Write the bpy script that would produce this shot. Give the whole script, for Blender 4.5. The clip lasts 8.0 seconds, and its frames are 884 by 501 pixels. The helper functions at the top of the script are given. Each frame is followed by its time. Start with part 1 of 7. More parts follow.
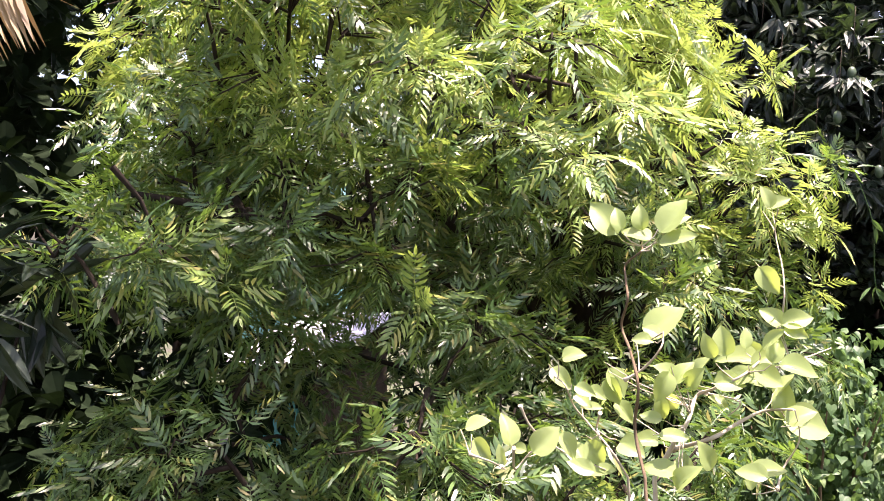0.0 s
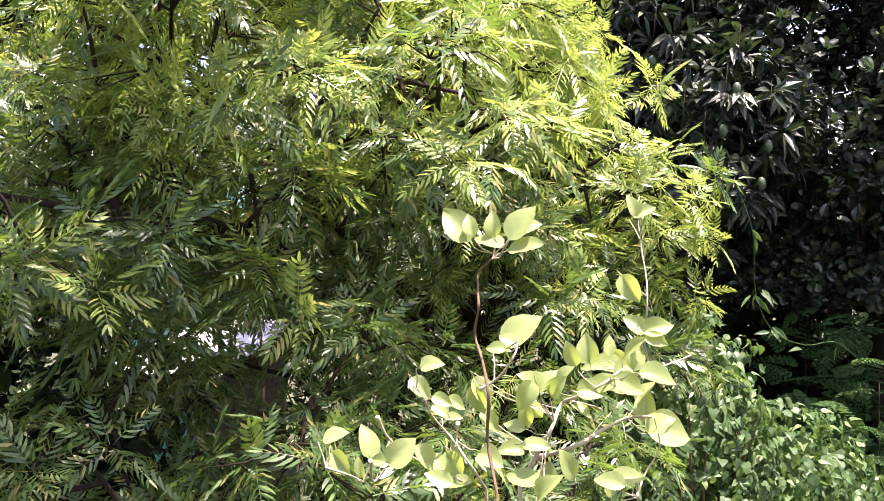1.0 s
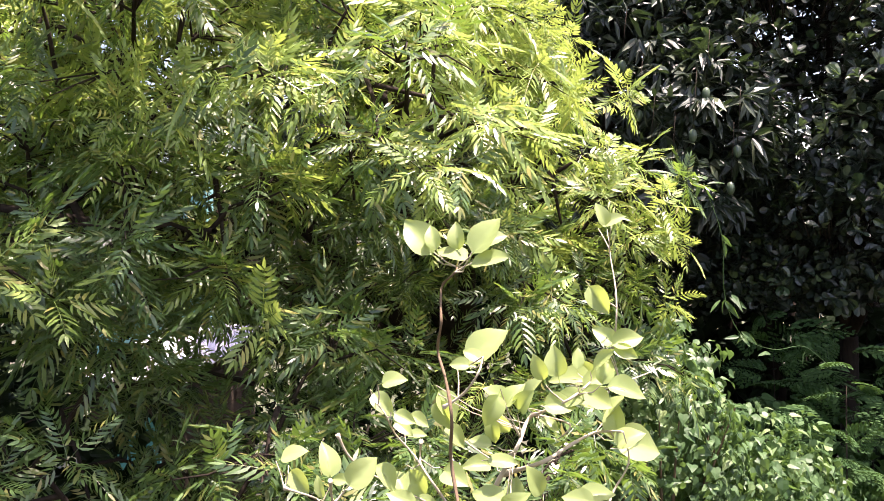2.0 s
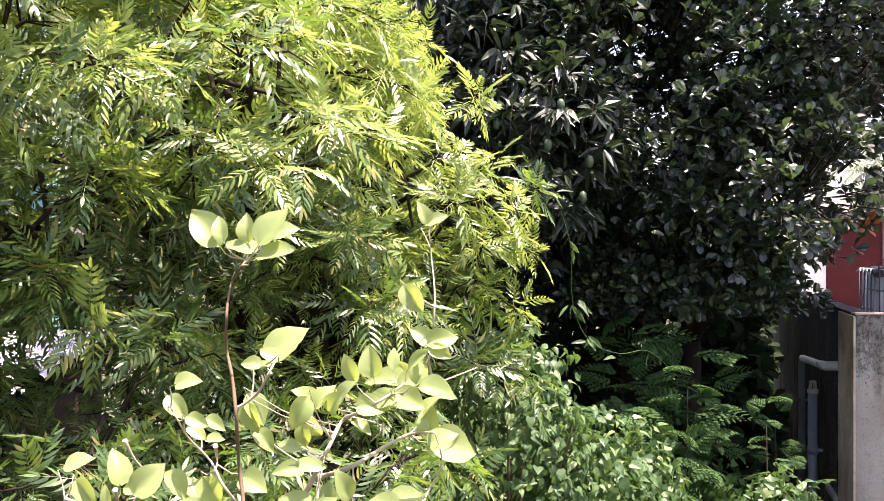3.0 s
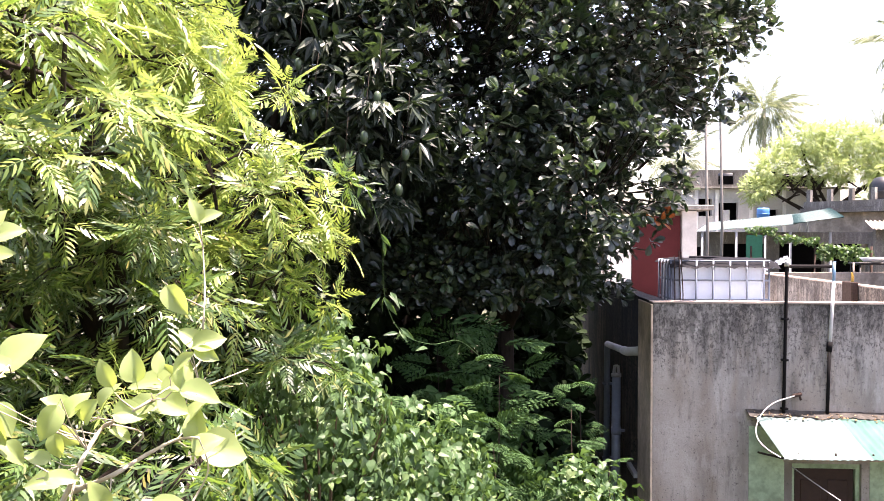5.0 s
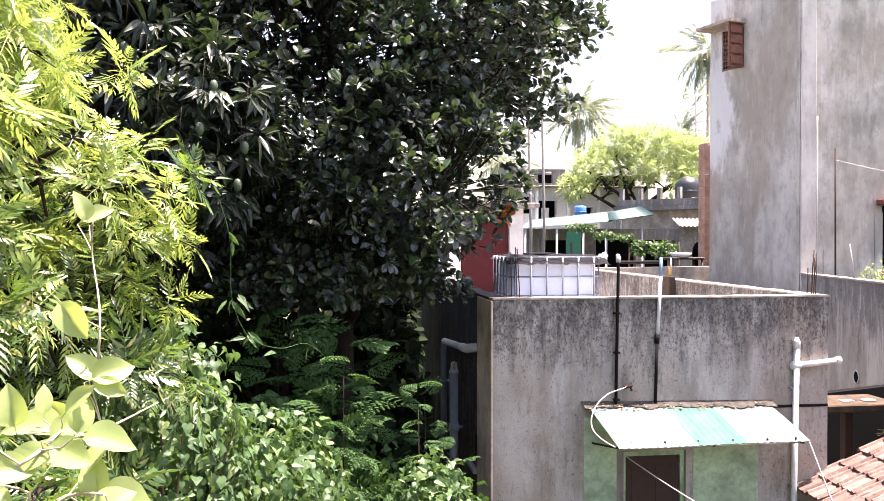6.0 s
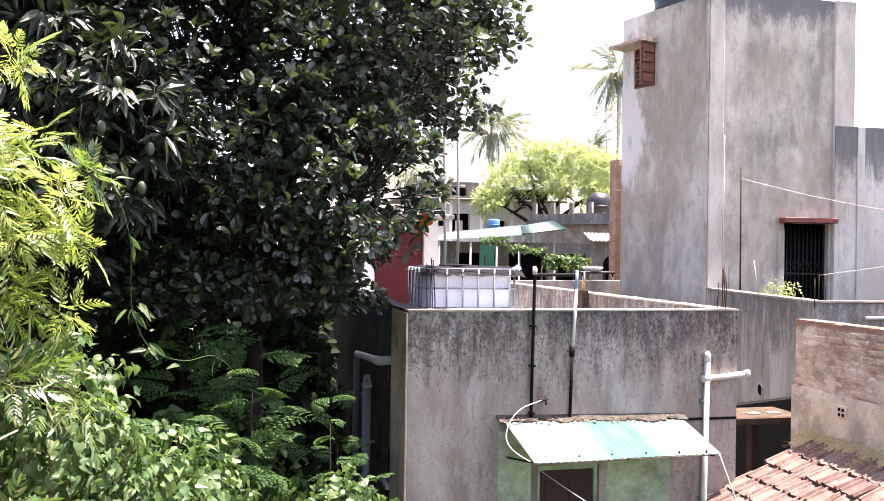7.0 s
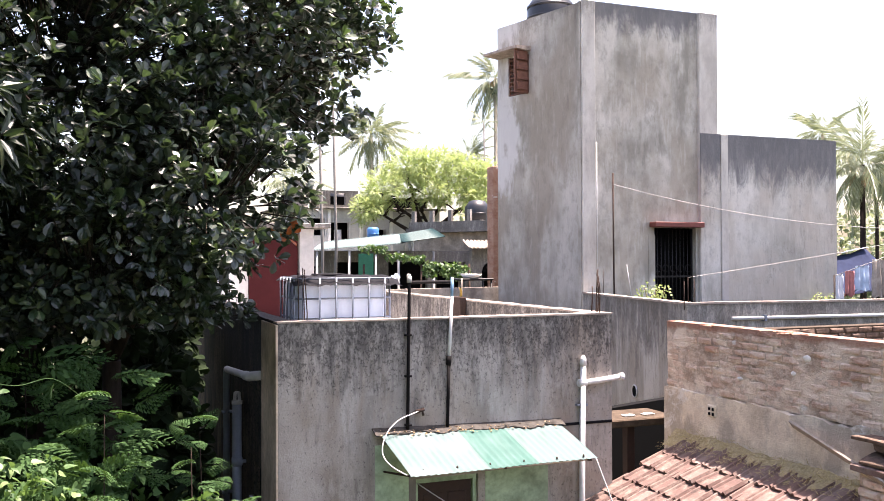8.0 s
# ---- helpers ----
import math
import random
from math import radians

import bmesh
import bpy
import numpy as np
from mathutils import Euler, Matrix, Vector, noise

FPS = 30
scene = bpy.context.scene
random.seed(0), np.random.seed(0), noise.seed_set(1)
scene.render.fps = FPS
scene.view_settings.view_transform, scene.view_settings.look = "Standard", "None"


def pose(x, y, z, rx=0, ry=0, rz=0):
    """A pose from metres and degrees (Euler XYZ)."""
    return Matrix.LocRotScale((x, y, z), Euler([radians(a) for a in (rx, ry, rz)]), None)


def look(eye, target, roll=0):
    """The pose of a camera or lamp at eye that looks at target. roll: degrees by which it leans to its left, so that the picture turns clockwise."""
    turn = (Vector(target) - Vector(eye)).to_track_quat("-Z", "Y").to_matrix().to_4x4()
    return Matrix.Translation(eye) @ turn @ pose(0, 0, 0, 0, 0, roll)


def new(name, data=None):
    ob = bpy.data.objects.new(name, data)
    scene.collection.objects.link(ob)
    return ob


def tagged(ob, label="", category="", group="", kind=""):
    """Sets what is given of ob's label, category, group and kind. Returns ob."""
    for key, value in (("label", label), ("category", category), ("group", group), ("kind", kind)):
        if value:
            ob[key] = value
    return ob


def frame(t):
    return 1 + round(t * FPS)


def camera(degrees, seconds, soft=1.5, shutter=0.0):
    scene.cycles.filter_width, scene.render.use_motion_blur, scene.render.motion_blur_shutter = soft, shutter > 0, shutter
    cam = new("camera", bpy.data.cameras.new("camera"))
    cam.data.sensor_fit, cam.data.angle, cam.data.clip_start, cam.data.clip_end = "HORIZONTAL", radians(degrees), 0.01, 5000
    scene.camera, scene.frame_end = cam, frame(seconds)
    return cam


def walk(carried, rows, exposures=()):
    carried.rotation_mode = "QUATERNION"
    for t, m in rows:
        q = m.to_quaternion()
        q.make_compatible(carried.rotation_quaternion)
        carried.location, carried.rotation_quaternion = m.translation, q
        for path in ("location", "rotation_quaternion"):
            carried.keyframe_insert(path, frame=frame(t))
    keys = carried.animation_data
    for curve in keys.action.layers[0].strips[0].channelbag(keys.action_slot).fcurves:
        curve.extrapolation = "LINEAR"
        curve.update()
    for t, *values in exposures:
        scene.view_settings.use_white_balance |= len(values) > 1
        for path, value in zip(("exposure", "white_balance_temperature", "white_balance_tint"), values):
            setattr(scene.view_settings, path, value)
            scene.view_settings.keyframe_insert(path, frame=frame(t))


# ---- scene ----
cam = camera(52.4, 8.0, soft=0.9)
PATH = [
    (0, (-0.422, -0.01, 4.418), (-1.431, 1.717, 4.387), -1.2),
    (0.5, (-0.394, 0.027, 4.419), (-1.323, 1.798, 4.391), -0.8),
    (1, (-0.376, 0.052, 4.416), (-1.199, 1.875, 4.397), -0.8),
    (2.5, (-0.385, 0.132, 4.431), (-1.075, 2.009, 4.424), -0.7),
    (3, (-0.314, 0.162, 4.412), (-0.802, 2.102, 4.411), 0.0),
    (3.5, (-0.267, 0.127, 4.4), (-0.654, 2.089, 4.399), -0.5),
    (4, (-0.227, 0.142, 4.397), (-0.54, 2.117, 4.397), -0.9),
    (4.2, (-0.215, 0.154, 4.4), (-0.499, 2.133, 4.399), -0.8),
    (5.5, (-0.271, 0.251, 4.436), (-0.2, 2.249, 4.403), 0.3),
    (6, (-0.42, 0.398, 4.434), (-0.133, 2.377, 4.405), -0.0),
    (6.5, (-0.482, 0.524, 4.43), (-0.063, 2.48, 4.418), 1.0),
    (7, (-0.417, 0.602, 4.411), (0.061, 2.544, 4.411), 0.8),
    (7.5, (-0.309, 0.709, 4.41), (0.296, 2.615, 4.426), -0.7),
    (8, (-0.242, 0.838, 4.396), (0.485, 2.701, 4.418), -0.2),
]
walk(cam, [(t, look(e, a, r)) for t, e, a, r in PATH], [(0, 2.27, 6900, 31), (2.5, 2.27, 6900, 31), (4, 2.4, 6900, 31), (5.5, 2.52, 6900, 30), (7, 2.5, 6900, 28), (8, 2.22, 6900, 27)])


# ---------------------------------------------------------------- light
SUN_AZ, SUN_EL = radians(88), radians(75)
world = bpy.data.worlds.new("world")
scene.world = world
world.use_nodes = True
wn = world.node_tree
sky = wn.nodes.new("ShaderNodeTexSky")
sky.sky_type = "NISHITA"
sky.sun_disc = False
sky.sun_elevation, sky.sun_rotation = SUN_EL, SUN_AZ
sky.dust_density = 3.0
sky.air_density = 1.2
wn.links.new(sky.outputs[0], wn.nodes["Background"].inputs[0])
wn.nodes["Background"].inputs[1].default_value = 0.098
sun_data = bpy.data.lights.new("sun", "SUN")
sun_data.energy, sun_data.angle, sun_data.color = 5.0, radians(0.6), (1.0, 0.95, 0.86)
sun = new("sun", sun_data)
sun_dir = Vector((math.sin(SUN_AZ) * math.cos(SUN_EL), math.cos(SUN_AZ) * math.cos(SUN_EL), math.sin(SUN_EL)))
sun.matrix_world = look(tuple(sun_dir * 60), (0, 0, 0))

# ---------------------------------------------------------------- helpers
rng = np.random.default_rng(7)


def thing(name, at, label, category, group="", kind=""):
    ob = new(name)
    ob.empty_display_size = 0.1
    ob.location = at
    return tagged(ob, label, category, group, kind)


def part(name, bm, material, parent=None, label="", smooth=False):
    """One mesh object, given in world coordinates, under a thing or a part."""
    data = bpy.data.meshes.new(name)
    bm.to_mesh(data)
    bm.free()
    return link(name, data, material, parent, label, smooth)


def base_of(ob):
    p = Vector((0, 0, 0))
    while ob is not None:
        p = p + ob.location
        ob = ob.parent
    return p


def link(name, data, material, parent=None, label="", smooth=False):
    for m in material if isinstance(material, (list, tuple)) else [material]:
        data.materials.append(m)
    if smooth:
        data.polygons.foreach_set("use_smooth", [True] * len(data.polygons))
    ob = new(name, data)
    if parent is not None:
        ob.parent = parent
        ob.location = -base_of(parent)
    if label:
        ob["label"] = label
    return ob


def box(bm, lo, hi, bevel=0.0, turn=None):
    """A box between two corners, with softened edges; turn: a matrix laid on it."""
    lo, hi = Vector(lo), Vector(hi)
    made = bmesh.ops.create_cube(bm, size=1.0)["verts"]
    for v in made:
        v.co = Vector([(lo[i] + hi[i]) / 2 + v.co[i] * (hi[i] - lo[i]) for i in range(3)])
    if bevel > 0:
        edges = list({e for v in made for e in v.link_edges})
        made = bmesh.ops.bevel(bm, geom=edges, offset=bevel, segments=1, affect="EDGES", profile=0.5)["verts"]
    if turn is not None:
        for v in made:
            v.co = turn @ v.co
    return made


def tube(bm, points, radii, sides=8, caps=True):
    """A round bar through points; radii: one, or one for each point."""
    points = [Vector(p) for p in points]
    if not isinstance(radii, (list, tuple)):
        radii = [radii] * len(points)
    rings, side = [], None
    for i, p in enumerate(points):
        d = (points[min(i + 1, len(points) - 1)] - points[max(i - 1, 0)]).normalized()
        if side is None:
            side = d.orthogonal().normalized()
        else:
            side = (side - d * side.dot(d))
            side = side.normalized() if side.length > 1e-6 else d.orthogonal().normalized()
        up = d.cross(side)
        rings.append([bm.verts.new(p + (side * math.cos(a) + up * math.sin(a)) * radii[i])
                      for a in [2 * math.pi * k / sides for k in range(sides)]])
    for a, b in zip(rings, rings[1:]):
        for k in range(sides):
            f = bm.faces.new((a[k], a[(k + 1) % sides], b[(k + 1) % sides], b[k]))
            f.smooth = True
    if caps:
        bm.faces.new(rings[0][::-1])
        bm.faces.new(rings[-1])


def wall(bm, start, end, z0, z1, thick, holes=(), rough=0.0):
    """An upright wall from start to end (x, y), as thick as told to the left of that way, with openings (u0, u1, z0, z1) through it."""
    s, e = Vector((*start, 0)), Vector((*end, 0))
    along = (e - s).normalized()
    n = Vector((-along.y, along.x, 0)) * thick
    us = sorted({0.0, (e - s).length, *[h for q in holes for h in q[:2]]})
    zs = sorted({z0, z1, *[h for q in holes for h in q[2:]]})
    full = lambda i, j: (0 <= i < len(us) - 1 and 0 <= j < len(zs) - 1 and not any(
        q[0] <= (us[i] + us[i + 1]) / 2 <= q[1] and q[2] <= (zs[j] + zs[j + 1]) / 2 <= q[3] for q in holes))
    made = {}

    def v(i, j, k):
        if (i, j, k) not in made:
            made[i, j, k] = bm.verts.new(s + along * us[i] + Vector((0, 0, zs[j])) + n * k)
        return made[i, j, k]

    for i in range(len(us) - 1):
        for j in range(len(zs) - 1):
            if not full(i, j):
                continue
            bm.faces.new((v(i, j, 0), v(i + 1, j, 0), v(i + 1, j + 1, 0), v(i, j + 1, 0)))
            bm.faces.new((v(i, j + 1, 1), v(i + 1, j + 1, 1), v(i + 1, j, 1), v(i, j, 1)))
            if not full(i - 1, j):
                bm.faces.new((v(i, j, 0), v(i, j + 1, 0), v(i, j + 1, 1), v(i, j, 1)))
            if not full(i + 1, j):
                bm.faces.new((v(i + 1, j, 1), v(i + 1, j + 1, 1), v(i + 1, j + 1, 0), v(i + 1, j, 0)))
            if not full(i, j - 1):
                bm.faces.new((v(i, j, 1), v(i + 1, j, 1), v(i + 1, j, 0), v(i, j, 0)))
            if not full(i, j + 1):
                bm.faces.new((v(i, j + 1, 0), v(i + 1, j + 1, 0), v(i + 1, j + 1, 1), v(i, j + 1, 1)))


def corrugated(bm, p00, p10, p01, p11, waves, depth, thick=0.004, steps=6):
    """A wavy sheet: the waves follow one another from p00 to p10 and run on to p01 and p11."""
    p00, p10, p01, p11 = (Vector(p) for p in (p00, p10, p01, p11))
    up = (p10 - p00).cross(p01 - p00).normalized()
    up = up if up.z > 0 else -up
    count = waves * steps
    rows = []
    for j in range(5):
        for side in (0, 1):
            row = []
            for i in range(count + 1):
                u, w = i / count, j / 4
                p = (p00 * (1 - u) + p10 * u) * (1 - w) + (p01 * (1 - u) + p11 * u) * w
                p = p + up * (depth * math.sin(2 * math.pi * waves * u) + 0.004 * math.sin(4 * p.x + 5 * w) - side * thick)
                row.append(bm.verts.new(p))
            rows.append(row)
    for j in range(4):
        for side in (0, 1):
            a, b = rows[2 * j + side], rows[2 * j + 2 + side]
            for i in range(count):
                f = bm.faces.new((a[i], a[i + 1], b[i + 1], b[i]) if side == 0 else (a[i], b[i], b[i + 1], a[i + 1]))
                f.smooth = True
    for j in (0, 8):
        for i in range(count):
            bm.faces.new((rows[j][i], rows[j + 1][i], rows[j + 1][i + 1], rows[j][i + 1]))


def smooth_line(pts, cuts=5):
    """More points along a flowing line through the given ones."""
    pts = [Vector(p) for p in pts]
    out = []
    for i in range(len(pts) - 1):
        a, b, c, d = pts[max(i - 1, 0)], pts[i], pts[i + 1], pts[min(i + 2, len(pts) - 1)]
        for k in range(cuts):
            t = k / cuts
            out.append(0.5 * (2 * b + (c - a) * t + (2 * a - 5 * b + 4 * c - d) * t * t + (3 * b - a - 3 * c + d) * t ** 3))
    return out + [pts[-1]]


def B():
    return bmesh.new()


# ---------------------------------------------------------------- materials
class Nodes:
    """A node material under construction."""

    def __init__(self, name, rough=0.85, metal=0.0):
        self.m = bpy.data.materials.new(name)
        self.m.use_nodes = True
        self.t = self.m.node_tree
        self.b = self.t.nodes["Principled BSDF"]
        self.b.inputs["Roughness"].default_value, self.b.inputs["Metallic"].default_value = rough, metal
        co = self.t.nodes.new("ShaderNodeNewGeometry")
        self.pos, self.island = co.outputs["Position"], co.outputs["Random Per Island"]

    def to(self, a, b):
        self.t.links.new(a, b)

    def scaled(self, s):
        n = self.t.nodes.new("ShaderNodeMapping")
        n.inputs["Scale"].default_value = s if isinstance(s, tuple) else (s, s, s)
        self.to(self.pos, n.inputs["Vector"])
        return n.outputs[0]

    def noise(self, s, detail=5.0, rough=0.6, distort=0.0):
        n = self.t.nodes.new("ShaderNodeTexNoise")
        n.inputs["Scale"].default_value = 1.0
        n.inputs["Detail"].default_value, n.inputs["Roughness"].default_value = detail, rough
        n.inputs["Distortion"].default_value = distort
        self.to(self.scaled(s), n.inputs["Vector"])
        return n.outputs["Fac"]

    def ramp(self, fac, stops):
        n = self.t.nodes.new("ShaderNodeValToRGB")
        while len(n.color_ramp.elements) < len(stops):
            n.color_ramp.elements.new(0.5)
        for e, (at, c) in zip(n.color_ramp.elements, stops):
            e.position = at
            e.color = (*c, 1) if isinstance(c, tuple) else (c, c, c, 1)
        self.to(fac, n.inputs[0])
        return n.outputs[0]

    def mix(self, fac, a, b, blend="MIX"):
        n = self.t.nodes.new("ShaderNodeMix")
        n.data_type, n.blend_type = "RGBA", blend
        for k, v in ((0, fac), (6, a), (7, b)):
            sock = n.inputs[k]
            if isinstance(v, (int, float)):
                sock.default_value = v if k == 0 else (v, v, v, 1)
            elif isinstance(v, tuple):
                sock.default_value = (*v, 1)
            else:
                self.to(v, sock)
        return n.outputs[2]

    def math(self, op, a, b=0.0):
        n = self.t.nodes.new("ShaderNodeMath")
        n.operation = op
        for sock, v in ((n.inputs[0], a), (n.inputs[1], b)):
            if isinstance(v, (int, float)):
                sock.default_value = v
            else:
                self.to(v, sock)
        return n.outputs[0]

    def axis(self, k):
        n = self.t.nodes.new("ShaderNodeSeparateXYZ")
        self.to(self.pos, n.inputs[0])
        return n.outputs[k]

    def span(self, v, a, b, c=0.0, d=1.0):
        n = self.t.nodes.new("ShaderNodeMapRange")
        self.to(v, n.inputs[0])
        for i, q in enumerate((a, b, c, d)):
            n.inputs[1 + i].default_value = q
        return n.outputs[0]

    def own(self):
        return self.t.nodes.new("ShaderNodeObjectInfo").outputs["Random"]

    def colour(self, c):
        if isinstance(c, tuple):
            self.b.inputs["Base Color"].default_value = (*c, 1)
        else:
            self.to(c, self.b.inputs["Base Color"])

    def bump(self, h, strength=0.3, distance=0.01):
        n = self.t.nodes.new("ShaderNodeBump")
        n.inputs["Strength"].default_value, n.inputs["Distance"].default_value = strength, distance
        self.to(h, n.inputs["Height"])
        self.to(n.outputs[0], self.b.inputs["Normal"])


def plaster(name, base, light, dark, mould_top=None, mould_depth=1.0, warm=(0.24, 0.19, 0.14), mould=0.8, flecks=0.85, streak=1.0, band=0.0, white=None):
    """Weathered cement render: blotches, runs of water downwards, black mould below the given height."""
    n = Nodes(name, 0.92)
    n.b.inputs["Specular IOR Level"].default_value = 0.12
    big, fine = n.noise(0.62, 5, 0.6, 0.2), n.noise(34.0, 5, 0.75)
    runs = n.noise((6.0, 6.0, 0.45) if streak > 0.6 else (3.2, 3.2, 0.3), 6 if streak > 0.6 else 3, 0.72 if streak > 0.6 else 0.5, 0.4)
    c = n.ramp(big, [(0.34, dark), (0.5, base), (0.66, light)])
    c = n.mix(n.span(n.noise((1.9, 1.9, 0.8), 4, 0.55, 0.15), 0.50, 0.64, 0.0, 0.8), c, dark)
    c = n.mix(n.span(n.noise((3.0, 3.0, 1.1), 3, 0.5, 0.1), 0.54, 0.68, 0.0, 0.45), c, light)
    c = n.mix(n.span(runs, 0.46, 0.7, 0.0, 0.45 * streak), c, light)
    c = n.mix(n.span(n.noise((7.0, 7.0, 0.8), 5, 0.7), 0.52, 0.72, 0.0, 0.7 * streak), c, warm)
    c = n.mix(n.span(n.noise((0.9, 0.9, 0.45), 4, 0.55, 0.15), 0.46, 0.60, 0.0, 0.8), c, warm)
    c = n.mix(n.span(n.noise((0.85, 0.85, 0.36), 4, 0.55, 0.15), 0.54, 0.64, 0.0, 0.65), c, light)
    if streak < 0.6:
        c = n.mix(n.span(n.noise((5.0, 5.0, 3.2), 6, 0.68), 0.50, 0.66, 0.0, 0.5), c, dark)
        c = n.mix(n.span(n.noise((9.0, 9.0, 1.6), 5, 0.65), 0.55, 0.70, 0.0, 0.35), c, light)
    c = n.mix(n.span(fine, 0.42, 0.72, 0.0, 0.15 + 0.15 * streak), c, dark)
    if mould_top is not None:
        depth = n.math("SUBTRACT", mould_top, n.axis(2))
        reach = n.span(depth, 0.0, mould_depth, 1.0, 0.0)
        wide = n.noise(1.3, 6, 0.7, 0.6)
        amount = n.math("ADD", n.math("MULTIPLY", reach, 0.42), n.math("MULTIPLY", wide, 0.6))
        drip = n.math("MULTIPLY", n.noise((10.0, 10.0, 1.9), 6, 0.7), n.math("ADD", amount, 0.36))
        c = n.mix(n.span(drip, 0.37, 0.52, 0.0, mould), c, (0.055, 0.052, 0.052))
        fleck = n.math("MULTIPLY", n.noise((40.0, 40.0, 30.0), 6, 0.75), n.math("ADD", n.math("MULTIPLY", amount, 0.6), 0.72))
        c = n.mix(n.span(fleck, 0.53, 0.60, 0.0, flecks), c, (0.022, 0.021, 0.021))
        pale = n.math("MULTIPLY", n.noise((30.0, 30.0, 11.0), 6, 0.75), n.noise(2.6, 5, 0.65))
        c = n.mix(n.span(pale, 0.28, 0.36, 0.0, 0.45 * flecks), c, light)
    if band:
        edge = n.math("ADD", n.math("SUBTRACT", mould_top, n.axis(2)), n.math("MULTIPLY", n.math("SUBTRACT", n.noise((2.6, 2.6, 0.9), 7, 0.78, 0.8), 0.5), band * 3.2))
        c = n.mix(n.span(edge, band * 0.65, band * 1.3, 0.8, 0.0), c, (0.14, 0.14, 0.145))
    if white:
        at = n.math("MULTIPLY", n.span(n.axis(1), white[0], white[1]), n.span(n.axis(2), white[2], white[3]))
        at = n.math("ADD", at, n.math("MULTIPLY", n.math("SUBTRACT", n.noise((2.2, 2.2, 0.9), 6, 0.65, 0.2), 0.5), 3.0))
        c = n.mix(n.span(at, 0.5, 0.95, 0.0, 0.7), c, (0.66, 0.65, 0.63))
    n.colour(c)
    n.bump(n.math("ADD", n.noise(60.0, 5, 0.7), n.noise(6.0, 4, 0.6)), 0.5, 0.008)
    return n.m


def plain(name, c, rough=0.6, metal=0.0, vary=0.25, scale=12.0, bump=0.15):
    n = Nodes(name, rough, metal)
    dark = tuple(q * (1 - vary) for q in c)
    lite = tuple(min(1.0, q * (1 + vary * 0.6)) for q in c)
    a = n.ramp(n.noise(scale, 5, 0.65), [(0.3, dark), (0.7, lite)])
    n.colour(n.mix(n.span(n.noise(scale * 7, 3, 0.6), 0.45, 0.75, 0.0, 0.5), a, dark))
    n.bump(n.noise(scale * 4, 4, 0.6), bump, 0.004)
    if rough > 0.8:
        n.b.inputs["Specular IOR Level"].default_value = 0.15
    return n.m


def leaf(name, a, b, glow, rough=0.45, old=None, clear=0.35, spec=0.5):
    """A leaf: colour differs from leaf to leaf, and light comes through from behind."""
    n = Nodes(name, rough)
    c = n.ramp(n.island, [(0.0, a), (0.8, b), (1.0, old or b)])
    c = n.mix(n.span(n.noise(2.3, 3, 0.5), 0.35, 0.65, 0.0, 0.5), c, a)
    n.colour(c)
    n.b.inputs["Specular IOR Level"].default_value = spec
    tr = n.t.nodes.new("ShaderNodeBsdfTranslucent")
    n.to(n.mix(0.75, c, glow), tr.inputs["Color"])
    mx = n.t.nodes.new("ShaderNodeMixShader")
    mx.inputs[0].default_value = clear
    n.to(n.b.outputs[0], mx.inputs[1])
    n.to(tr.outputs[0], mx.inputs[2])
    n.to(mx.outputs[0], n.t.nodes["Material Output"].inputs["Surface"])
    return n.m


def bark(name, a, b):
    n = Nodes(name, 0.9)
    n.b.inputs["Specular IOR Level"].default_value = 0.1
    n.colour(n.ramp(n.noise((14.0, 14.0, 3.0), 6, 0.7), [(0.3, a), (0.7, b)]))
    n.bump(n.noise((30.0, 30.0, 6.0), 5, 0.7), 0.6, 0.01)
    return n.m


# near-black base holds both the mould and the shade of the trees
M_SIDE = plaster("cement_render_mould_and_shade", (0.02, 0.019, 0.018), (0.04, 0.037, 0.034), (0.012, 0.012, 0.011), 3.82, 3.0)
M_NEAR = plaster("cement_render_grey", (0.315, 0.292, 0.265), (0.49, 0.46, 0.425), (0.185, 0.17, 0.152), 3.82, 1.0, (0.27, 0.22, 0.175), 0.66, 0.6)
M_TOWER = plaster("cement_render_tower", (0.46, 0.435, 0.37), (0.65, 0.62, 0.55), (0.24, 0.225, 0.185), 9.95, 0.6, (0.38, 0.335, 0.265), 0.4, 0.15, 0.5, 0.5)
M_TOWER_SIDE = plaster("cement_render_tower_side", (0.41, 0.385, 0.335), (0.54, 0.515, 0.46), (0.23, 0.21, 0.175), 9.95, 0.5, (0.31, 0.27, 0.22), 0.3, 0.15, 0.5, 0.0, (19.25, 19.75, 5.7, 6.5))
M_PILASTER = plaster("cement_render_pilaster", (0.55, 0.515, 0.45), (0.66, 0.63, 0.56), (0.42, 0.385, 0.335), 9.95, 0.6, (0.5, 0.45, 0.41), 0.3, 0.2, 0.4)
M_LOW = plaster("cement_render_low_block", (0.56, 0.53, 0.46), (0.70, 0.665, 0.595), (0.38, 0.355, 0.30), 7.25, 1.2, (0.50, 0.44, 0.36), 0.45, 0.4, 0.45, 1.0)
M_TERRACE = plaster("cement_render_terrace", (0.40, 0.375, 0.33), (0.54, 0.51, 0.455), (0.24, 0.225, 0.195), 3.74, 1.6, (0.32, 0.28, 0.23), 0.5, 0.35, 0.7)
M_COPING = plain("coping_cement", (0.40, 0.33, 0.28), 0.9, 0, 0.45, 9.0, 0.5)
M_OLD = plain("old_lime_render", (0.46, 0.385, 0.31), 0.95, 0, 0.5, 3.0, 0.6)
# mossy canopy colour, reused where walls are darkened for shade
M_CANOPY = plain("mossy_and_shaded_cement", (0.075, 0.055, 0.038), 0.95, 0, 0.55, 8.0, 0.8)
M_PALE = plain("pale_cement", (0.5, 0.49, 0.47), 0.9, 0, 0.25, 2.5, 0.3)
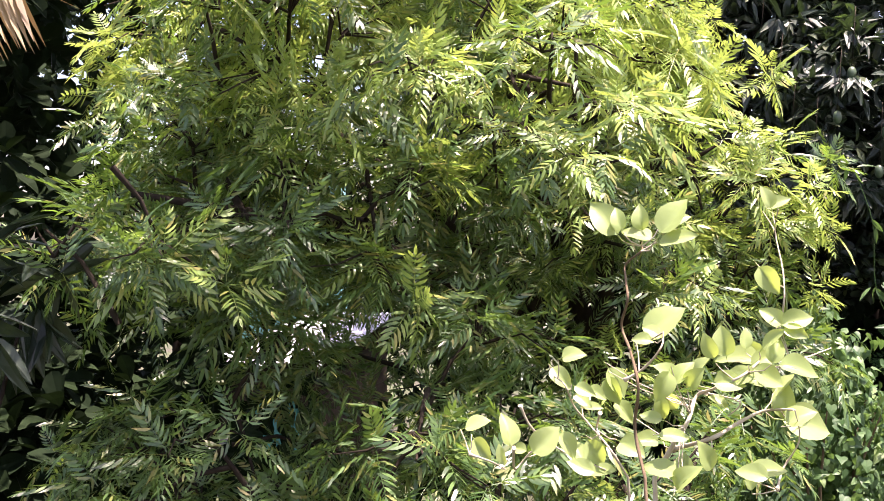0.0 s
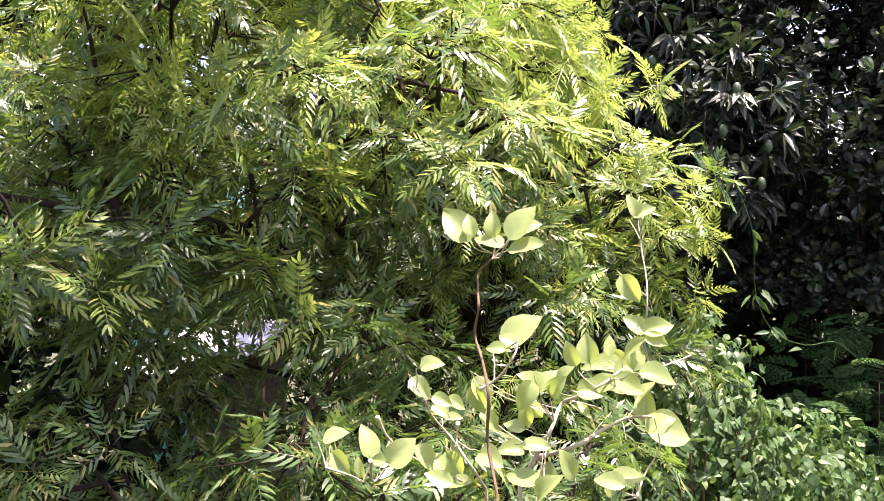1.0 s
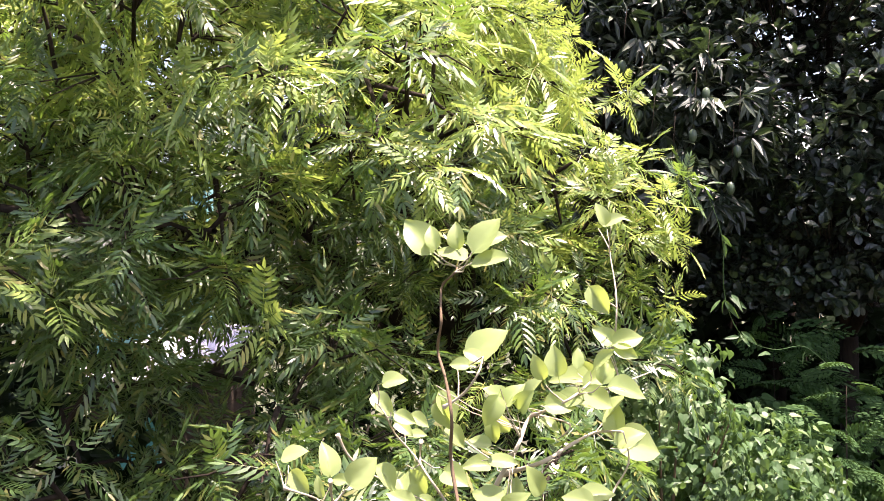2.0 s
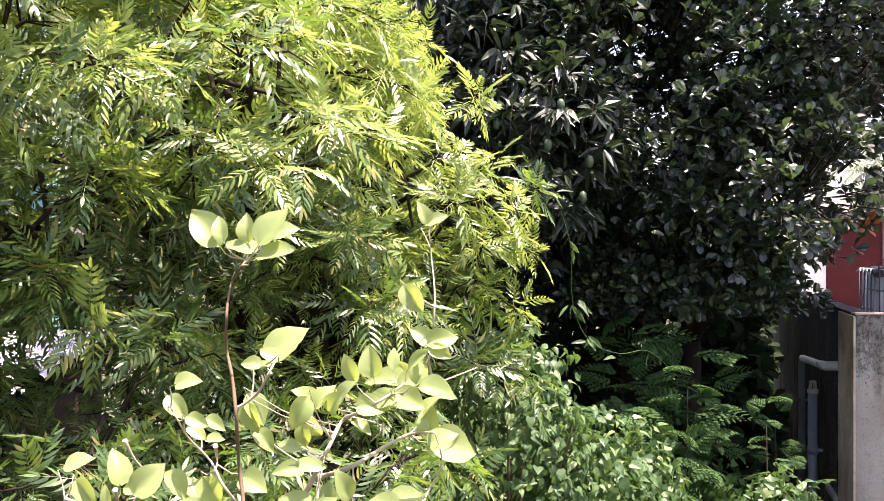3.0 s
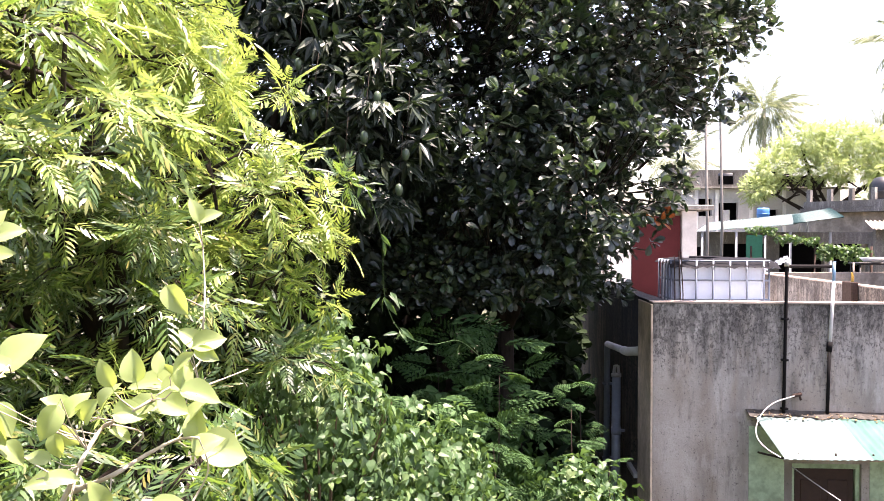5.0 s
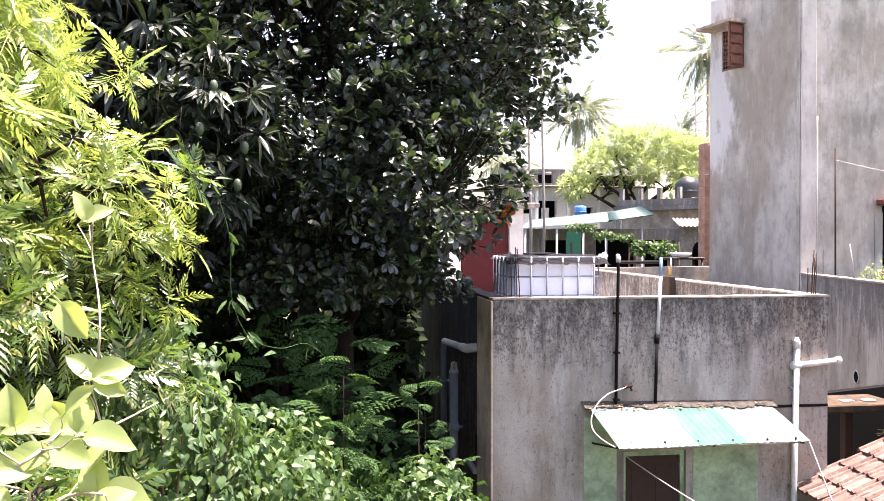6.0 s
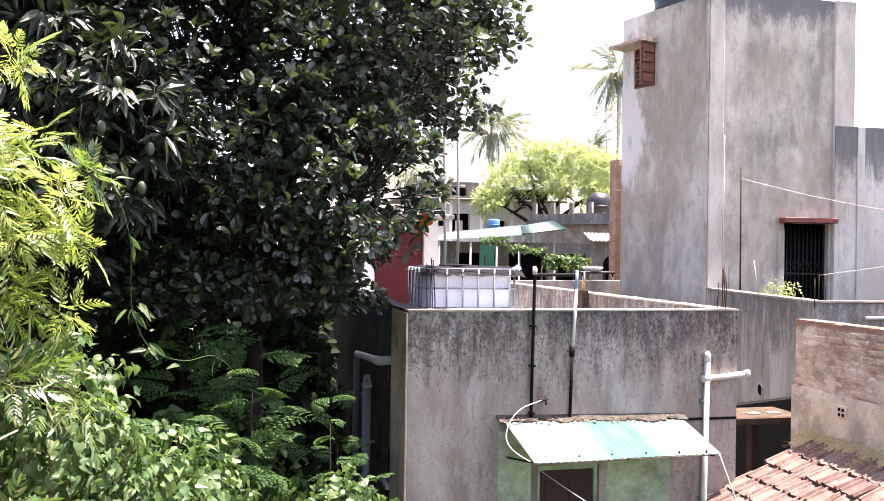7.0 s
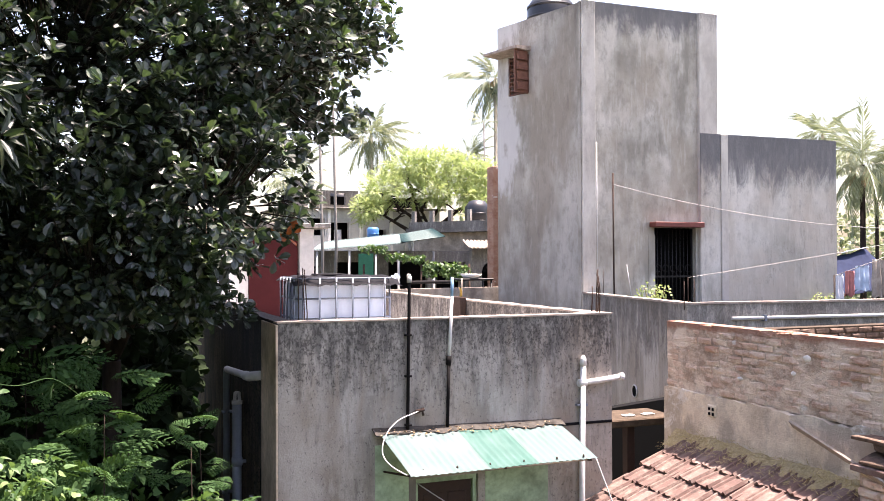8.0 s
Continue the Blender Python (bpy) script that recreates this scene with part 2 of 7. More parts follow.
M_WHITE = plain("whitewash", (0.72, 0.70, 0.66), 0.9, 0, 0.2, 2.0, 0.3)
M_MAROON = plain("maroon_paint", (0.06, 0.012, 0.013), 0.85, 0, 0.2, 3.0, 0.2)
M_RED = plain("red_oxide", (0.2, 0.055, 0.04), 0.7, 0, 0.3, 8.0, 0.3)
M_GREEN_WALL = plain("pale_green_distemper", (0.38, 0.5, 0.34), 0.9, 0, 0.6, 2.2, 0.3)
# black in place of the shade inside openings, holes and recesses
M_DARK = plain("shade_black", (0.002, 0.002, 0.002), 0.95, 0, 0.2, 3.0, 0.1)
M_GRILLE = plain("iron_grille", (0.02, 0.018, 0.017), 0.5, 0.6, 0.3, 20.0)
M_WOOD = plain("brown_door_wood", (0.035, 0.015, 0.01), 0.7, 0, 0.3, 15.0, 0.3)
M_SHUTTER = plain("orange_brown_shutter", (0.20, 0.085, 0.055), 0.7, 0, 0.3, 15.0, 0.3)
M_TIMBER = plain("grey_timber", (0.36, 0.31, 0.26), 0.85, 0, 0.35, 12.0, 0.4)
M_PVC = plain("white_pvc", (0.58, 0.57, 0.56), 0.5, 0, 0.2, 5.0, 0.1)
M_PVC_GREY = plain("grey_pvc", (0.3, 0.335, 0.4), 0.5, 0, 0.2, 6.0, 0.05)
M_BLACK_PIPE = plain("black_pipe", (0.007, 0.006, 0.006), 0.85, 0, 0.3, 20.0)
M_BLUE = plain("blue_plastic", (0.06, 0.22, 0.5), 0.45, 0, 0.2, 9.0)
M_PALE_BLUE = plain("pale_blue_plastic", (0.2, 0.36, 0.52), 0.5, 0, 0.2, 9.0)
M_BLACK_TANK = plain("black_plastic", (0.016, 0.017, 0.02), 0.4, 0, 0.3, 6.0)
M_TANK = plain("milky_plastic", (0.62, 0.68, 0.78), 0.4, 0, 0.08, 4.0, 0.05)
M_STEEL = plain("galvanised_steel", (0.22, 0.25, 0.3), 0.55, 0.5, 0.2, 25.0)
M_SHEET_BLACK = plain("black_polythene", (0.006, 0.006, 0.008), 0.85, 0, 0.3, 10.0, 0.6)
M_STRIP = plain("tan_render", (0.62, 0.49, 0.37), 0.95, 0, 0.5, 2.2, 0.5)
M_RUST = plain("rusty_bar", (0.06, 0.04, 0.032), 0.9, 0.2, 0.4, 30.0)


def faded_tin(name, base, pale, stain):
    """Sun-bleached painted sheet: paint worn off in soft patches, dirt in runs."""
    n = Nodes(name, 0.85)
    c = n.mix(n.span(n.noise((2.2, 1.2, 2.2), 4, 0.55, 0.3), 0.42, 0.62), base, pale)
    c = n.mix(n.span(n.noise((9.0, 2.0, 2.0), 5, 0.65), 0.52, 0.72, 0.0, 0.5), c, stain)
    c = n.mix(n.span(n.noise(38.0, 5, 0.7), 0.58, 0.7, 0.0, 0.35), c, stain)
    n.colour(c)
    n.bump(n.noise(40.0, 4, 0.6), 0.2, 0.004)
    return n.m


M_TIN_WHITE = faded_tin("weathered_white_tin", (0.072, 0.118, 0.113), (0.10, 0.14, 0.137), (0.05, 0.082, 0.076))
M_TIN_GREEN = faded_tin("weathered_green_tin", (0.026, 0.088, 0.072), (0.055, 0.118, 0.103), (0.02, 0.066, 0.054))
M_TIN_DEEP = plain("deep_green_tin", (0.012, 0.05, 0.047), 0.6, 0, 0.25, 4.0, 0.1)
M_WIRE = plain("pale_cable", (0.36, 0.35, 0.33), 0.6, 0, 0.1, 9.0)
M_CLOTH_W = plain("white_cloth", (0.75, 0.74, 0.74), 0.9, 0, 0.1, 8.0)
M_CLOTH_R = plain("faded_red_cloth", (0.5, 0.2, 0.18), 0.9, 0, 0.25, 10.0)
M_CLOTH_B = plain("pale_blue_cloth", (0.5, 0.6, 0.72), 0.9, 0, 0.2, 8.0)
M_CLOTH_K = plain("dark_tarpaulin", (0.02, 0.028, 0.06), 0.95, 0, 0.3, 6.0)



def worn_brick(name, face):
    """Old brickwork: smears of lime, dark rain stains, a redder top course and white splashes that run on over the joints."""
    n = Nodes(name, 0.93)
    n.b.inputs["Specular IOR Level"].default_value = 0.15
    if face:
        c = n.ramp(n.own(), [(0.0, (0.56, 0.33, 0.24)), (0.4, (0.70, 0.52, 0.40)), (0.75, (0.64, 0.44, 0.33)), (1.0, (0.42, 0.27, 0.20))])
    else:
        c = n.ramp(n.noise(9.0, 5, 0.7), [(0.35, (0.30, 0.21, 0.155)), (0.65, (0.56, 0.43, 0.33))])
    c = n.mix(n.span(n.noise((2.4, 2.4, 3.4), 6, 0.7, 0.2), 0.42, 0.56, 0.0, 0.85), c, (0.84, 0.71, 0.57))
    c = n.mix(n.span(n.noise((6.0, 6.0, 8.0), 6, 0.75, 0.2), 0.50, 0.60, 0.0, 0.6), c, (0.58, 0.41, 0.30))
    c = n.mix(n.span(n.noise((3.6, 3.6, 7.0), 7, 0.78, 0.2), 0.56, 0.66, 0.0, 0.5), c, (0.22, 0.155, 0.115))
    top = n.math("ADD", n.span(n.axis(2), 3.50, 3.64), n.math("SUBTRACT", n.noise(4.0, 5, 0.65), 0.5))
    c = n.mix(n.span(top, 0.5, 0.8, 0.0, 0.75), c, (0.33, 0.15, 0.10))
    c = n.mix(n.span(n.noise((2.0, 2.0, 3.5), 3, 0.5), 0.67, 0.70, 0.0, 0.8), c, (0.78, 0.75, 0.7))
    n.colour(c)
    n.bump(n.math("ADD", n.noise(45.0, 6, 0.75), n.noise(11.0, 5, 0.7)), 1.0, 0.022)
    return n.m


M_BRICK = worn_brick("fired_brick", True)
M_MORTAR = worn_brick("lime_mortar", False)

n = Nodes("lime_render_stained", 0.95)
c = n.ramp(n.noise(2.2, 6, 0.7), [(0.38, (0.58, 0.47, 0.345)), (0.6, (0.84, 0.73, 0.57))])
c = n.mix(n.span(n.noise((2.0, 2.0, 1.2), 6, 0.65, 0.2), 0.48, 0.60, 0.0, 0.75), c, (0.36, 0.30, 0.235))
c = n.mix(n.span(n.noise((1.7, 1.7, 2.4), 6, 0.72, 0.5), 0.58, 0.66, 0.0, 0.8), c, (0.74, 0.70, 0.64))
c = n.mix(n.span(n.noise(40.0, 5, 0.7), 0.5, 0.7, 0.0, 0.25), c, (0.3, 0.24, 0.19))
n.colour(c)
n.bump(n.math("ADD", n.noise(30.0, 6, 0.75), n.noise(6.0, 5, 0.7)), 0.9, 0.02)
M_BASE = n.m

n = Nodes("clay_roof_tile", 0.85)
c = n.ramp(n.own(), [(0.0, (0.088, 0.048, 0.038)), (0.5, (0.132, 0.08, 0.065)), (1.0, (0.19, 0.13, 0.11))])
c = n.mix(n.span(n.noise(7.0, 5, 0.7), 0.48, 0.7, 0.0, 0.7), c, (0.23, 0.185, 0.15))
c = n.mix(n.span(n.noise(17.0, 4, 0.7), 0.55, 0.72, 0.0, 0.8), c, (0.04, 0.028, 0.022))
n.colour(c)
n.bump(n.noise(50.0, 5, 0.7), 0.6, 0.008)
M_TILE = n.m

n = Nodes("garden_soil", 0.95)
c = n.ramp(n.noise(0.7, 6, 0.65), [(0.35, (0.05, 0.04, 0.028)), (0.6, (0.045, 0.06, 0.02)), (0.75, (0.1, 0.08, 0.055))])
n.colour(n.mix(n.span(n.noise(14.0, 5, 0.7), 0.4, 0.7, 0.0, 0.6), c, (0.025, 0.03, 0.012)))
n.bump(n.noise(9.0, 6, 0.7), 0.8, 0.05)
M_SOIL = n.m

n = Nodes("dry_moss", 0.95)
n.colour(n.ramp(n.noise(30.0, 5, 0.7), [(0.3, (0.30, 0.24, 0.13)), (0.7, (0.56, 0.47, 0.28))]))
n.bump(n.noise(60.0, 5, 0.7), 1.0, 0.02)
M_MOSS = n.m

L_NEEM = leaf("neem_leaf", (0.016, 0.043, 0.014), (0.095, 0.165, 0.048), (0.26, 0.44, 0.05), 0.38, (0.24, 0.2, 0.06), 0.27, 0.6)
# lighter copy of the neem leaf, for young shoots and for sunlit parts
L_NEEM_SUNLIT = leaf("sunlit_young_neem_leaf", (0.10, 0.165, 0.035), (0.22, 0.31, 0.07), (0.42, 0.54, 0.10), 0.38, (0.40, 0.34, 0.1), 0.34, 0.6)
L_JACK = leaf("jackfruit_leaf", (0.010, 0.019, 0.014), (0.03, 0.05, 0.034), (0.10, 0.17, 0.05), 0.4, (0.11, 0.15, 0.05), 0.15, 0.7)
L_JACK_NEW = leaf("young_jackfruit_leaf", (0.022, 0.046, 0.022), (0.05, 0.09, 0.036), (0.14, 0.24, 0.05), 0.38, None, 0.15, 0.55)
L_MANGO = leaf("mango_leaf", (0.011, 0.02, 0.013), (0.026, 0.042, 0.026), (0.07, 0.13, 0.03), 0.42, (0.08, 0.10, 0.05), 0.1, 0.45)
L_VINE = leaf("vine_leaf", (0.026, 0.062, 0.02), (0.076, 0.14, 0.048), (0.17, 0.31, 0.06), 0.5, (0.17, 0.23, 0.09), 0.24, 0.35)
L_FERN = leaf("feathery_shrub_leaf", (0.02, 0.05, 0.016), (0.048, 0.10, 0.032), (0.13, 0.27, 0.045), 0.75, None, 0.16, 0.12)
L_SAP = leaf("sapling_leaf", (0.18, 0.25, 0.08), (0.36, 0.43, 0.18), (0.48, 0.58, 0.08), 0.4, None, 0.4, 0.55)
L_LIME = leaf("lime_green_leaf", (0.20, 0.27, 0.09), (0.34, 0.42, 0.18), (0.40, 0.50, 0.17), 0.55, (0.5, 0.44, 0.12), 0.4)
L_PALM = leaf("palm_leaf", (0.09, 0.12, 0.07), (0.19, 0.225, 0.13), (0.34, 0.40, 0.2), 0.45, (0.3, 0.27, 0.12), 0.3)
L_DRY = leaf("dry_palm_leaf", (0.17, 0.105, 0.05), (0.32, 0.22, 0.11), (0.32, 0.2, 0.08), 0.5, None, 0.25)
L_STRAW = leaf("dry_grass_blade", (0.36, 0.29, 0.13), (0.6, 0.5, 0.27), (0.5, 0.42, 0.2), 0.7, None, 0.3, 0.2)
# leaf colour taken close to black to stand for deep shade
L_WOOD = leaf("shaded_wood_leaf", (0.006, 0.013, 0.005), (0.014, 0.026, 0.009), (0.03, 0.06, 0.015), 0.8, None, 0.05, 0.1)
M_BARK = bark("dark_bark", (0.012, 0.009, 0.007), (0.035, 0.026, 0.02))
M_TWIG = bark("brown_twig", (0.07, 0.045, 0.028), (0.17, 0.125, 0.08))
M_PALE_BARK = bark("pale_stem", (0.25, 0.21, 0.15), (0.45, 0.4, 0.31))
M_GREY_BARK = bark("grey_stem", (0.13, 0.125, 0.11), (0.24, 0.23, 0.21))
M_CHALK = plain("white_lime", (0.78, 0.75, 0.7), 0.95, 0, 0.15, 20.0)
M_RUBBLE = plain("dark_rubble", (0.15, 0.105, 0.08), 0.95, 0, 0.5, 14.0, 0.8)
M_FRUIT = plain("green_mango_skin", (0.055, 0.085, 0.045), 0.4, 0, 0.2, 10.0)

# ---------------------------------------------------------------- ground
bm = B()
bmesh.ops.create_grid(bm, x_segments=60, y_segments=60, size=60.0)
for v in bm.verts:
    v.co.z = 0.06 * noise.noise(v.co * 0.35) - 0.05
g = part("ground", bm, M_SOIL)
far_ring = B()
bmesh.ops.create_grid(far_ring, x_segments=4, y_segments=4, size=1500.0)
for v in far_ring.verts:
    v.co.z = -0.25
part("ground_far", far_ring, M_SOIL)
for ob in (g, bpy.data.objects["ground_far"]):
    tagged(ob, "dark garden soil with patchy weeds", "ground", kind="structure")

# ---------------------------------------------------------------- flat-roofed block by the garden
NX0, NX1, NY0, NY1, NZ = 1.455, 5.22, 9.59, 18.6, 3.78
block = thing("flat_roofed_block", (3.3, 14.0, 0), "grey cement-rendered single-storey block streaked with black mould", "building")
bm = B()
wall(bm, (NX0, NY0), (NX1, NY0), -0.05, NZ, 0.16, [(1.42, 2.12, -0.05, 2.14)])
part("front_wall", bm, M_NEAR, block, "mould-streaked grey cement wall")
bm = B()
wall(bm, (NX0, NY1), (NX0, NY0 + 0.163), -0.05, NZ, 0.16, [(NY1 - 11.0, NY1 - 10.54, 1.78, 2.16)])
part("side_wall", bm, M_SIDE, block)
bm = B()
wall(bm, (NX1, NY0 + 0.163), (NX1, NY1), -0.05, NZ, 0.16)
part("side_wall", bm, M_NEAR, block)
bm = B()
wall(bm, (NX1 - 0.163, NY1), (NX0 + 0.163, NY1), -0.05, 3.12, 0.16)
part("rear_wall", bm, M_NEAR, block)
bm = B()
box(bm, (NX0 + 0.165, NY0 + 0.165, 2.95), (NX1 - 0.165, NY1 - 0.165, 3.1), 0.01)
part("roof_slab", bm, M_PALE, block)
bm = B()
box(bm, (NX0 - 0.025, NY0 + 0.001, -0.05), (NX0 - 0.002, NY0 + 0.8, NZ - 0.01), 0.004)
part("corner_render", bm, M_STRIP, block, "tan unpainted render along the corner")
# pale worn coping on the parapets; garden side coloured dark like its shaded wall
for lo, hi in (((NX0 - 0.012, NY0 - 0.012, NZ + 0.002), (NX1 + 0.012, NY0 + 0.175, NZ + 0.02)),
               ((NX0 - 0.012, NY0 + 0.178, NZ + 0.002), (NX0 + 0.172, NY1, NZ + 0.02)),
               ((NX1 - 0.172, NY0 + 0.178, NZ + 0.002), (NX1 + 0.012, NY1, NZ + 0.02))):
    bm = B()
    box(bm, lo, hi)
    long = 1 if hi[1] - lo[1] > hi[0] - lo[0] else 0
    cuts = [e for e in bm.edges if abs(e.verts[0].co[long] - e.verts[1].co[long]) > 1]
    bmesh.ops.subdivide_edges(bm, edges=cuts, cuts=40, use_grid_fill=True)
    for v in bm.verts:
        v.co += Vector((noise.noise(v.co * 3.1), noise.noise(v.co * 3.7 + Vector((5, 0, 0))), noise.noise(v.co * 5.0))) * 0.009
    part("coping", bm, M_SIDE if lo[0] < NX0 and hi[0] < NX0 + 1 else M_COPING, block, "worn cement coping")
# doorway: brown leaf set back, frame, green inner reveal
bm = B()
wall(bm, (NX0 + 1.36, NY0 + 0.05), (NX0 + 2.18, NY0 + 0.05), -0.04, 2.2, 0.07, [(0.1, 0.72, -0.04, 2.08)])
part("door_frame", bm, M_GREEN_WALL, block, "pale green painted door frame")
bm = B()
box(bm, (NX0 + 1.47, NY0 + 0.075, 0), (NX0 + 2.07, NY0 + 0.11, 2.075), 0.006)
door = part("door", bm, M_WOOD, block, "dark brown panelled wooden door")
for k in range(2):
    for j in range(3):
        bm = B()
        box(bm, (NX0 + 1.53 + 0.27 * k, NY0 + 0.066, 0.15 + 0.64 * j), (NX0 + 1.74 + 0.27 * k, NY0 + 0.08, 0.68 + 0.64 * j), 0.005)
        part("panel", bm, M_WOOD, door)
bm = B()
tube(bm, [(NX0 + 1.52, NY0 + 0.06, 1.0), (NX0 + 1.52, NY0 + 0.045, 1.05), (NX0 + 1.52, NY0 + 0.06, 1.1)], 0.008, 6)
part("handle", bm, M_STEEL, door)
# plinth-like green painted field beside the door
bm = B()
box(bm, (NX0 + 2.2, NY0 - 0.006, -0.02), (NX0 + 2.95, NY0 - 0.002, 2.5))
part("painted_panel", bm, M_GREEN_WALL, block, "pale green painted wall field beside the door")
bm = B()
box(bm, (NX0 + 0.98, NY0 - 0.006, -0.02), (NX0 + 1.34, NY0 - 0.002, 2.52))
part("painted_panel", bm, M_GREEN_WALL, block, "stained pale green wall field")
bm = B()
box(bm, (NX0 + 3.0, NY0 - 0.012, 2.57), (NX1 - 0.002, NY0 - 0.001, 2.6), 0.002)
part("drip_band", bm, M_SHEET_BLACK, block)
# small window opening in the side wall, with a sill and bars
win = thing("window_1", (NX0, 11.0, 1.7), "small barred window in the grey side wall", "window", kind="structure")
bm = B()
box(bm, (NX0 - 0.05, 10.5, 1.72), (NX0 + 0.1, 11.04, 1.776), 0.006)
part("window_sill", bm, M_PALE, win)
for y in (10.62, 10.72, 10.82, 10.92):
    bm = B()
    tube(bm, [(NX0 + 0.06, y, 1.77), (NX0 + 0.06, y, 2.17)], 0.008, 6)
    part("bar", bm, M_GRILLE, win)

# awning of three corrugated sheets over the door
AW = thing("door_awning", (3.5, 9.3, 2.5), "small corrugated awning of white and green sheets above the door", "awning")
x0, x1 = 2.47, 4.52
f0, f1 = 2.56, 4.62
cuts = [0.0, 11 / 27, 18 / 27, 1.0]
for k, (m, dz) in enumerate(((M_TIN_WHITE, 0.0), (M_TIN_GREEN, 0.0), (M_TIN_WHITE, 0.0))):
    a, b = cuts[k], cuts[k + 1]
    bm = B()
    corrugated(bm, (x0 + (x1 - x0) * a, NY0 - 0.015, 2.66 - 0.04 * a), (x0 + (x1 - x0) * b, NY0 - 0.015, 2.66 - 0.04 * b),
               (f0 + (f1 - f0) * a, 8.83 + 0.07 * a, 2.36), (f0 + (f1 - f0) * b, 8.83 + 0.07 * b, 2.36), (11, 7, 9)[k], 0.0045)
    part("sheet", bm, m, AW, "pale sea-green corrugated sheet" if k == 1 else "bleached white corrugated sheet")
for u in (0.03, 0.5, 0.97):
    bm = B()
    x = x0 + (x1 - x0) * u
    xf = f0 + (f1 - f0) * u
    tube(bm, [(x, NY0 - 0.01, 2.25), (xf, 8.93, 2.335)], 0.012, 6)
    tube(bm, [(x, NY0 - 0.012, 2.60), (xf, 8.93, 2.335)], 0.012, 6)
    part("bracket", bm, M_RUST, AW)
bm = B()
tube(bm, [(f0 + 0.02, 8.93, 2.33), (f1 - 0.02, 8.99, 2.33)], 0.014, 6)
part("purlin", bm, M_TIMBER, AW)
for u in (0.08, 0.25, 0.42, 0.6, 0.78, 0.93):
    for w in (0.08, 0.9):
        bm = B()
        p = Vector((x0 + (x1 - x0) * u, NY0, 2.66 - 0.04 * u)).lerp(Vector((f0 + (f1 - f0) * u, 8.85, 2.36)), w)
        tube(bm, [p + Vector((0, 0, -0.01)), p + Vector((0, 0, 0.014))], [0.011, 0.008], 6)
        part("bolt", bm, M_RUST, AW)
bm = B()
bmesh.ops.create_grid(bm, x_segments=110, y_segments=6, size=0.5)
for v in bm.verts:
    u, w = v.co.x + 0.5, v.co.y + 0.5
    x = 2.40 + 2.16 * u
    run = (0.085 + 0.06 * noise.noise(Vector((x * 4, 0, 3))) + 0.03 * noise.noise(Vector((x * 17, 0, 8)))) * w
    v.co = Vector((x + 0.02 * w, NY0 - 0.004 - run, 2.685 - 0.04 * u - 0.46 * run + 0.012 * (1 - w) + 0.007 * noise.noise(Vector((x * 14, w * 4, 1)))))
bmesh.ops.solidify(bm, geom=bm.faces[:], thickness=0.012)
part("mortar_fillet", bm, plain("dirty_mortar", (0.07, 0.064, 0.056), 0.95, 0, 0.6, 9.0, 0.8), AW, "rough dirty mortar strip along the wall")
litter = thing("leaf_litter", (3.3, 9.4, 2.66), "dead leaves and straw lying along the awning's top", "leaves", kind="stuff")

# water pipes on the wall
pipes = thing("water_pipe", (2.78, 9.5, 2.5), "black water pipe with a crossing arm rising above the parapet", "pipe")
bm = B()
tube(bm, [(2.775, NY0 - 0.035, 2.66), (2.785, NY0 - 0.035, 3.3), (2.80, NY0 - 0.03, 4.12), (2.80, NY0 - 0.02, 4.16), (2.83, NY0, 4.17), (3.27, NY0, 4.17)], 0.018, 8)
part("pipe", bm, M_BLACK_PIPE, pipes)
bm = B()
tube(bm, [(2.80, NY0 - 0.03, 4.17), (2.80, NY0 - 0.03, 4.235)], 0.026, 8)
tube(bm, [(2.80, NY0 - 0.03, 4.235), (2.78, NY0 - 0.03, 4.25)], [0.026, 0.015], 8)
part("cap", bm, M_PALE, pipes)
for z in (2.7, 3.2, 3.62):
    bm = B()
    box(bm, (2.75, NY0 - 0.05, z), (2.82, NY0, z + 0.02), 0.003)
    part("clip", bm, M_BLACK_PIPE, pipes)
pipe2 = thing("overflow_pipe", (3.24, 9.5, 2.6), "black pipe with a white upper length and blue end", "pipe")
bm = B()
tube(bm, [(3.215, NY0 - 0.03, 2.64), (3.235, NY0 - 0.03, 3.36)], 0.018, 8)
part("lower_pipe", bm, M_BLACK_PIPE, pipe2)
bm = B()
tube(bm, [(3.235, NY0 - 0.03, 3.34), (3.27, NY0 - 0.03, 4.02)], 0.02, 8)
part("white_pipe", bm, M_PVC, pipe2, "white plastic pipe")
bm = B()
tube(bm, [(3.27, NY0 - 0.03, 4.0), (3.275, NY0 - 0.03, 4.22)], 0.017, 8)
part("blue_end", bm, M_PALE_BLUE, pipe2, "pale blue pipe socket")
bm = B()
tube(bm, [(3.228, NY0 - 0.03, 3.30), (3.236, NY0 - 0.03, 3.40)], 0.03, 8)
part("coupling", bm, M_BLACK_PIPE, pipe2)
hose = thing("garden_hose", (2.5, 9.4, 2.6), "pale hose looping from a tap down past the awning", "hose")
bm = B()
tube(bm, smooth_line([(2.93, NY0 - 0.05, 2.86), (2.82, NY0 - 0.07, 2.83), (2.66, NY0 - 0.1, 2.78), (2.52, NY0 - 0.16, 2.68), (2.44, NY0 - 0.24, 2.55), (2.43, NY0 - 0.34, 2.46),
          (2.47, NY0 - 0.5, 2.40), (2.53, NY0 - 0.72, 2.37)]), 0.0055, 8)
part("hose", bm, M_PVC, hose, smooth=True)
bm = B()
tube(bm, [(2.86, NY0 - 0.045, 2.84), (2.95, NY0 - 0.045, 2.865)], 0.02, 8)
tube(bm, [(2.93, NY0 - 0.045, 2.86), (2.945, NY0 - 0.045, 2.80)], 0.012, 6)
part("tap", bm, M_RUST, hose)
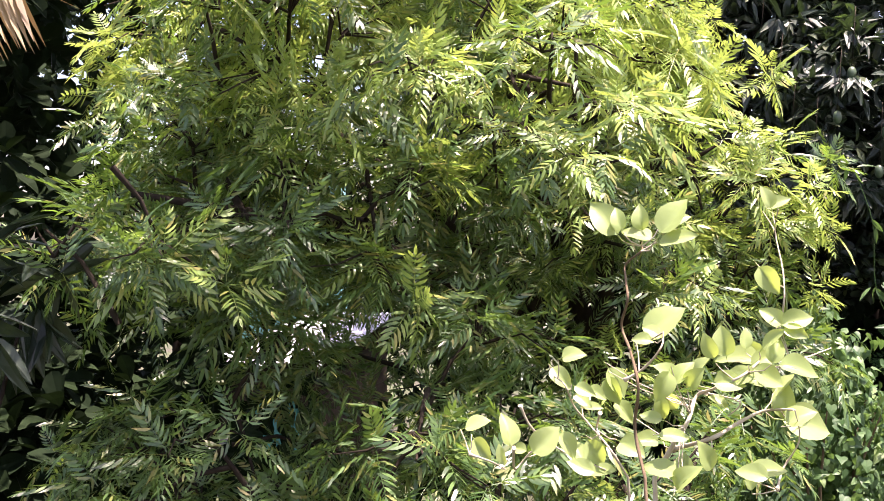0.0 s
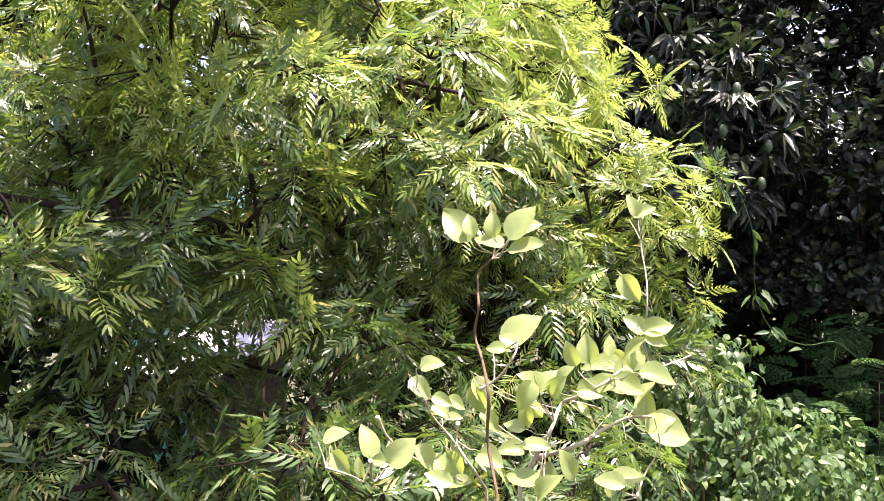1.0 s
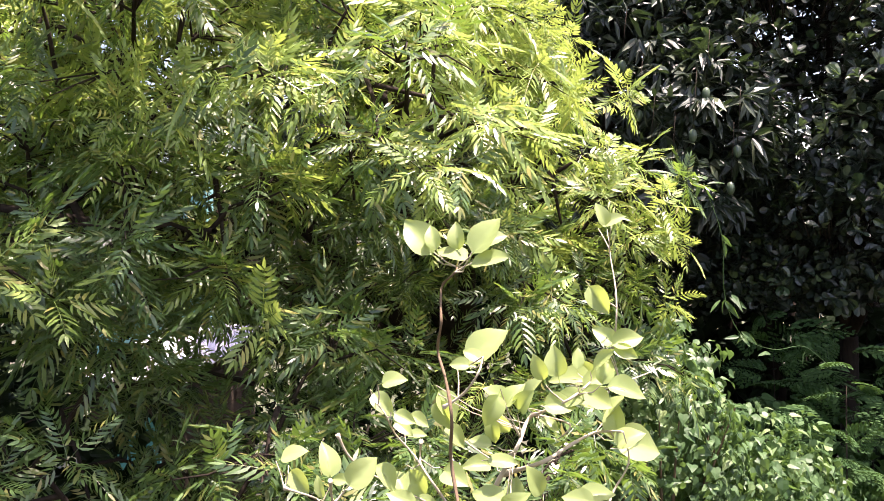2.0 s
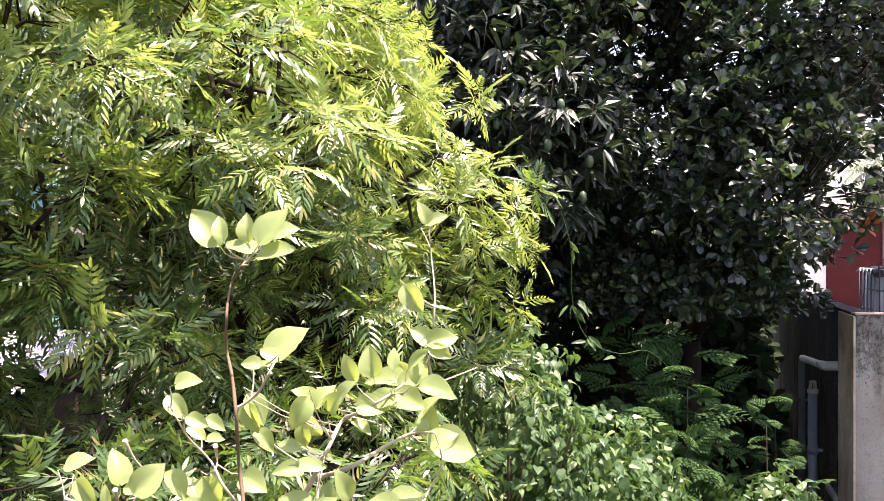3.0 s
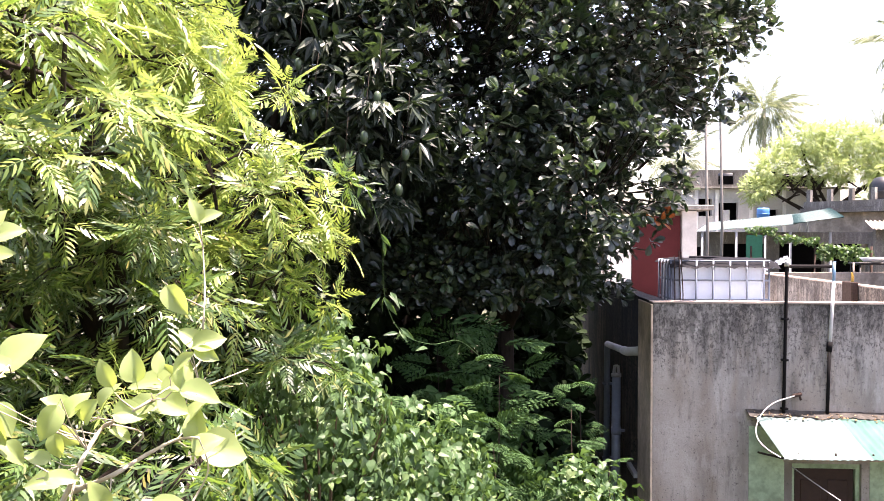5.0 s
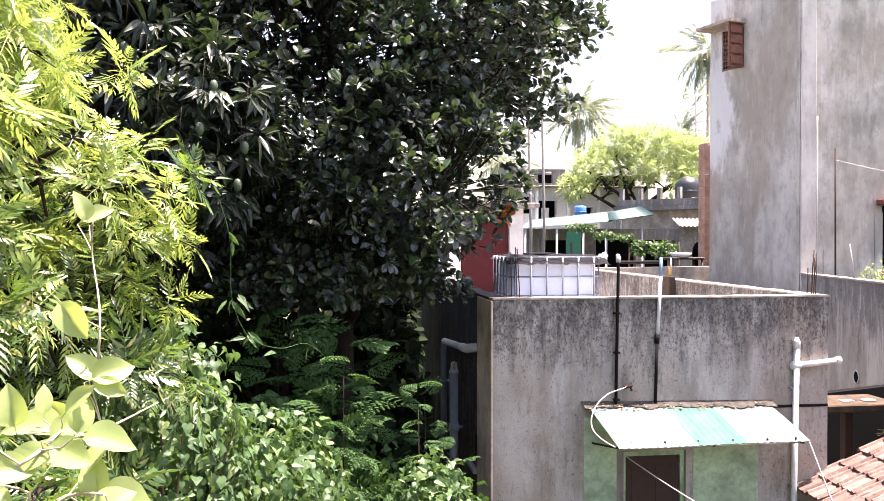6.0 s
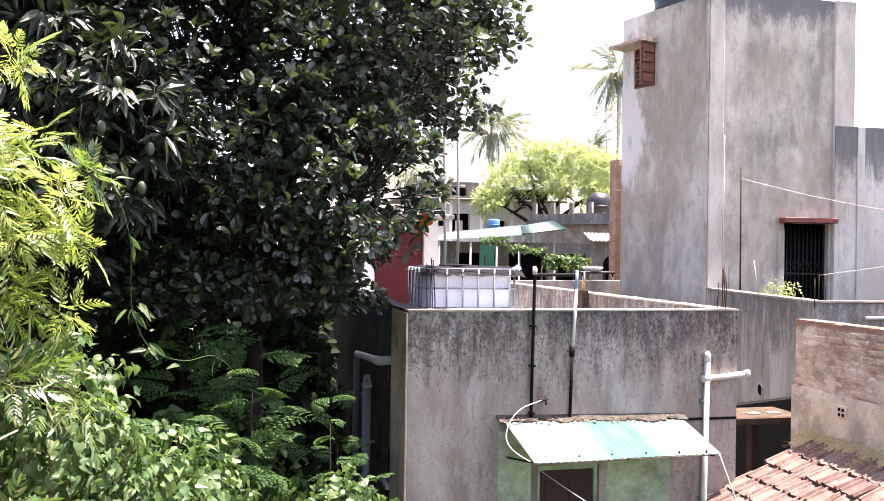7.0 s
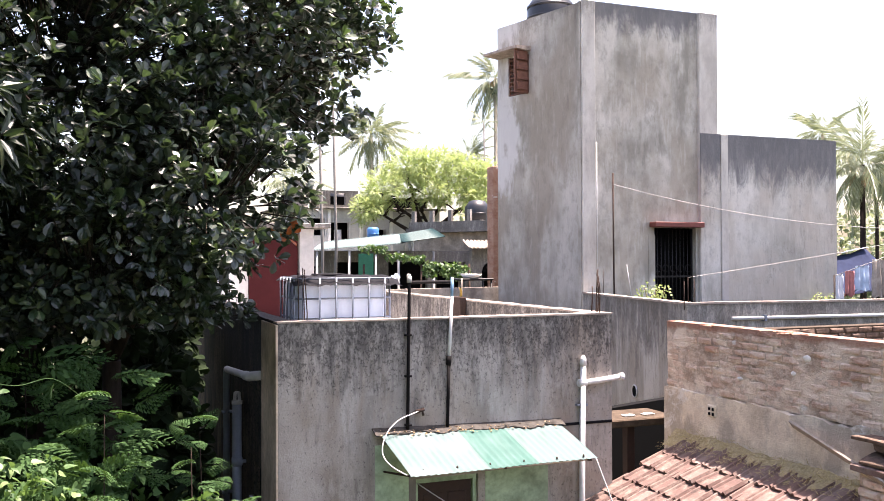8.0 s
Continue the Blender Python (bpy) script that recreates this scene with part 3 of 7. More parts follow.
vent_pipe = thing("vent_pipe", (4.82, 9.5, 0), "white plastic vent pipe with a side arm on the wall", "pipe")
bm = B()
tube(bm, [(4.80, NY0 - 0.05, -0.02), (4.80, NY0 - 0.05, 1.6), (4.825, NY0 - 0.05, 3.24)], 0.034, 10)
part("upright", bm, M_PVC, vent_pipe)
bm = B()
tube(bm, [(4.825, NY0 - 0.05, 3.22), (4.825, NY0 - 0.05, 3.30), (4.825, NY0 - 0.05, 3.34)], [0.038, 0.036, 0.014], 10)
part("cowl", bm, M_PVC, vent_pipe)
bm = B()
tube(bm, [(4.76, NY0 - 0.05, 3.035), (5.0, NY0 - 0.05, 3.05), (5.33, NY0 - 0.05, 3.085)], 0.032, 10)
part("arm", bm, M_PVC, vent_pipe)
bm = B()
tube(bm, [(5.28, NY0 - 0.05, 3.08), (5.34, NY0 - 0.05, 3.085)], 0.042, 10)
part("socket", bm, M_PVC, vent_pipe)
bm = B()
tube(bm, [(4.765, NY0 - 0.05, 3.035), (4.86, NY0 - 0.05, 3.04)], 0.044, 10)
part("socket", bm, M_PVC, vent_pipe)
for z in (2.78, 1.7):
    bm = B()
    box(bm, (4.75, NY0 - 0.06, z), (4.88, NY0, z + 0.025), 0.003)
    part("clip", bm, M_STEEL, vent_pipe)
# drain pipes on the garden side
dp = thing("soil_pipe", (1.4, 11.5, 0), "grey plastic soil pipe with a slotted cowl beside the wall", "pipe")
bm = B()
tube(bm, [(1.35, 11.55, -0.05), (1.35, 11.55, 2.74)], 0.055, 12)
part("upright", bm, M_PVC_GREY, dp)
bm = B()
for k in range(6):
    a = k * math.pi / 3
    tube(bm, [(1.35 + 0.045 * math.cos(a), 11.55 + 0.045 * math.sin(a), 2.74), (1.35 + 0.03 * math.cos(a), 11.55 + 0.03 * math.sin(a), 2.86)], 0.009, 5)
tube(bm, [(1.35, 11.55, 2.85), (1.35, 11.55, 2.87)], [0.045, 0.02], 10)
tube(bm, [(1.35, 11.55, 2.72), (1.35, 11.55, 2.76)], 0.062, 12)
part("cowl", bm, M_PVC, dp, "pale slotted cowl")
for z in (0.8, 2.0):
    bm = B()
    tube(bm, [(1.35, 11.55, z), (1.35, 11.55, z + 0.09)], 0.063, 12)
    box(bm, (1.35, 11.53, z + 0.03), (NX0, 11.57, z + 0.06))
    part("socket", bm, M_PVC_GREY, dp)
rp = thing("rain_pipe", (1.4, 12.0, 0), "grey rain pipe with an elbow arm out of the wall", "pipe")
bm = B()
tube(bm, [(1.33, 12.3, -0.05), (1.33, 12.3, 2.96), (1.33, 12.27, 3.04), (1.33, 12.19, 3.05)], 0.042, 12)
part("upright", bm, M_PVC_GREY, rp)
bm = B()
tube(bm, [(1.33, 12.25, 3.05), (1.33, 10.7, 3.15)], 0.042, 12)
part("arm", bm, M_PVC, rp)
bm = B()
tube(bm, [(1.33, 10.78, 3.145), (1.34, 10.6, 3.155), (NX0 + 0.06, 10.55, 3.17)], 0.052, 12)
part("elbow", bm, M_PVC, rp)
for z in (0.6, 1.5, 2.5):
    bm = B()
    box(bm, (NX0 - 0.18, 12.26, z), (NX0 + 0.002, 12.34, z + 0.03), 0.004)
    part("clip", bm, M_STEEL, rp)

# ---------------------------------------------------------------- caged water tank on the roof
TX0, TX1, TY0, TY1, TZ0 = 1.97, 3.08, 11.1, 12.0, 3.1
tank = thing("caged_water_tank", (2.5, 11.6, 3.1), "milky plastic water tank in a galvanised cage under torn sheeting", "water tank")
bm = B()
box(bm, (TX0 + 0.02, TY0 + 0.02, TZ0 + 0.14), (TX1 - 0.02, TY1 - 0.02, TZ0 + 1.06), 0.05)
part("bottle", bm, M_TANK, tank, "milky white plastic bottle", smooth=False)
for k in range(3):
    bm = B()
    box(bm, (TX0, TY0 + 0.02 + 0.42 * k, TZ0 + 0.002), (TX1, TY0 + 0.14 + 0.42 * k, TZ0 + 0.13), 0.01)
    part("pallet_skid", bm, M_STEEL, tank)
for k in range(5):
    z = TZ0 + 0.16 + 0.232 * k
    bm = B()
    o = 0.012
    tube(bm, [(TX0 - o, TY0 - o, z), (TX1 + o, TY0 - o, z), (TX1 + o, TY1 + o, z), (TX0 - o, TY1 + o, z), (TX0 - o, TY0 - o, z)], 0.011, 6)
    part("cage_hoop", bm, M_STEEL, tank)
for k in range(6):
    for y in (TY0 - 0.026, TY1 + 0.026):
        bm = B()
        x = TX0 + 0.06 + (TX1 - TX0 - 0.12) * k / 5
        tube(bm, [(x, y, TZ0 + 0.1), (x, y, TZ0 + 1.1)], 0.012, 6)
        part("cage_bar", bm, M_STEEL, tank)
for k in range(5):
    for x in (TX0 - 0.026, TX1 + 0.026):
        bm = B()
        y = TY0 + 0.06 + (TY1 - TY0 - 0.12) * k / 4
        tube(bm, [(x, y, TZ0 + 0.1), (x, y, TZ0 + 1.1)], 0.012, 6)
        part("cage_bar", bm, M_STEEL, tank)
bm = B()
bmesh.ops.create_grid(bm, x_segments=28, y_segments=14, size=0.5)
for v in bm.verts:
    u, w = v.co.x + 0.5, v.co.y + 0.5
    x, y = TX0 - 0.05 + u * 1.3, TY0 - 0.06 + w * 1.1
    edge = max(0.0, 1 - min(u, 1 - u) * 12, 1 - min(w, 1 - w) * 9)
    v.co = Vector((x, y, TZ0 + 1.11 - edge * 0.05 + 0.028 * noise.noise(Vector((x * 7, y * 7, 1)))))
    if w < 0.1:
        v.co.y -= 0.03
        v.co.z -= max(0.01, 0.045 + 0.07 * noise.noise(Vector((x * 8, 3, 3))))
part("torn_cover", bm, [M_SHEET_BLACK], tank, "torn black polythene cover sheet", smooth=True)
bm = B()
box(bm, (TX0 + 0.3, TY0 + 0.3, TZ0 + 1.10), (TX1 - 0.45, TY1 - 0.3, TZ0 + 1.14), 0.01, None)
part("cover_board", bm, M_SHEET_BLACK, tank)


def bar_stub(points, r=0.007):
    t = thing("reinforcing_bar", points[0], "thin rusty reinforcing bar standing out of the parapet", "rebar", "bars on the parapets")
    b = B()
    tube(b, points, r, 5)
    part("bar", b, M_RUST, t)


for x, y, z, h in ((1.62, 15.1, 3.79, 0.36), (1.58, 14.95, 3.79, 0.33), (1.61, 14.1, 3.79, 0.38), (1.59, 13.9, 3.79, 0.34), (1.93, 10.6, 3.1, 1.22), (1.97, 10.64, 3.1, 1.2), (1.9, 10.75, 3.1, 1.16),
                   (5.1, 9.72, 3.79, 0.5), (5.16, 9.78, 3.79, 0.45), (5.12, 9.68, 3.79, 0.42), (5.15, 9.9, 3.79, 0.3)):
    bar_stub([(x, y, z), (x + 0.01, y, z + h * 0.6), (x + 0.02 * rng.normal(), y, z + h)])

# post and low curb on the roof edge
post = thing("parapet_stub", (5.1, 13.6, 3.8), "short wooden post tied to the parapet", "post")
bm = B()
box(bm, (4.95, 13.4, 3.1), (5.052, 13.75, 3.84), 0.01)
part("post", bm, M_RUST, post, "dark brown timber block")
bm = B()
tube(bm, [(5.02, 13.5, 3.84), (5.02, 13.5, 4.12)], 0.012, 6)
part("stick", bm, M_TIMBER, post)
rag = thing("hanging_rag", (5.0, 13.55, 4.0), "ochre rag hanging over the roof post", "rag")
bm = B()
bmesh.ops.create_grid(bm, x_segments=4, y_segments=10, size=0.5)
for v in bm.verts:
    u, w = v.co.x, v.co.y
    v.co = Vector((5.0 + 0.02 * noise.noise(Vector((u * 5, w * 4, 0))), 13.49 + u * 0.1 * (1.2 - w), 3.98 + (w - 0.5) * 0.3))
bmesh.ops.solidify(bm, geom=bm.faces[:], thickness=0.006)
part("cloth", bm, plain("ochre_cloth", (0.42, 0.27, 0.06), 0.9), rag, smooth=True)

# ---------------------------------------------------------------- stair tower and lower block
TWZ = 9.93
tower = thing("stair_tower", (11.0, 18.5, 0), "tall grey cement-rendered stair tower with a red-lipped doorway", "building")
cA, cB = Vector((9.5, 17.5)), Vector((8.77, 20.25))
bm = B()
wall(bm, (9.5, 17.5), (12.42, 17.5), 0, TWZ, 0.2, [(1.76, 2.86, 2.9, 5.1)])
part("front_wall", bm, M_TOWER, tower)
bm = B()
L = (cB - cA).length
nrm = Vector((cB - cA).normalized())
wall(bm, tuple(cB), tuple(cA + nrm * 0.02), 0, TWZ - 0.02, 0.2, [(L - 1.98 - 0.72 + 0.25, L - 1.98 + 0.25, 8.22, 9.14)])
part("side_wall", bm, M_TOWER_SIDE, tower)
bm = B()
wall(bm, (12.9, 17.78), (12.9, 20.5), 0, TWZ, 0.2)
wall(bm, (12.69, 20.28), (8.97, 20.28), 0, TWZ - 0.03, -0.2)
part("rear_wall", bm, M_TOWER, tower)
bm = B()
box(bm, (9.75, 17.72, TWZ - 0.9), (12.68, 20.2, TWZ - 0.75))
part("roof_slab", bm, M_TOWER, tower)
for lo, hi in (((12.42, 17.42, 0), (12.92, 17.77, TWZ + 0.004)), ((9.44, 17.44, 0), (9.76, 17.498, TWZ - 0.004))):
    bm = B()
    box(bm, lo, hi, 0.012)
    part("pilaster", bm, M_PILASTER, tower)
bm = B()
wall(bm, tuple(cA + nrm * 0.02 + Vector((-0.075, -0.03))), tuple(cA + nrm * 0.1 + Vector((-0.075, -0.03))), 0, TWZ - 0.03, -0.06)
part("pilaster", bm, M_TOWER_SIDE, tower)
# door: red lintel, dark recess, iron gate
bm = B()
box(bm, (11.13, 17.25, 5.105), (12.42, 17.498, 5.22), 0.012)
part("lintel", bm, M_RED, tower, "red oxide painted lintel slab")
# dark sheet behind the gate for the shade of the doorway
bm = B()
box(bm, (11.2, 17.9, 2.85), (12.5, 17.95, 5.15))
part("door_shade", bm, M_DARK, tower)
bm = B()
box(bm, (11.3, 17.6, 2.9), (11.34, 17.64, 5.08))
box(bm, (12.3, 17.6, 2.9), (12.34, 17.64, 5.08))
box(bm, (11.3, 17.6, 4.0), (12.34, 17.64, 4.04))
gate = part("iron_gate", bm, M_GRILLE, tower, "dark iron gate")
for k in range(9):
    bm = B()
    x = 11.42 + 0.1 * k
    tube(bm, [(x, 17.62, 2.92), (x, 17.62, 5.06)], 0.011, 5)
    part("bar", bm, M_GRILLE, gate)
for k in range(5):
    bm = B()
    cx, cz = 11.42 + 0.2 * k, 4.2
    tube(bm, [(cx + 0.08 * math.cos(a), 17.6, cz + 0.08 * math.sin(a)) for a in np.linspace(0, 5.2, 12)], 0.009, 5)
    part("scroll", bm, M_GRILLE, gate)
bm = B()
box(bm, (11.1, 17.486, 3.6), (11.27, 17.497, 4.95))
part("worn_reveal", bm, M_TOWER, tower)
# side window with a sun shade and an open shutter
tw = thing("window_2", (8.95, 19.5, 8.2), "small tower window with a concrete sunshade and brown shutter", "window", kind="structure")
wdir = Vector((nrm.x, nrm.y, 0))
wout = Vector((-nrm.y, nrm.x, 0))
o = Vector((cA.x, cA.y, 0))


def on_side(u, out, z):
    return o + wdir * u + wout * out + Vector((0, 0, z))


bm = B()
vs = [bm.verts.new(on_side(u, out, z)) for u, out, z in ((1.66, 0, 9.16), (2.82, 0, 9.16), (2.82, 0.45, 9.18), (1.66, 0.45, 9.18),
                                                         (1.66, 0, 9.27), (2.82, 0, 9.27), (2.82, 0.45, 9.24), (1.66, 0.45, 9.24))]
for f in ((3, 2, 1, 0), (4, 5, 6, 7), (0, 1, 5, 4), (1, 2, 6, 5), (2, 3, 7, 6), (3, 0, 4, 7)):
    bm.faces.new([vs[i] for i in f])
part("sunshade", bm, M_COPING, tw, "weathered concrete sunshade slab")
bm = B()
vs = [bm.verts.new(on_side(u, -0.12, z)) for u, z in ((1.6, 8.2), (2.6, 8.2), (2.6, 9.2), (1.6, 9.2))]
bm.faces.new(vs)
part("window_panel", bm, M_SHUTTER, tw, "brown wooden shutter panel")
for k, z in enumerate((8.24, 8.53, 8.82, 9.08)):
    bm = B()
    tube(bm, [on_side(1.74, -0.05, z), on_side(2.46, -0.05, z)], 0.02, 4)
    part("rail", bm, M_SHUTTER, tw)
for u in (1.76, 2.1, 2.44):
    bm = B()
    tube(bm, [on_side(u, -0.05, 8.23), on_side(u, -0.05, 9.13)], 0.025, 4)
    part("stile", bm, M_SHUTTER, tw)
bm = B()
vs = [bm.verts.new(on_side(u, out, z)) for u, out, z in ((1.77, 0.0, 8.2), (1.74, 0.42, 8.2), (1.74, 0.42, 9.17), (1.77, 0.0, 9.17),
                                                         (1.80, 0.0, 8.2), (1.77, 0.42, 8.2), (1.77, 0.42, 9.17), (1.80, 0.0, 9.17))]
for f in ((0, 1, 2, 3), (7, 6, 5, 4), (0, 4, 5, 1), (1, 5, 6, 2), (2, 6, 7, 3), (3, 7, 4, 0)):
    bm.faces.new([vs[i] for i in f])
part("open_shutter", bm, M_SHUTTER, tw, "open brown wooden shutter")
for k in range(9):
    z = 8.25 + 0.1 * k
    bm = B()
    tube(bm, [on_side(1.79, -0.03, z), on_side(2.44, -0.03, z - 0.0)], 0.018, 4)
    part("slat", bm, M_SHUTTER, tw)
for k in range(4):
    z = 8.27 + 0.225 * k
    bm = B()
    vs = [bm.verts.new(on_side(u, out, zz)) for zz in (z, z + 0.17) for u, out in ((1.742, 0.06), (1.725, 0.37), (1.70, 0.36), (1.715, 0.06))]
    for f in ((0, 1, 2, 3), (7, 6, 5, 4), (0, 4, 5, 1), (1, 5, 6, 2), (2, 6, 7, 3), (3, 7, 4, 0)):
        bm.faces.new([vs[i] for i in f])
    part("shutter_panel", bm, M_SHUTTER, tw)
# lower block to the right of the tower
low = thing("lower_block", (14.5, 19.0, 0), "lower pale cement block with a dark mould band along its top", "building")
bm = B()
wall(bm, (12.43, 17.4), (16.35, 17.4), 0, 7.22, 0.2)
part("front_wall", bm, M_LOW, low)
bm = B()
wall(bm, (16.35, 17.61), (16.35, 22.0), 0, 7.2, 0.2)
wall(bm, (16.1, 22.0), (12.95, 22.0), 0, 7.2, 0.2)
part("rear_wall", bm, M_LOW, low)
bm = B()
box(bm, (12.96, 17.62, 6.6), (16.14, 21.9, 6.75))
part("roof_slab", bm, M_LOW, low)
bm = B()
box(bm, (12.97, 17.37, 0), (13.16, 17.398, 7.215), 0.01)
part("pilaster", bm, M_PILASTER, low)
bm = B()
box(bm, (12.93, 17.7, 8.55), (13.15, 18.5, 8.66), 0.01)
part("sunshade", bm, M_COPING, tower)
# black tank on the tower roof
bt = thing("roof_water_tank", (9.75, 19.2, TWZ - 0.75), "black plastic water tank on the tower roof", "water tank")
bm = B()
tube(bm, [(9.75, 19.4, 9.18), (9.75, 19.4, 10.3), (9.75, 19.4, 10.45), (9.75, 19.4, 10.52)], [0.55, 0.55, 0.45, 0.2], 24)
part("body", bm, M_BLACK_TANK, bt)
for z in (9.5, 9.75, 10.0, 10.25):
    bm = B()
    tube(bm, [(9.75, 19.4, z), (9.75, 19.4, z + 0.05)], 0.565, 24)
    part("rib", bm, M_BLACK_TANK, bt)
# cables and conduit on the tower front
for pts, m, r, lab in (([(9.77, 17.42, 3.4), (9.77, 17.42, 6.9)], M_PVC, 0.009, "white conduit up the tower corner"),
                       ([(10.14, 17.35, 3.3), (10.12, 17.35, 6.25)], M_RUST, 0.018, "thin rusty pole standing by the tower"),
                       ([(10.55, 17.3, 3.5), (10.42, 17.3, 4.3)], M_PVC, 0.01, "thin white stick leaning by the tower")):
    t = thing("conduit" if m is M_PVC else "pole", pts[0], lab, "pole")
    bm = B()
    tube(bm, pts, r, 6)
    part("bar", bm, m, t)


def cable(p, q, sag, r, label, m=M_WIRE):
    p, q = Vector(p), Vector(q)
    t = thing("cable", p, label, "cable", "overhead cables")
    b = B()
    pts = []
    for k in range(25):
        u = k / 24
        w = p.lerp(q, u)
        w.z -= 4 * sag * u * (1 - u)
        pts.append(w)
    tube(b, pts, r, 5)
    part("wire", b, m, t)


cable((10.12, 17.33, 6.0), (19.6, 17.0, 5.15), 0.3, 0.008, "pale cable slung along the tower front")
cable((8.56, 12.68, 4.11), (15.0, 12.6, 5.0), 0.03, 0.005, "pale washing line rising over the terrace")
cable((4.62, 8.95, 2.36), (4.95, 8.4, 0.9), 0.0, 0.008, "thin cord hanging from the awning corner", M_PVC)
cable((2.75, 9.2, 2.2), (3.9, 7.4, 1.6), 0.06, 0.006, "thin cord stretched below the awning", M_WIRE)

# ---------------------------------------------------------------- terrace wall before the tower
ter = thing("terrace_house", (12.0, 14.5, 0), "grey cement terrace wall with pale coping and drain hole", "building")
TZ = 3.68
bm = B()
wall(bm, (9.42, 17.42), (8.52, 12.65), 0, TZ, 0.18)
part("side_wall", bm, M_TERRACE, ter)
bm = B()
wall(bm, (8.52, 12.65), (22.0, 11.35), 0, TZ, 0.18)
part("front_wall", bm, M_TERRACE, ter)
bm = B()
vs = [bm.verts.new(p) for p in ((8.8, 12.85, 2.9), (22.0, 11.6, 2.9), (22.0, 17.3, 2.9), (9.7, 17.3, 2.9))]
bm.faces.new(vs)
bmesh.ops.solidify(bm, geom=bm.faces[:], thickness=0.12)
part("terrace_floor", bm, M_PALE, ter)
for s, e in (((9.4, 17.43), (8.5, 12.655)), ((8.5, 12.63), (22.0, 11.33))):
    bm = B()
    wall(bm, s, e, TZ + 0.002, TZ + 0.035, 0.2)
    cuts = [q for q in bm.edges if q.calc_length() > 2]
    bmesh.ops.subdivide_edges(bm, edges=cuts, cuts=40, use_grid_fill=True)
    for v in bm.verts:
        v.co.z += 0.008 * noise.noise(v.co * 4)
    part("coping", bm, M_COPING, ter, "pale worn coping")
# hole is a plug coloured black for the shade inside it
bm = B()
hd = (Vector((8.52, 12.65, 0)) - Vector((9.42, 17.42, 0))).normalized()
hp = Vector((9.42, 17.42, 0)) + hd * 2.75 + Vector((0, 0, 2.02))
hn = Vector((hd.y, -hd.x, 0))
tube(bm, [hp - hn * 0.05, hp + hn * 0.012], 0.11, 20)
hole = part("drain_hole", bm, M_DARK, ter, "round dark drain hole")
bm = B()
ring = [hp + hn * 0.012 + (hd * math.cos(a) + Vector((0, 0, 1)) * math.sin(a)) * 0.11 for a in np.linspace(0, 2 * math.pi, 21)]
tube(bm, ring, 0.014, 5)
part("rim", bm, M_PALE, hole)
wp = thing("drain_pipe", (15.0, 11.9, 3.45), "long white plastic pipe clamped along the terrace wall", "pipe")
bm = B()
d = (Vector((22.0, 11.35, 0)) - Vector((8.52, 12.65, 0))).normalized()
q0 = Vector((8.52, 12.65, 0)) + d * 0.78 + Vector((d.y, -d.x, 0)) * 0.04 + Vector((0, 0, 3.45))
tube(bm, [q0, q0 + d * 11.5], 0.03, 8)
part("pipe", bm, M_PVC, wp)
for k in range(4):
    bm = B()
    p = q0 + d * (0.6 + 3 * k)
    box(bm, p - Vector((0.02, 0.04, 0.05)), p + Vector((0.02, 0.06, 0.05)))
    part("clip", bm, M_STEEL, wp)
for x, y, h in ((8.56, 12.68, 0.42), (8.5, 12.7, 0.36), (8.66, 12.66, 0.38), (9.45, 16.9, 0.45), (9.35, 16.5, 0.5)):
    bar_stub([(x, y, 3.6), (x, y, 3.7 + h)])

# clothes line and tarpaulin at the terrace's far end
rack = thing("clothes_line", (16.3, 16.2, 2.9), "washing line with poles on the terrace", "clothes line")
for x, z in ((15.06, 4.05), (17.6, 4.85)):
    bm = B()
    tube(bm, [(x, 16.2, 2.9), (x, 16.2, z)], 0.014, 6)
    part("pole", bm, M_RUST, rack)
bm = B()
tube(bm, [(15.06, 16.2, 4.02), (16.3, 16.2, 4.36), (17.6, 16.2, 4.8)], 0.008, 5)
part("line", bm, M_WIRE, rack)


def cloth(name, at, w, h, m, label, lean=0.0):
    t = thing(name, at, label, "laundry", "washing on the line")
    b = B()
    bmesh.ops.create_grid(b, x_segments=10, y_segments=10, size=0.5)
    for v in b.verts:
        u, k = v.co.x, v.co.y + 0.5
        fold = 0.05 * math.sin(u * 18 + at[0]) * (1.2 - k) + 0.03 * noise.noise(Vector((u * 4, k * 3, at[0])))
        v.co = Vector((at[0] + u * w + lean * (1 - k), at[1] + fold, at[2] - (1 - k) * h * (1 + 0.06 * math.sin(u * 9))))
    bmesh.ops.solidify(b, geom=b.faces[:], thickness=0.006)
    part("cloth", b, m, t, smooth=True)


cloth("shirt", (15.88, 16.2, 4.24), 0.4, 0.55, M_CLOTH_B, "pale blue shirt hung on the line")
cloth("towel", (15.5, 16.2, 4.13), 0.26, 0.55, M_CLOTH_R, "faded red towel hung on the line")
cloth("sheet", (15.2, 16.2, 4.05), 0.2, 0.62, M_CLOTH_W, "white cloth hanging by the wall")
cloth("trousers", (16.38, 16.2, 4.38), 0.36, 0.85, M_OLD, "beige trousers hung on the line")
tarp = thing("tarpaulin", (17.8, 18.6, 0), "dark blue tarpaulin slung as a low roof", "tarpaulin")
bm = B()
bmesh.ops.create_grid(bm, x_segments=14, y_segments=14, size=0.5)
for v in bm.verts:
    u, w = v.co.x + 0.5, v.co.y + 0.5
    v.co = Vector((16.75 + 2.2 * u + 0.35 * (1 - w), 18.1 + 0.9 * w, 3.5 + 1.0 * w + 0.16 * u - 0.1 * math.sin(math.pi * u) * w + 0.05 * noise.noise(Vector((u * 5, w * 5, 0)))))
bmesh.ops.solidify(bm, geom=bm.faces[:], thickness=0.006)
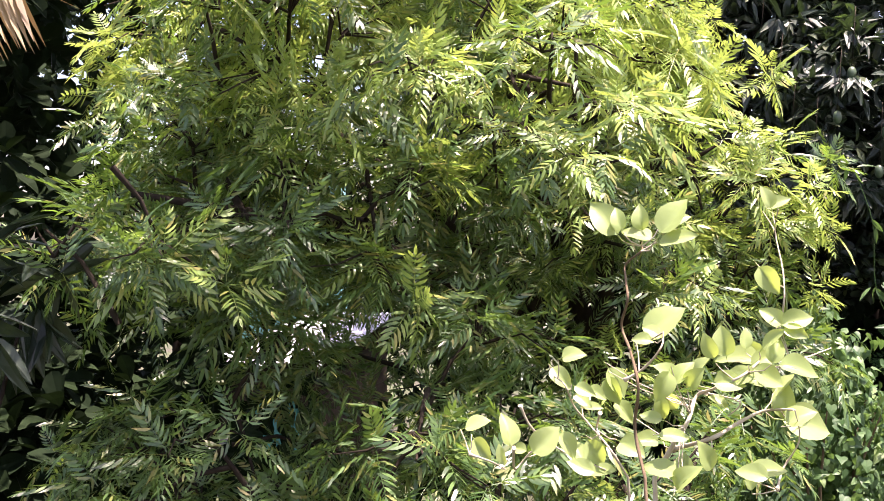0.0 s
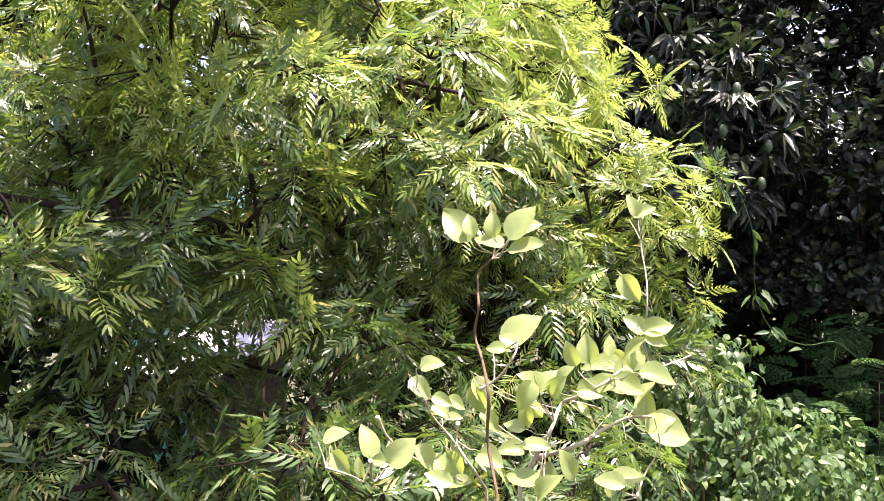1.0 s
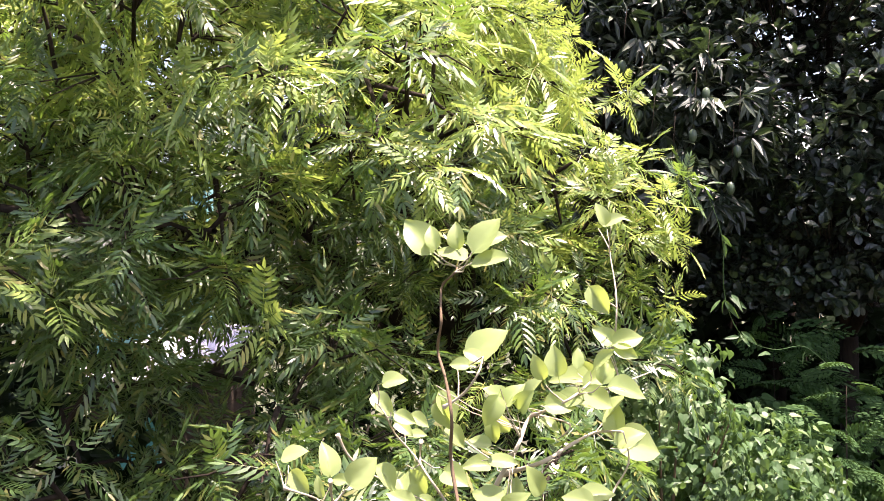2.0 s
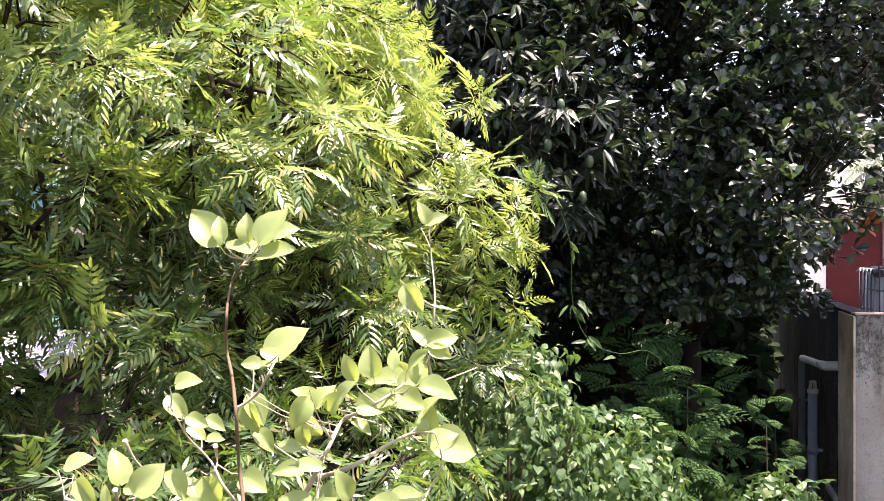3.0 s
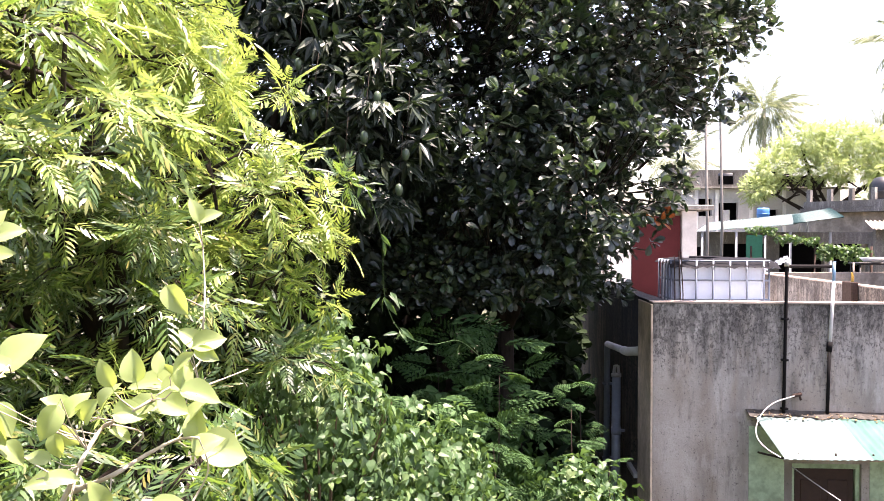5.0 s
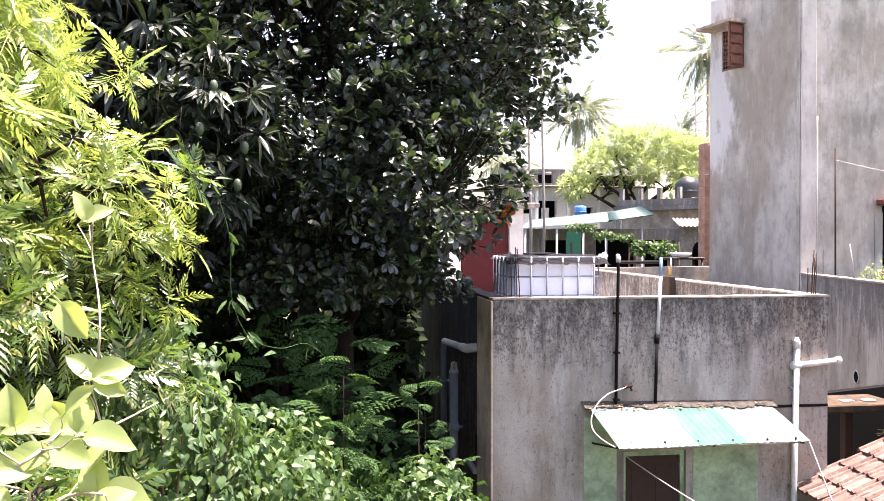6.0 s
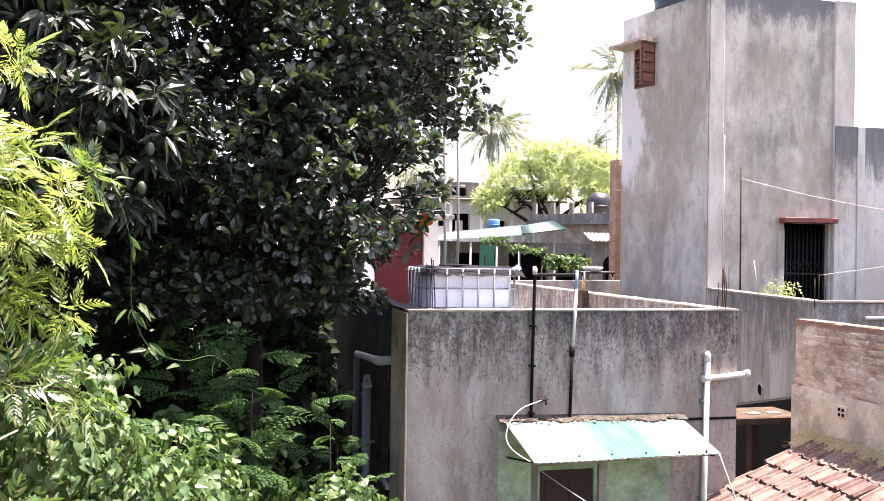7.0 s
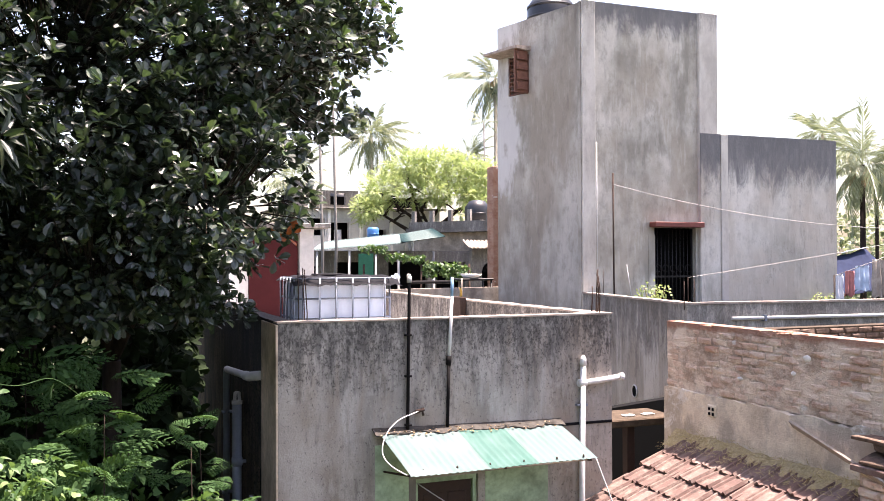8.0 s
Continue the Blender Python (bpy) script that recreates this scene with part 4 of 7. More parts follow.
part("sheet", bm, M_CLOTH_K, tarp, smooth=True)
bm = B()
bmesh.ops.create_grid(bm, x_segments=12, y_segments=6, size=0.5)
for v in bm.verts:
    u, w = v.co.x + 0.5, v.co.y + 0.5
    v.co = Vector((16.8 + 2.1 * u, 18.9 + 0.7 * w, 4.56 + 0.16 * u - 0.1 * w - 0.08 * math.sin(math.pi * u) + 0.03 * noise.noise(Vector((u * 4, w * 3, 5)))))
bmesh.ops.solidify(bm, geom=bm.faces[:], thickness=0.006)
part("flap", bm, M_CLOTH_B, tarp, "faded pale blue top flap", smooth=True)
for x in (16.85, 18.85):
    bm = B()
    tube(bm, [(x, 19.0, 0.0), (x, 19.0, 4.6)], 0.02, 6)
    part("pole", bm, M_RUST, tarp)

# ---------------------------------------------------------------- canopy and doorway in the gap
gap = thing("side_doorway", (6.0, 11.0, 0), "dark side doorway under a small cement canopy", "doorway")
bm = B()
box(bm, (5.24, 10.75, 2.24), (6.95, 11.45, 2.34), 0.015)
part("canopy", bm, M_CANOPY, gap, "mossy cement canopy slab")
# wall coloured black for the shade in the gap
bm = B()
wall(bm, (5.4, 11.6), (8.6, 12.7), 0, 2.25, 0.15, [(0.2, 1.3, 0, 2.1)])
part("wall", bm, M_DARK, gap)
bm = B()
box(bm, (6.3, 10.95, 0), (6.42, 11.07, 2.235), 0.008)
part("door_post", bm, M_WOOD, gap, "reddish brown timber post")
for x in (6.25, 6.55):
    t = thing("loose_tile", (x, 11.0, 2.345), "white broken tile lying on the canopy", "tile")
    bm = B()
    box(bm, (x, 10.92, 2.343), (x + 0.16, 11.02, 2.36), 0.004)
    part("tile", bm, M_WHITE, t)

# ---------------------------------------------------------------- houses and sheds beyond the roofs
mar = thing("maroon_house", (3.0, 20.5, 0), "maroon painted house wall with a cream pillar", "house")
bm = B()
wall(bm, (2.7, 19.0), (3.68, 19.0), 0, 4.95, 0.2)
part("wall", bm, M_MAROON, mar, "maroon painted wall")
bm = B()
wall(bm, (1.2, 19.05), (2.69, 19.05), 0, 4.9, 0.2)
part("wall", bm, M_WHITE, mar, "whitewashed wall")
bm = B()
box(bm, (3.70, 18.9, 0), (4.0, 19.2, 5.05), 0.01)
part("pillar", bm, M_PALE, mar, "cream cement pillar")
bm = B()
box(bm, (1.0, 18.7, 5.06), (4.3, 21.5, 5.16), 0.015)
part("roof_slab", bm, M_TERRACE, mar)
bm = B()
wall(bm, (3.9, 19.22), (3.9, 21.4), 0, 5.04, 0.2)
part("wall", bm, M_PALE, mar)
bm = B()
wall(bm, (3.9, 19.6), (9.2, 20.6), 0, 3.75, 0.15)
pw = part("yard_wall", bm, M_OLD)
tagged(pw, "low worn yard wall behind the block", "wall", kind="structure")
bm = B()
wall(bm, (5.6, 17.6), (8.9, 18.6), 0, 3.35, 0.15)
pw = part("inner_wall", bm, M_NEAR)
tagged(pw, "grey cement yard wall", "wall", kind="structure")

shed = thing("sheet_roofed_house", (8.0, 28.0, 0), "long low house under a bleached corrugated sheet roof", "house")
bm = B()
wall(bm, (5.4, 27.6), (11.6, 27.6), 0, 4.7, 0.2, [(0.25, 0.8, 1.5, 4.25), (1.3, 2.6, 1.5, 4.35), (3.0, 4.3, 1.5, 4.35), (4.6, 5.6, 1.5, 4.35)])
part("front_wall", bm, M_TERRACE, shed)
# black board behind the openings, room shade put into its colour
bm = B()
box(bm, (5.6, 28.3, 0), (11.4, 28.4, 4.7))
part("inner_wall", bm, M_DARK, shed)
bm = B()
corrugated(bm, (5.55, 25.9, 4.70), (8.3, 25.9, 4.90), (6.6, 28.8, 5.0), (9.9, 28.0, 5.36), 34, 0.012)
part("roof_sheet", bm, M_TIN_WHITE, shed, "bleached corrugated roof sheet")
bm = B()
corrugated(bm, (8.2, 25.7, 4.93), (8.9, 28.0, 5.22), (9.45, 25.4, 5.10), (9.95, 27.8, 5.42), 14, 0.03)
part("roof_sheet", bm, M_TIN_DEEP, shed, "deep green corrugated sheet")
for x in (5.75, 6.7, 7.5, 8.2, 9.3):
    bm = B()
    tube(bm, [(x, 26.0, 0), (x, 26.0, 4.68)], 0.035, 6)
    part("post", bm, M_PALE, shed)
bm = B()
box(bm, (6.95, 25.9, 3.75), (7.4, 25.94, 4.6), 0.01)
part("green_sheet", bm, plain("green_cloth", (0.02, 0.16, 0.09), 0.8), shed)
drum = thing("blue_water_drum", (8.3, 28.9, 5.0), "blue plastic water drum on the sheet roof", "water tank")
bm = B()
tube(bm, [(8.3, 28.9, 5.0), (8.3, 28.9, 5.42), (8.3, 28.9, 5.47)], [0.19, 0.19, 0.16], 16)
part("drum", bm, M_BLUE, drum)
bm = B()
tube(bm, [(8.3, 28.9, 5.25), (8.3, 28.9, 5.29)], 0.2, 16)
part("rib", bm, M_BLUE, drum)

bal = thing("balcony_house", (11.3, 28.0, 0), "cement house with a parapet of short posts round its roof", "house")
BA, BB = Vector((10.0, 29.7, 0)), Vector((12.6, 26.2, 0))
bdir = (BB - BA).normalized()
bout = Vector((bdir.y, -bdir.x, 0))
bm = B()
wall(bm, tuple(BA.xy), tuple(BB.xy), 0, 5.32, 0.2, [(2.2, 3.2, 3.6, 4.7)])
part("front_wall", bm, M_OLD, bal, "stained cream wall")
# dark backing sheet for the shade seen through the window
bm = B()
wall(bm, tuple((BA - bout * 0.4).xy), tuple((BB - bout * 0.4).xy), 0, 5.3, 0.1)
part("window_void", bm, M_DARK, bal)
bm = B()
wall(bm, tuple((BA + bout * 0.35 - bdir * 0.1).xy), tuple((BB + bout * 0.35).xy), 5.325, 5.47, 2.5)
part("roof_slab", bm, M_TERRACE, bal)
bm = B()
wall(bm, tuple((BA + bout * 0.3).xy), tuple((BB + bout * 0.3).xy), 5.475, 5.68, 0.13)
part("parapet", bm, M_TERRACE, bal)
for k in range(6):
    bm = B()
    q = BA + bout * 0.3 + bdir * (0.1 + 0.72 * k)
    wall(bm, tuple(q.xy), tuple((q + bdir * 0.13).xy), 5.684, 6.05, 0.13)
    part("post", bm, M_TERRACE, bal)
t2 = thing("roof_water_tank", (12.0, 28.9, 5.48), "black plastic water tank on the far roof", "water tank")
bm = B()
tube(bm, [(12.0, 28.9, 5.48), (12.0, 28.9, 6.2), (12.0, 28.9, 6.4), (12.0, 28.9, 6.44)], [0.42, 0.42, 0.28, 0.15], 18)
part("body", bm, M_BLACK_TANK, t2)
bm = B()
for z in (5.7, 5.95):
    tube(bm, [(12.0, 28.9, z), (12.0, 28.9, z + 0.05)], 0.435, 18)
part("rib", bm, M_BLACK_TANK, t2)

arch = thing("arched_shed", (11.5, 26.0, 0), "grey rendered shed with an arched opening and tin eave", "shed")
bm = B()
wall(bm, (10.3, 25.4), (12.6, 25.4), 0, 4.75, 0.2, [(0.32, 0.9, 2.0, 4.05)])
part("wall", bm, M_TERRACE, arch)
# arch top is a black patch on the wall, drawn for its shaded opening
bm = B()
for k in range(12):
    a0, a1 = math.pi * k / 12, math.pi * (k + 1) / 12
    for sgn in (0,):
        vs = [bm.verts.new((10.91 + 0.29 * math.cos(a), 25.392, 4.05 + 0.29 * math.sin(a))) for a in (a0, a1)] + [bm.verts.new((10.91, 25.392, 4.05))]
        bm.faces.new(vs)
part("arch_head", bm, M_DARK, arch)
# black sheet backs the arch as its inner shade
bm = B()
box(bm, (10.5, 25.7, 0), (12.0, 25.75, 4.5))
part("inner_wall", bm, M_DARK, arch)
bm = B()
corrugated(bm, (10.1, 25.1, 4.76), (12.9, 25.1, 4.76), (10.2, 25.9, 5.0), (12.9, 25.9, 5.0), 22, 0.03)
part("roof_sheet", bm, M_OLD, arch)
bk = thing("brick_pier", (11.6, 27.5, 0), "tall narrow unplastered brick pier", "wall")
bm = B()
box(bm, (9.72, 22.6, 0), (10.05, 23.0, 6.9), 0.01)
pier = part("pier_core", bm, M_MORTAR, bk)

two = thing("two_storey_house", (8.6, 35.5, 0), "grey two-storey house with dark window openings and a roof terrace", "house")
TWO_WINDOWS = ((1.05, 1.55, 5.35, 6.0), (1.75, 2.5, 4.95, 5.85), (3.2, 3.95, 5.0, 5.6), (1.9, 2.4, 6.55, 7.0), (0.9, 1.6, 3.4, 4.4))
bm = B()
wall(bm, (6.4, 34.0), (12.6, 34.0), 0, 6.35, 0.25, TWO_WINDOWS[:3] + TWO_WINDOWS[4:])
part("front_wall", bm, M_PALE, two)
bm = B()
wall(bm, (6.9, 34.5), (9.4, 34.5), 6.42, 7.1, 0.2, [(1.4, 2.0, 6.55, 7.0)])
part("upper_wall", bm, M_TERRACE, two)
# shade of the rooms is one black sheet behind the windows
bm = B()
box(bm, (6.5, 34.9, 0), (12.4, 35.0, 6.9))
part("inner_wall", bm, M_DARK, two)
bm = B()
box(bm, (6.2, 33.7, 6.354), (12.8, 38.0, 6.42), 0.02)
part("roof_slab", bm, M_TERRACE, two)
bm = B()
box(bm, (6.2, 33.2, 4.62), (12.6, 33.98, 4.72), 0.02)
part("balcony_slab", bm, M_PALE, two)
for x in (7.3, 8.05, 9.3, 10.5, 11.4):
    bm = B()
    box(bm, (x, 33.9, 4.73), (x + 0.12, 33.98, 6.34), 0.006)
    part("pilaster", bm, M_WHITE, two)
for k in range(3):
    bm = B()
    x = 10.85 + 0.3 * k
    tube(bm, [(x, 33.3, 4.75), (x + 0.12, 33.3, 5.3), (x + 0.24, 33.3, 4.75)], 0.035, 5)
    part("balcony_truss", bm, M_PALE, two)
wash = thing("hanging_cloth", (8.4, 33.85, 5.0), "white washing hung in a dark window", "laundry")
bm = B()
bmesh.ops.create_grid(bm, x_segments=6, y_segments=6, size=0.5)
for v in bm.verts:
    v.co = Vector((8.42 + 0.3 * v.co.x, 33.86 + 0.03 * math.sin(v.co.x * 14), 5.32 + 0.5 * v.co.y))
bmesh.ops.solidify(bm, geom=bm.faces[:], thickness=0.008)
part("cloth", bm, M_CLOTH_W, wash, smooth=True)

t3 = thing("roof_water_tank", (8.9, 35.6, 6.42), "black water tank on the two-storey house", "water tank")
bm = B()
tube(bm, [(8.9, 35.6, 6.42), (8.9, 35.6, 7.0), (8.9, 35.6, 7.15)], [0.5, 0.5, 0.25], 16)
part("body", bm, M_BLACK_TANK, t3)
for u0, u1, z0, z1 in TWO_WINDOWS[:3]:
    x, y, w = 6.4 + u0, 33.95, u1 - u0
    bm = B()
    wall(bm, (x - 0.04, y), (x + w + 0.04, y), z0 - 0.04, z1 + 0.04, 0.06, [(0.04, w + 0.04, z0, z1)])
    part("window_frame", bm, M_PALE, two)
verandah = thing("verandah_bench", (8.8, 26.2, 0), "cluttered timber bench under the sheet roof", "bench")
bm = B()
box(bm, (8.3, 25.9, 3.35), (9.6, 26.3, 3.42), 0.01)
part("seat", bm, M_TIMBER, verandah)
for x in (8.35, 9.55):
    bm = B()
    box(bm, (x - 0.03, 25.95, 0), (x + 0.03, 26.25, 3.35), 0.01)
    part("leg", bm, M_TIMBER, verandah)

# pale house behind the neem tree, its walls coloured dark for the trees' shade
wh = thing("small_house", (-8.2, 9.0, 0), "small house with shade-dark walls and a pale tin roof behind the trees", "house")
bm = B()
wall(bm, (-8.2, 8.2), (-6.95, 8.3), 0, 2.95, 0.2, [(0.25, 0.95, 1.1, 2.5)])
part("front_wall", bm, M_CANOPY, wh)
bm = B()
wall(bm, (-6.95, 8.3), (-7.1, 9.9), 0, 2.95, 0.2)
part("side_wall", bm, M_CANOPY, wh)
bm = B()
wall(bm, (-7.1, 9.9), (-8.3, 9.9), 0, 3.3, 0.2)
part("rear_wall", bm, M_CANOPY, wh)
bm = B()
corrugated(bm, (-8.35, 7.9, 2.96), (-6.7, 8.0, 2.96), (-8.4, 10.0, 3.4), (-7.0, 10.0, 3.4), 18, 0.02)
part("roof_sheet", bm, plain("pale_lilac_tin", (0.62, 0.60, 0.66), 0.5, 0, 0.1, 4.0), wh, "pale tin roof sheet")
bm = B()
box(bm, (-7.94, 8.24, 1.1), (-7.27, 8.27, 2.5))
part("window_void", bm, plain("teal_shutter", (0.05, 0.3, 0.28), 0.6), wh, "teal window shutter")
teal = thing("teal_house", (-8.5, 10.5, 0), "teal painted house seen between the leaves", "house")
bm = B()
wall(bm, (-10.2, 10.4), (-8.35, 10.6), 0, 5.4, 0.2)
part("wall", bm, plain("teal_paint", (0.18, 0.42, 0.40), 0.8, 0, 0.2, 2.0), teal)

# ---------------------------------------------------------------- foliage helpers


def unit(a):
    return a / np.maximum(np.linalg.norm(a, axis=-1, keepdims=True), 1e-9)


def turns(forward, up):
    """Turn matrices whose second column is the way a leaf points and third its upper face."""
    y = unit(forward)
    x = unit(np.cross(y, up))
    z = np.cross(x, y)
    return np.stack([x, y, z], axis=-1)


def spread(shapes, which, mats, at, size):
    """Copies of small shapes (verts, faces), turned, scaled and laid out, as one list of verts and faces."""
    V, F, base = [], [], 0
    for k, (sv, sf) in enumerate(shapes):
        pick = np.nonzero(which == k)[0]
        if not len(pick):
            continue
        co = np.einsum("nij,kj->nki", mats[pick], sv) * size[pick, None, None] + at[pick, None, :]
        V.append(co.reshape(-1, 3))
        for f in sf:
            F.append((np.array(f)[None, :] + (np.arange(len(pick)) * len(sv) + base)[:, None]))
        base += len(pick) * len(sv)
    return np.concatenate(V), F


def leafage(name, V, F, material, parent, label="", smooth=False):
    data = bpy.data.meshes.new(name)
    faces = [tuple(r) for block in F for r in block.tolist()]
    data.from_pydata(V.tolist(), [], faces)
    return link(name, data, material, parent, label, smooth)


def blade(base, way, up, length, width, sickle=0.0, fold=0.12):
    """A slender leaflet of six points."""
    way, up = unit(np.array(way, float)), np.array(up, float)
    side = unit(np.cross(way, up))
    out = [base]
    for k, w in ((0.28, 0.5), (0.66, 0.42)):
        mid = base + way * length * k + side * sickle * length * k * k
        for s in (-1, 1):
            out.append(mid + side * s * width * w + up * fold * width)
    out.append(base + way * length + side * sickle * length)
    return np.array(out), [(0, 2, 1), (1, 2, 4, 3), (3, 4, 5)]


def frond(r, length, pairs, leaf_len, leaf_w, droop=0.25, open_deg=62, sickle=0.12, stem=0.0035, hang=0.25, whole=True, twist=0.0):
    """A feathered leaf along +y: a drooping stalk with leaflets on both sides."""
    V, F, base = [], [], 0
    curve = lambda u: np.array([0.0, u * length, -droop * length * u * u])

    def add(v, f):
        nonlocal base
        V.append(v)
        F.extend(tuple(i + base for i in q) for q in f)
        base += len(v)

    rail = []
    for k in range(5):
        p = curve(k / 4)
        s = stem * (1 - 0.6 * k / 4)
        rail += [p + (s, 0, 0), p + (-s, 0, 0)]
    add(np.array(rail), [(2 * k, 2 * k + 2, 2 * k + 3, 2 * k + 1) for k in range(4)])
    for k in range(pairs):
        u = 0.22 + 0.76 * k / (pairs - 1)
        p = curve(u)
        a = radians(open_deg - 20 * u + r.normal() * 6)
        ll = leaf_len * (0.75 + 0.5 * math.sin(math.pi * (0.15 + 0.75 * u))) * (0.9 + 0.2 * r.random())
        for s in (-1, 1):
            if r.random() < 0.04:
                continue
            way = (s * math.sin(a), math.cos(a), -hang - 2 * droop * u * math.cos(a) + 0.12 * r.normal())
            add(*blade(p, way, (0.25 * s + twist * r.normal(), twist * r.normal(), 1), ll, leaf_w, -s * sickle))
    if whole:
        add(*blade(curve(1.0), (0.1 * r.normal(), 1, -2 * droop), (0, 0, 1), leaf_len * 1.05, leaf_w, 0.0))
    return np.concatenate(V), F


def broad(length, width, shape, fold=0.15, bend=0.15):
    """A broad leaf along +y: two halves that meet at the midrib. shape: (along, half width) pairs."""
    z = lambda u: -bend * length * u * u
    V = [(0, 0, 0), (0, length * 0.5, z(0.5)), (0, length, z(1.0))]
    left = [(-w * width, u * length, z(u) + fold * w * width) for u, w in shape]
    right = [(w * width, u * length, z(u) + fold * w * width) for u, w in shape]
    k = len(shape)
    h = [i for i, (u, _) in enumerate(shape) if u <= 0.5]
    F = []
    for off, flip in ((3, False), (3 + k, True)):
        a = [0] + [off + i for i in h] + [1]
        b = [1] + [off + i for i in range(h[-1], k)] + [2]
        for q in (a, b):
            F.append(tuple(q) if flip is False else tuple(q[::-1]))
    return np.array(V + left + right), F


NEEM = [frond(np.random.default_rng(k), 0.19 + 0.012 * k, 7, 0.068, 0.0155, 0.06 + 0.07 * k, 72, 0.3, 0.0018, 0.1 + 0.05 * k, twist=0.13) for k in range(8)]
LIME_FEATHER = [frond(np.random.default_rng(k), 0.2 + 0.016 * k, 7, 0.056, 0.0145, 0.15 + 0.14 * k, 78, 0.35, 0.0022, 0.3) for k in range(2)]
OBOVATE = [broad(0.115, 0.072, [(0.15, 0.18), (0.4, 0.38), (0.68, 0.5), (0.9, 0.34)], 0.2 + 0.1 * k, 0.1 + 0.12 * k) for k in range(3)]
LANCE = [broad(0.19, 0.052, [(0.12, 0.3), (0.35, 0.5), (0.65, 0.42), (0.88, 0.18)], 0.25, 0.15 + 0.15 * k) for k in range(3)]
HEART = [broad(0.085, 0.08, [(-0.12, 0.3), (0.08, 0.5), (0.35, 0.46), (0.7, 0.22)], 0.2 + 0.12 * k, 0.2 + 0.15 * k) for k in range(3)]
SMALL = [broad(0.05, 0.035, [(0.3, 0.5), (0.7, 0.35)], 0.2, 0.2)]


def shell_points(r, lumps, count, inner=0.72):
    """Places spread through the outer part of several rounded masses, with the way outwards from each."""
    size = np.array([a * b + b * c + a * c for _, (a, b, c) in lumps])
    which = r.choice(len(lumps), count, p=size / size.sum())
    way = unit(r.normal(size=(count, 3)))
    cen = np.array([q[0] for q in lumps])[which]
    rad = np.array([q[1] for q in lumps])[which]
    depth = inner + (1.03 - inner) * r.random(count) ** 0.7
    bumps = np.array([1 + 0.16 * noise.noise(Vector(w * 2.7) + Vector((k * 7.1, 0, 0))) for w, k in zip(way, which)])
    p = cen + way * rad * (depth * bumps)[:, None]
    out = unit(way / rad)
    return p, out


def limbs(parent, foot, fork, tips, r0, r1, material, rr, name="limb"):
    """A trunk from the ground to the fork, and one bending limb to each tip."""
    b = B()
    foot, fork = Vector(foot), Vector(fork)
    mid = foot.lerp(fork, 0.5) + Vector((rr.normal() * 0.08, rr.normal() * 0.08, 0))
    tube(b, [foot - Vector((0, 0, 0.1)), foot + Vector((0, 0, 0.15)), mid, fork], [r0 * 1.5, r0 * 1.1, r0 * 0.9, r0 * 0.75], 10)
    part("trunk", b, material, parent)
    for t in tips:
        t = Vector(t)
        b = B()
        c1 = fork.lerp(t, 0.35) + Vector((rr.normal() * 0.15, rr.normal() * 0.15, 0.25))
        c2 = fork.lerp(t, 0.7) + Vector((rr.normal() * 0.15, rr.normal() * 0.15, 0.18))
        tube(b, [fork, c1, c2, t], [r0 * 0.55, r0 * 0.38, r0 * 0.22, r1], 7)
        ends = [c1.lerp(c2, 0.6), c2, c2.lerp(t, 0.5)]
        for e in ends:
            for k in range(2):
                w = e + Vector((rr.normal(), rr.normal(), rr.normal() * 0.5 + 0.1)).normalized() * (0.3 + 0.3 * rr.random())
                tube(b, [e, e.lerp(w, 0.5) + Vector((0, 0, 0.06)), w], [r1 * 1.6, r1, r1 * 0.5], 5)
        part(name, b, material, parent)

# dead leaves on the awning
r = np.random.default_rng(8)
m = 120
at = np.stack([2.45 + 2.0 * r.random(m), NY0 - 0.03 - 0.11 * r.random(m) ** 1.5, np.zeros(m)], -1)
at[:, 2] = 2.693 - 0.04 * (at[:, 0] - 2.42) / 2.14 - 0.46 * (NY0 - at[:, 1])
V, F = spread(SMALL, np.zeros(m, int), turns(unit(r.normal(size=(m, 3)) * (1, 0.6, 0.15)), unit(r.normal(size=(m, 3)) * 0.4 + [0, -0.3, 1])), at, 0.3 + 0.5 * r.random(m))
leafage("leaves", V, F, L_DRY, litter)

# ---------------------------------------------------------------- neem tree
r = np.random.default_rng(11)
neem = thing("neem_tree", (-2.3, 5.4, 0), "leafy neem tree with feathery bright green drooping foliage", "tree")
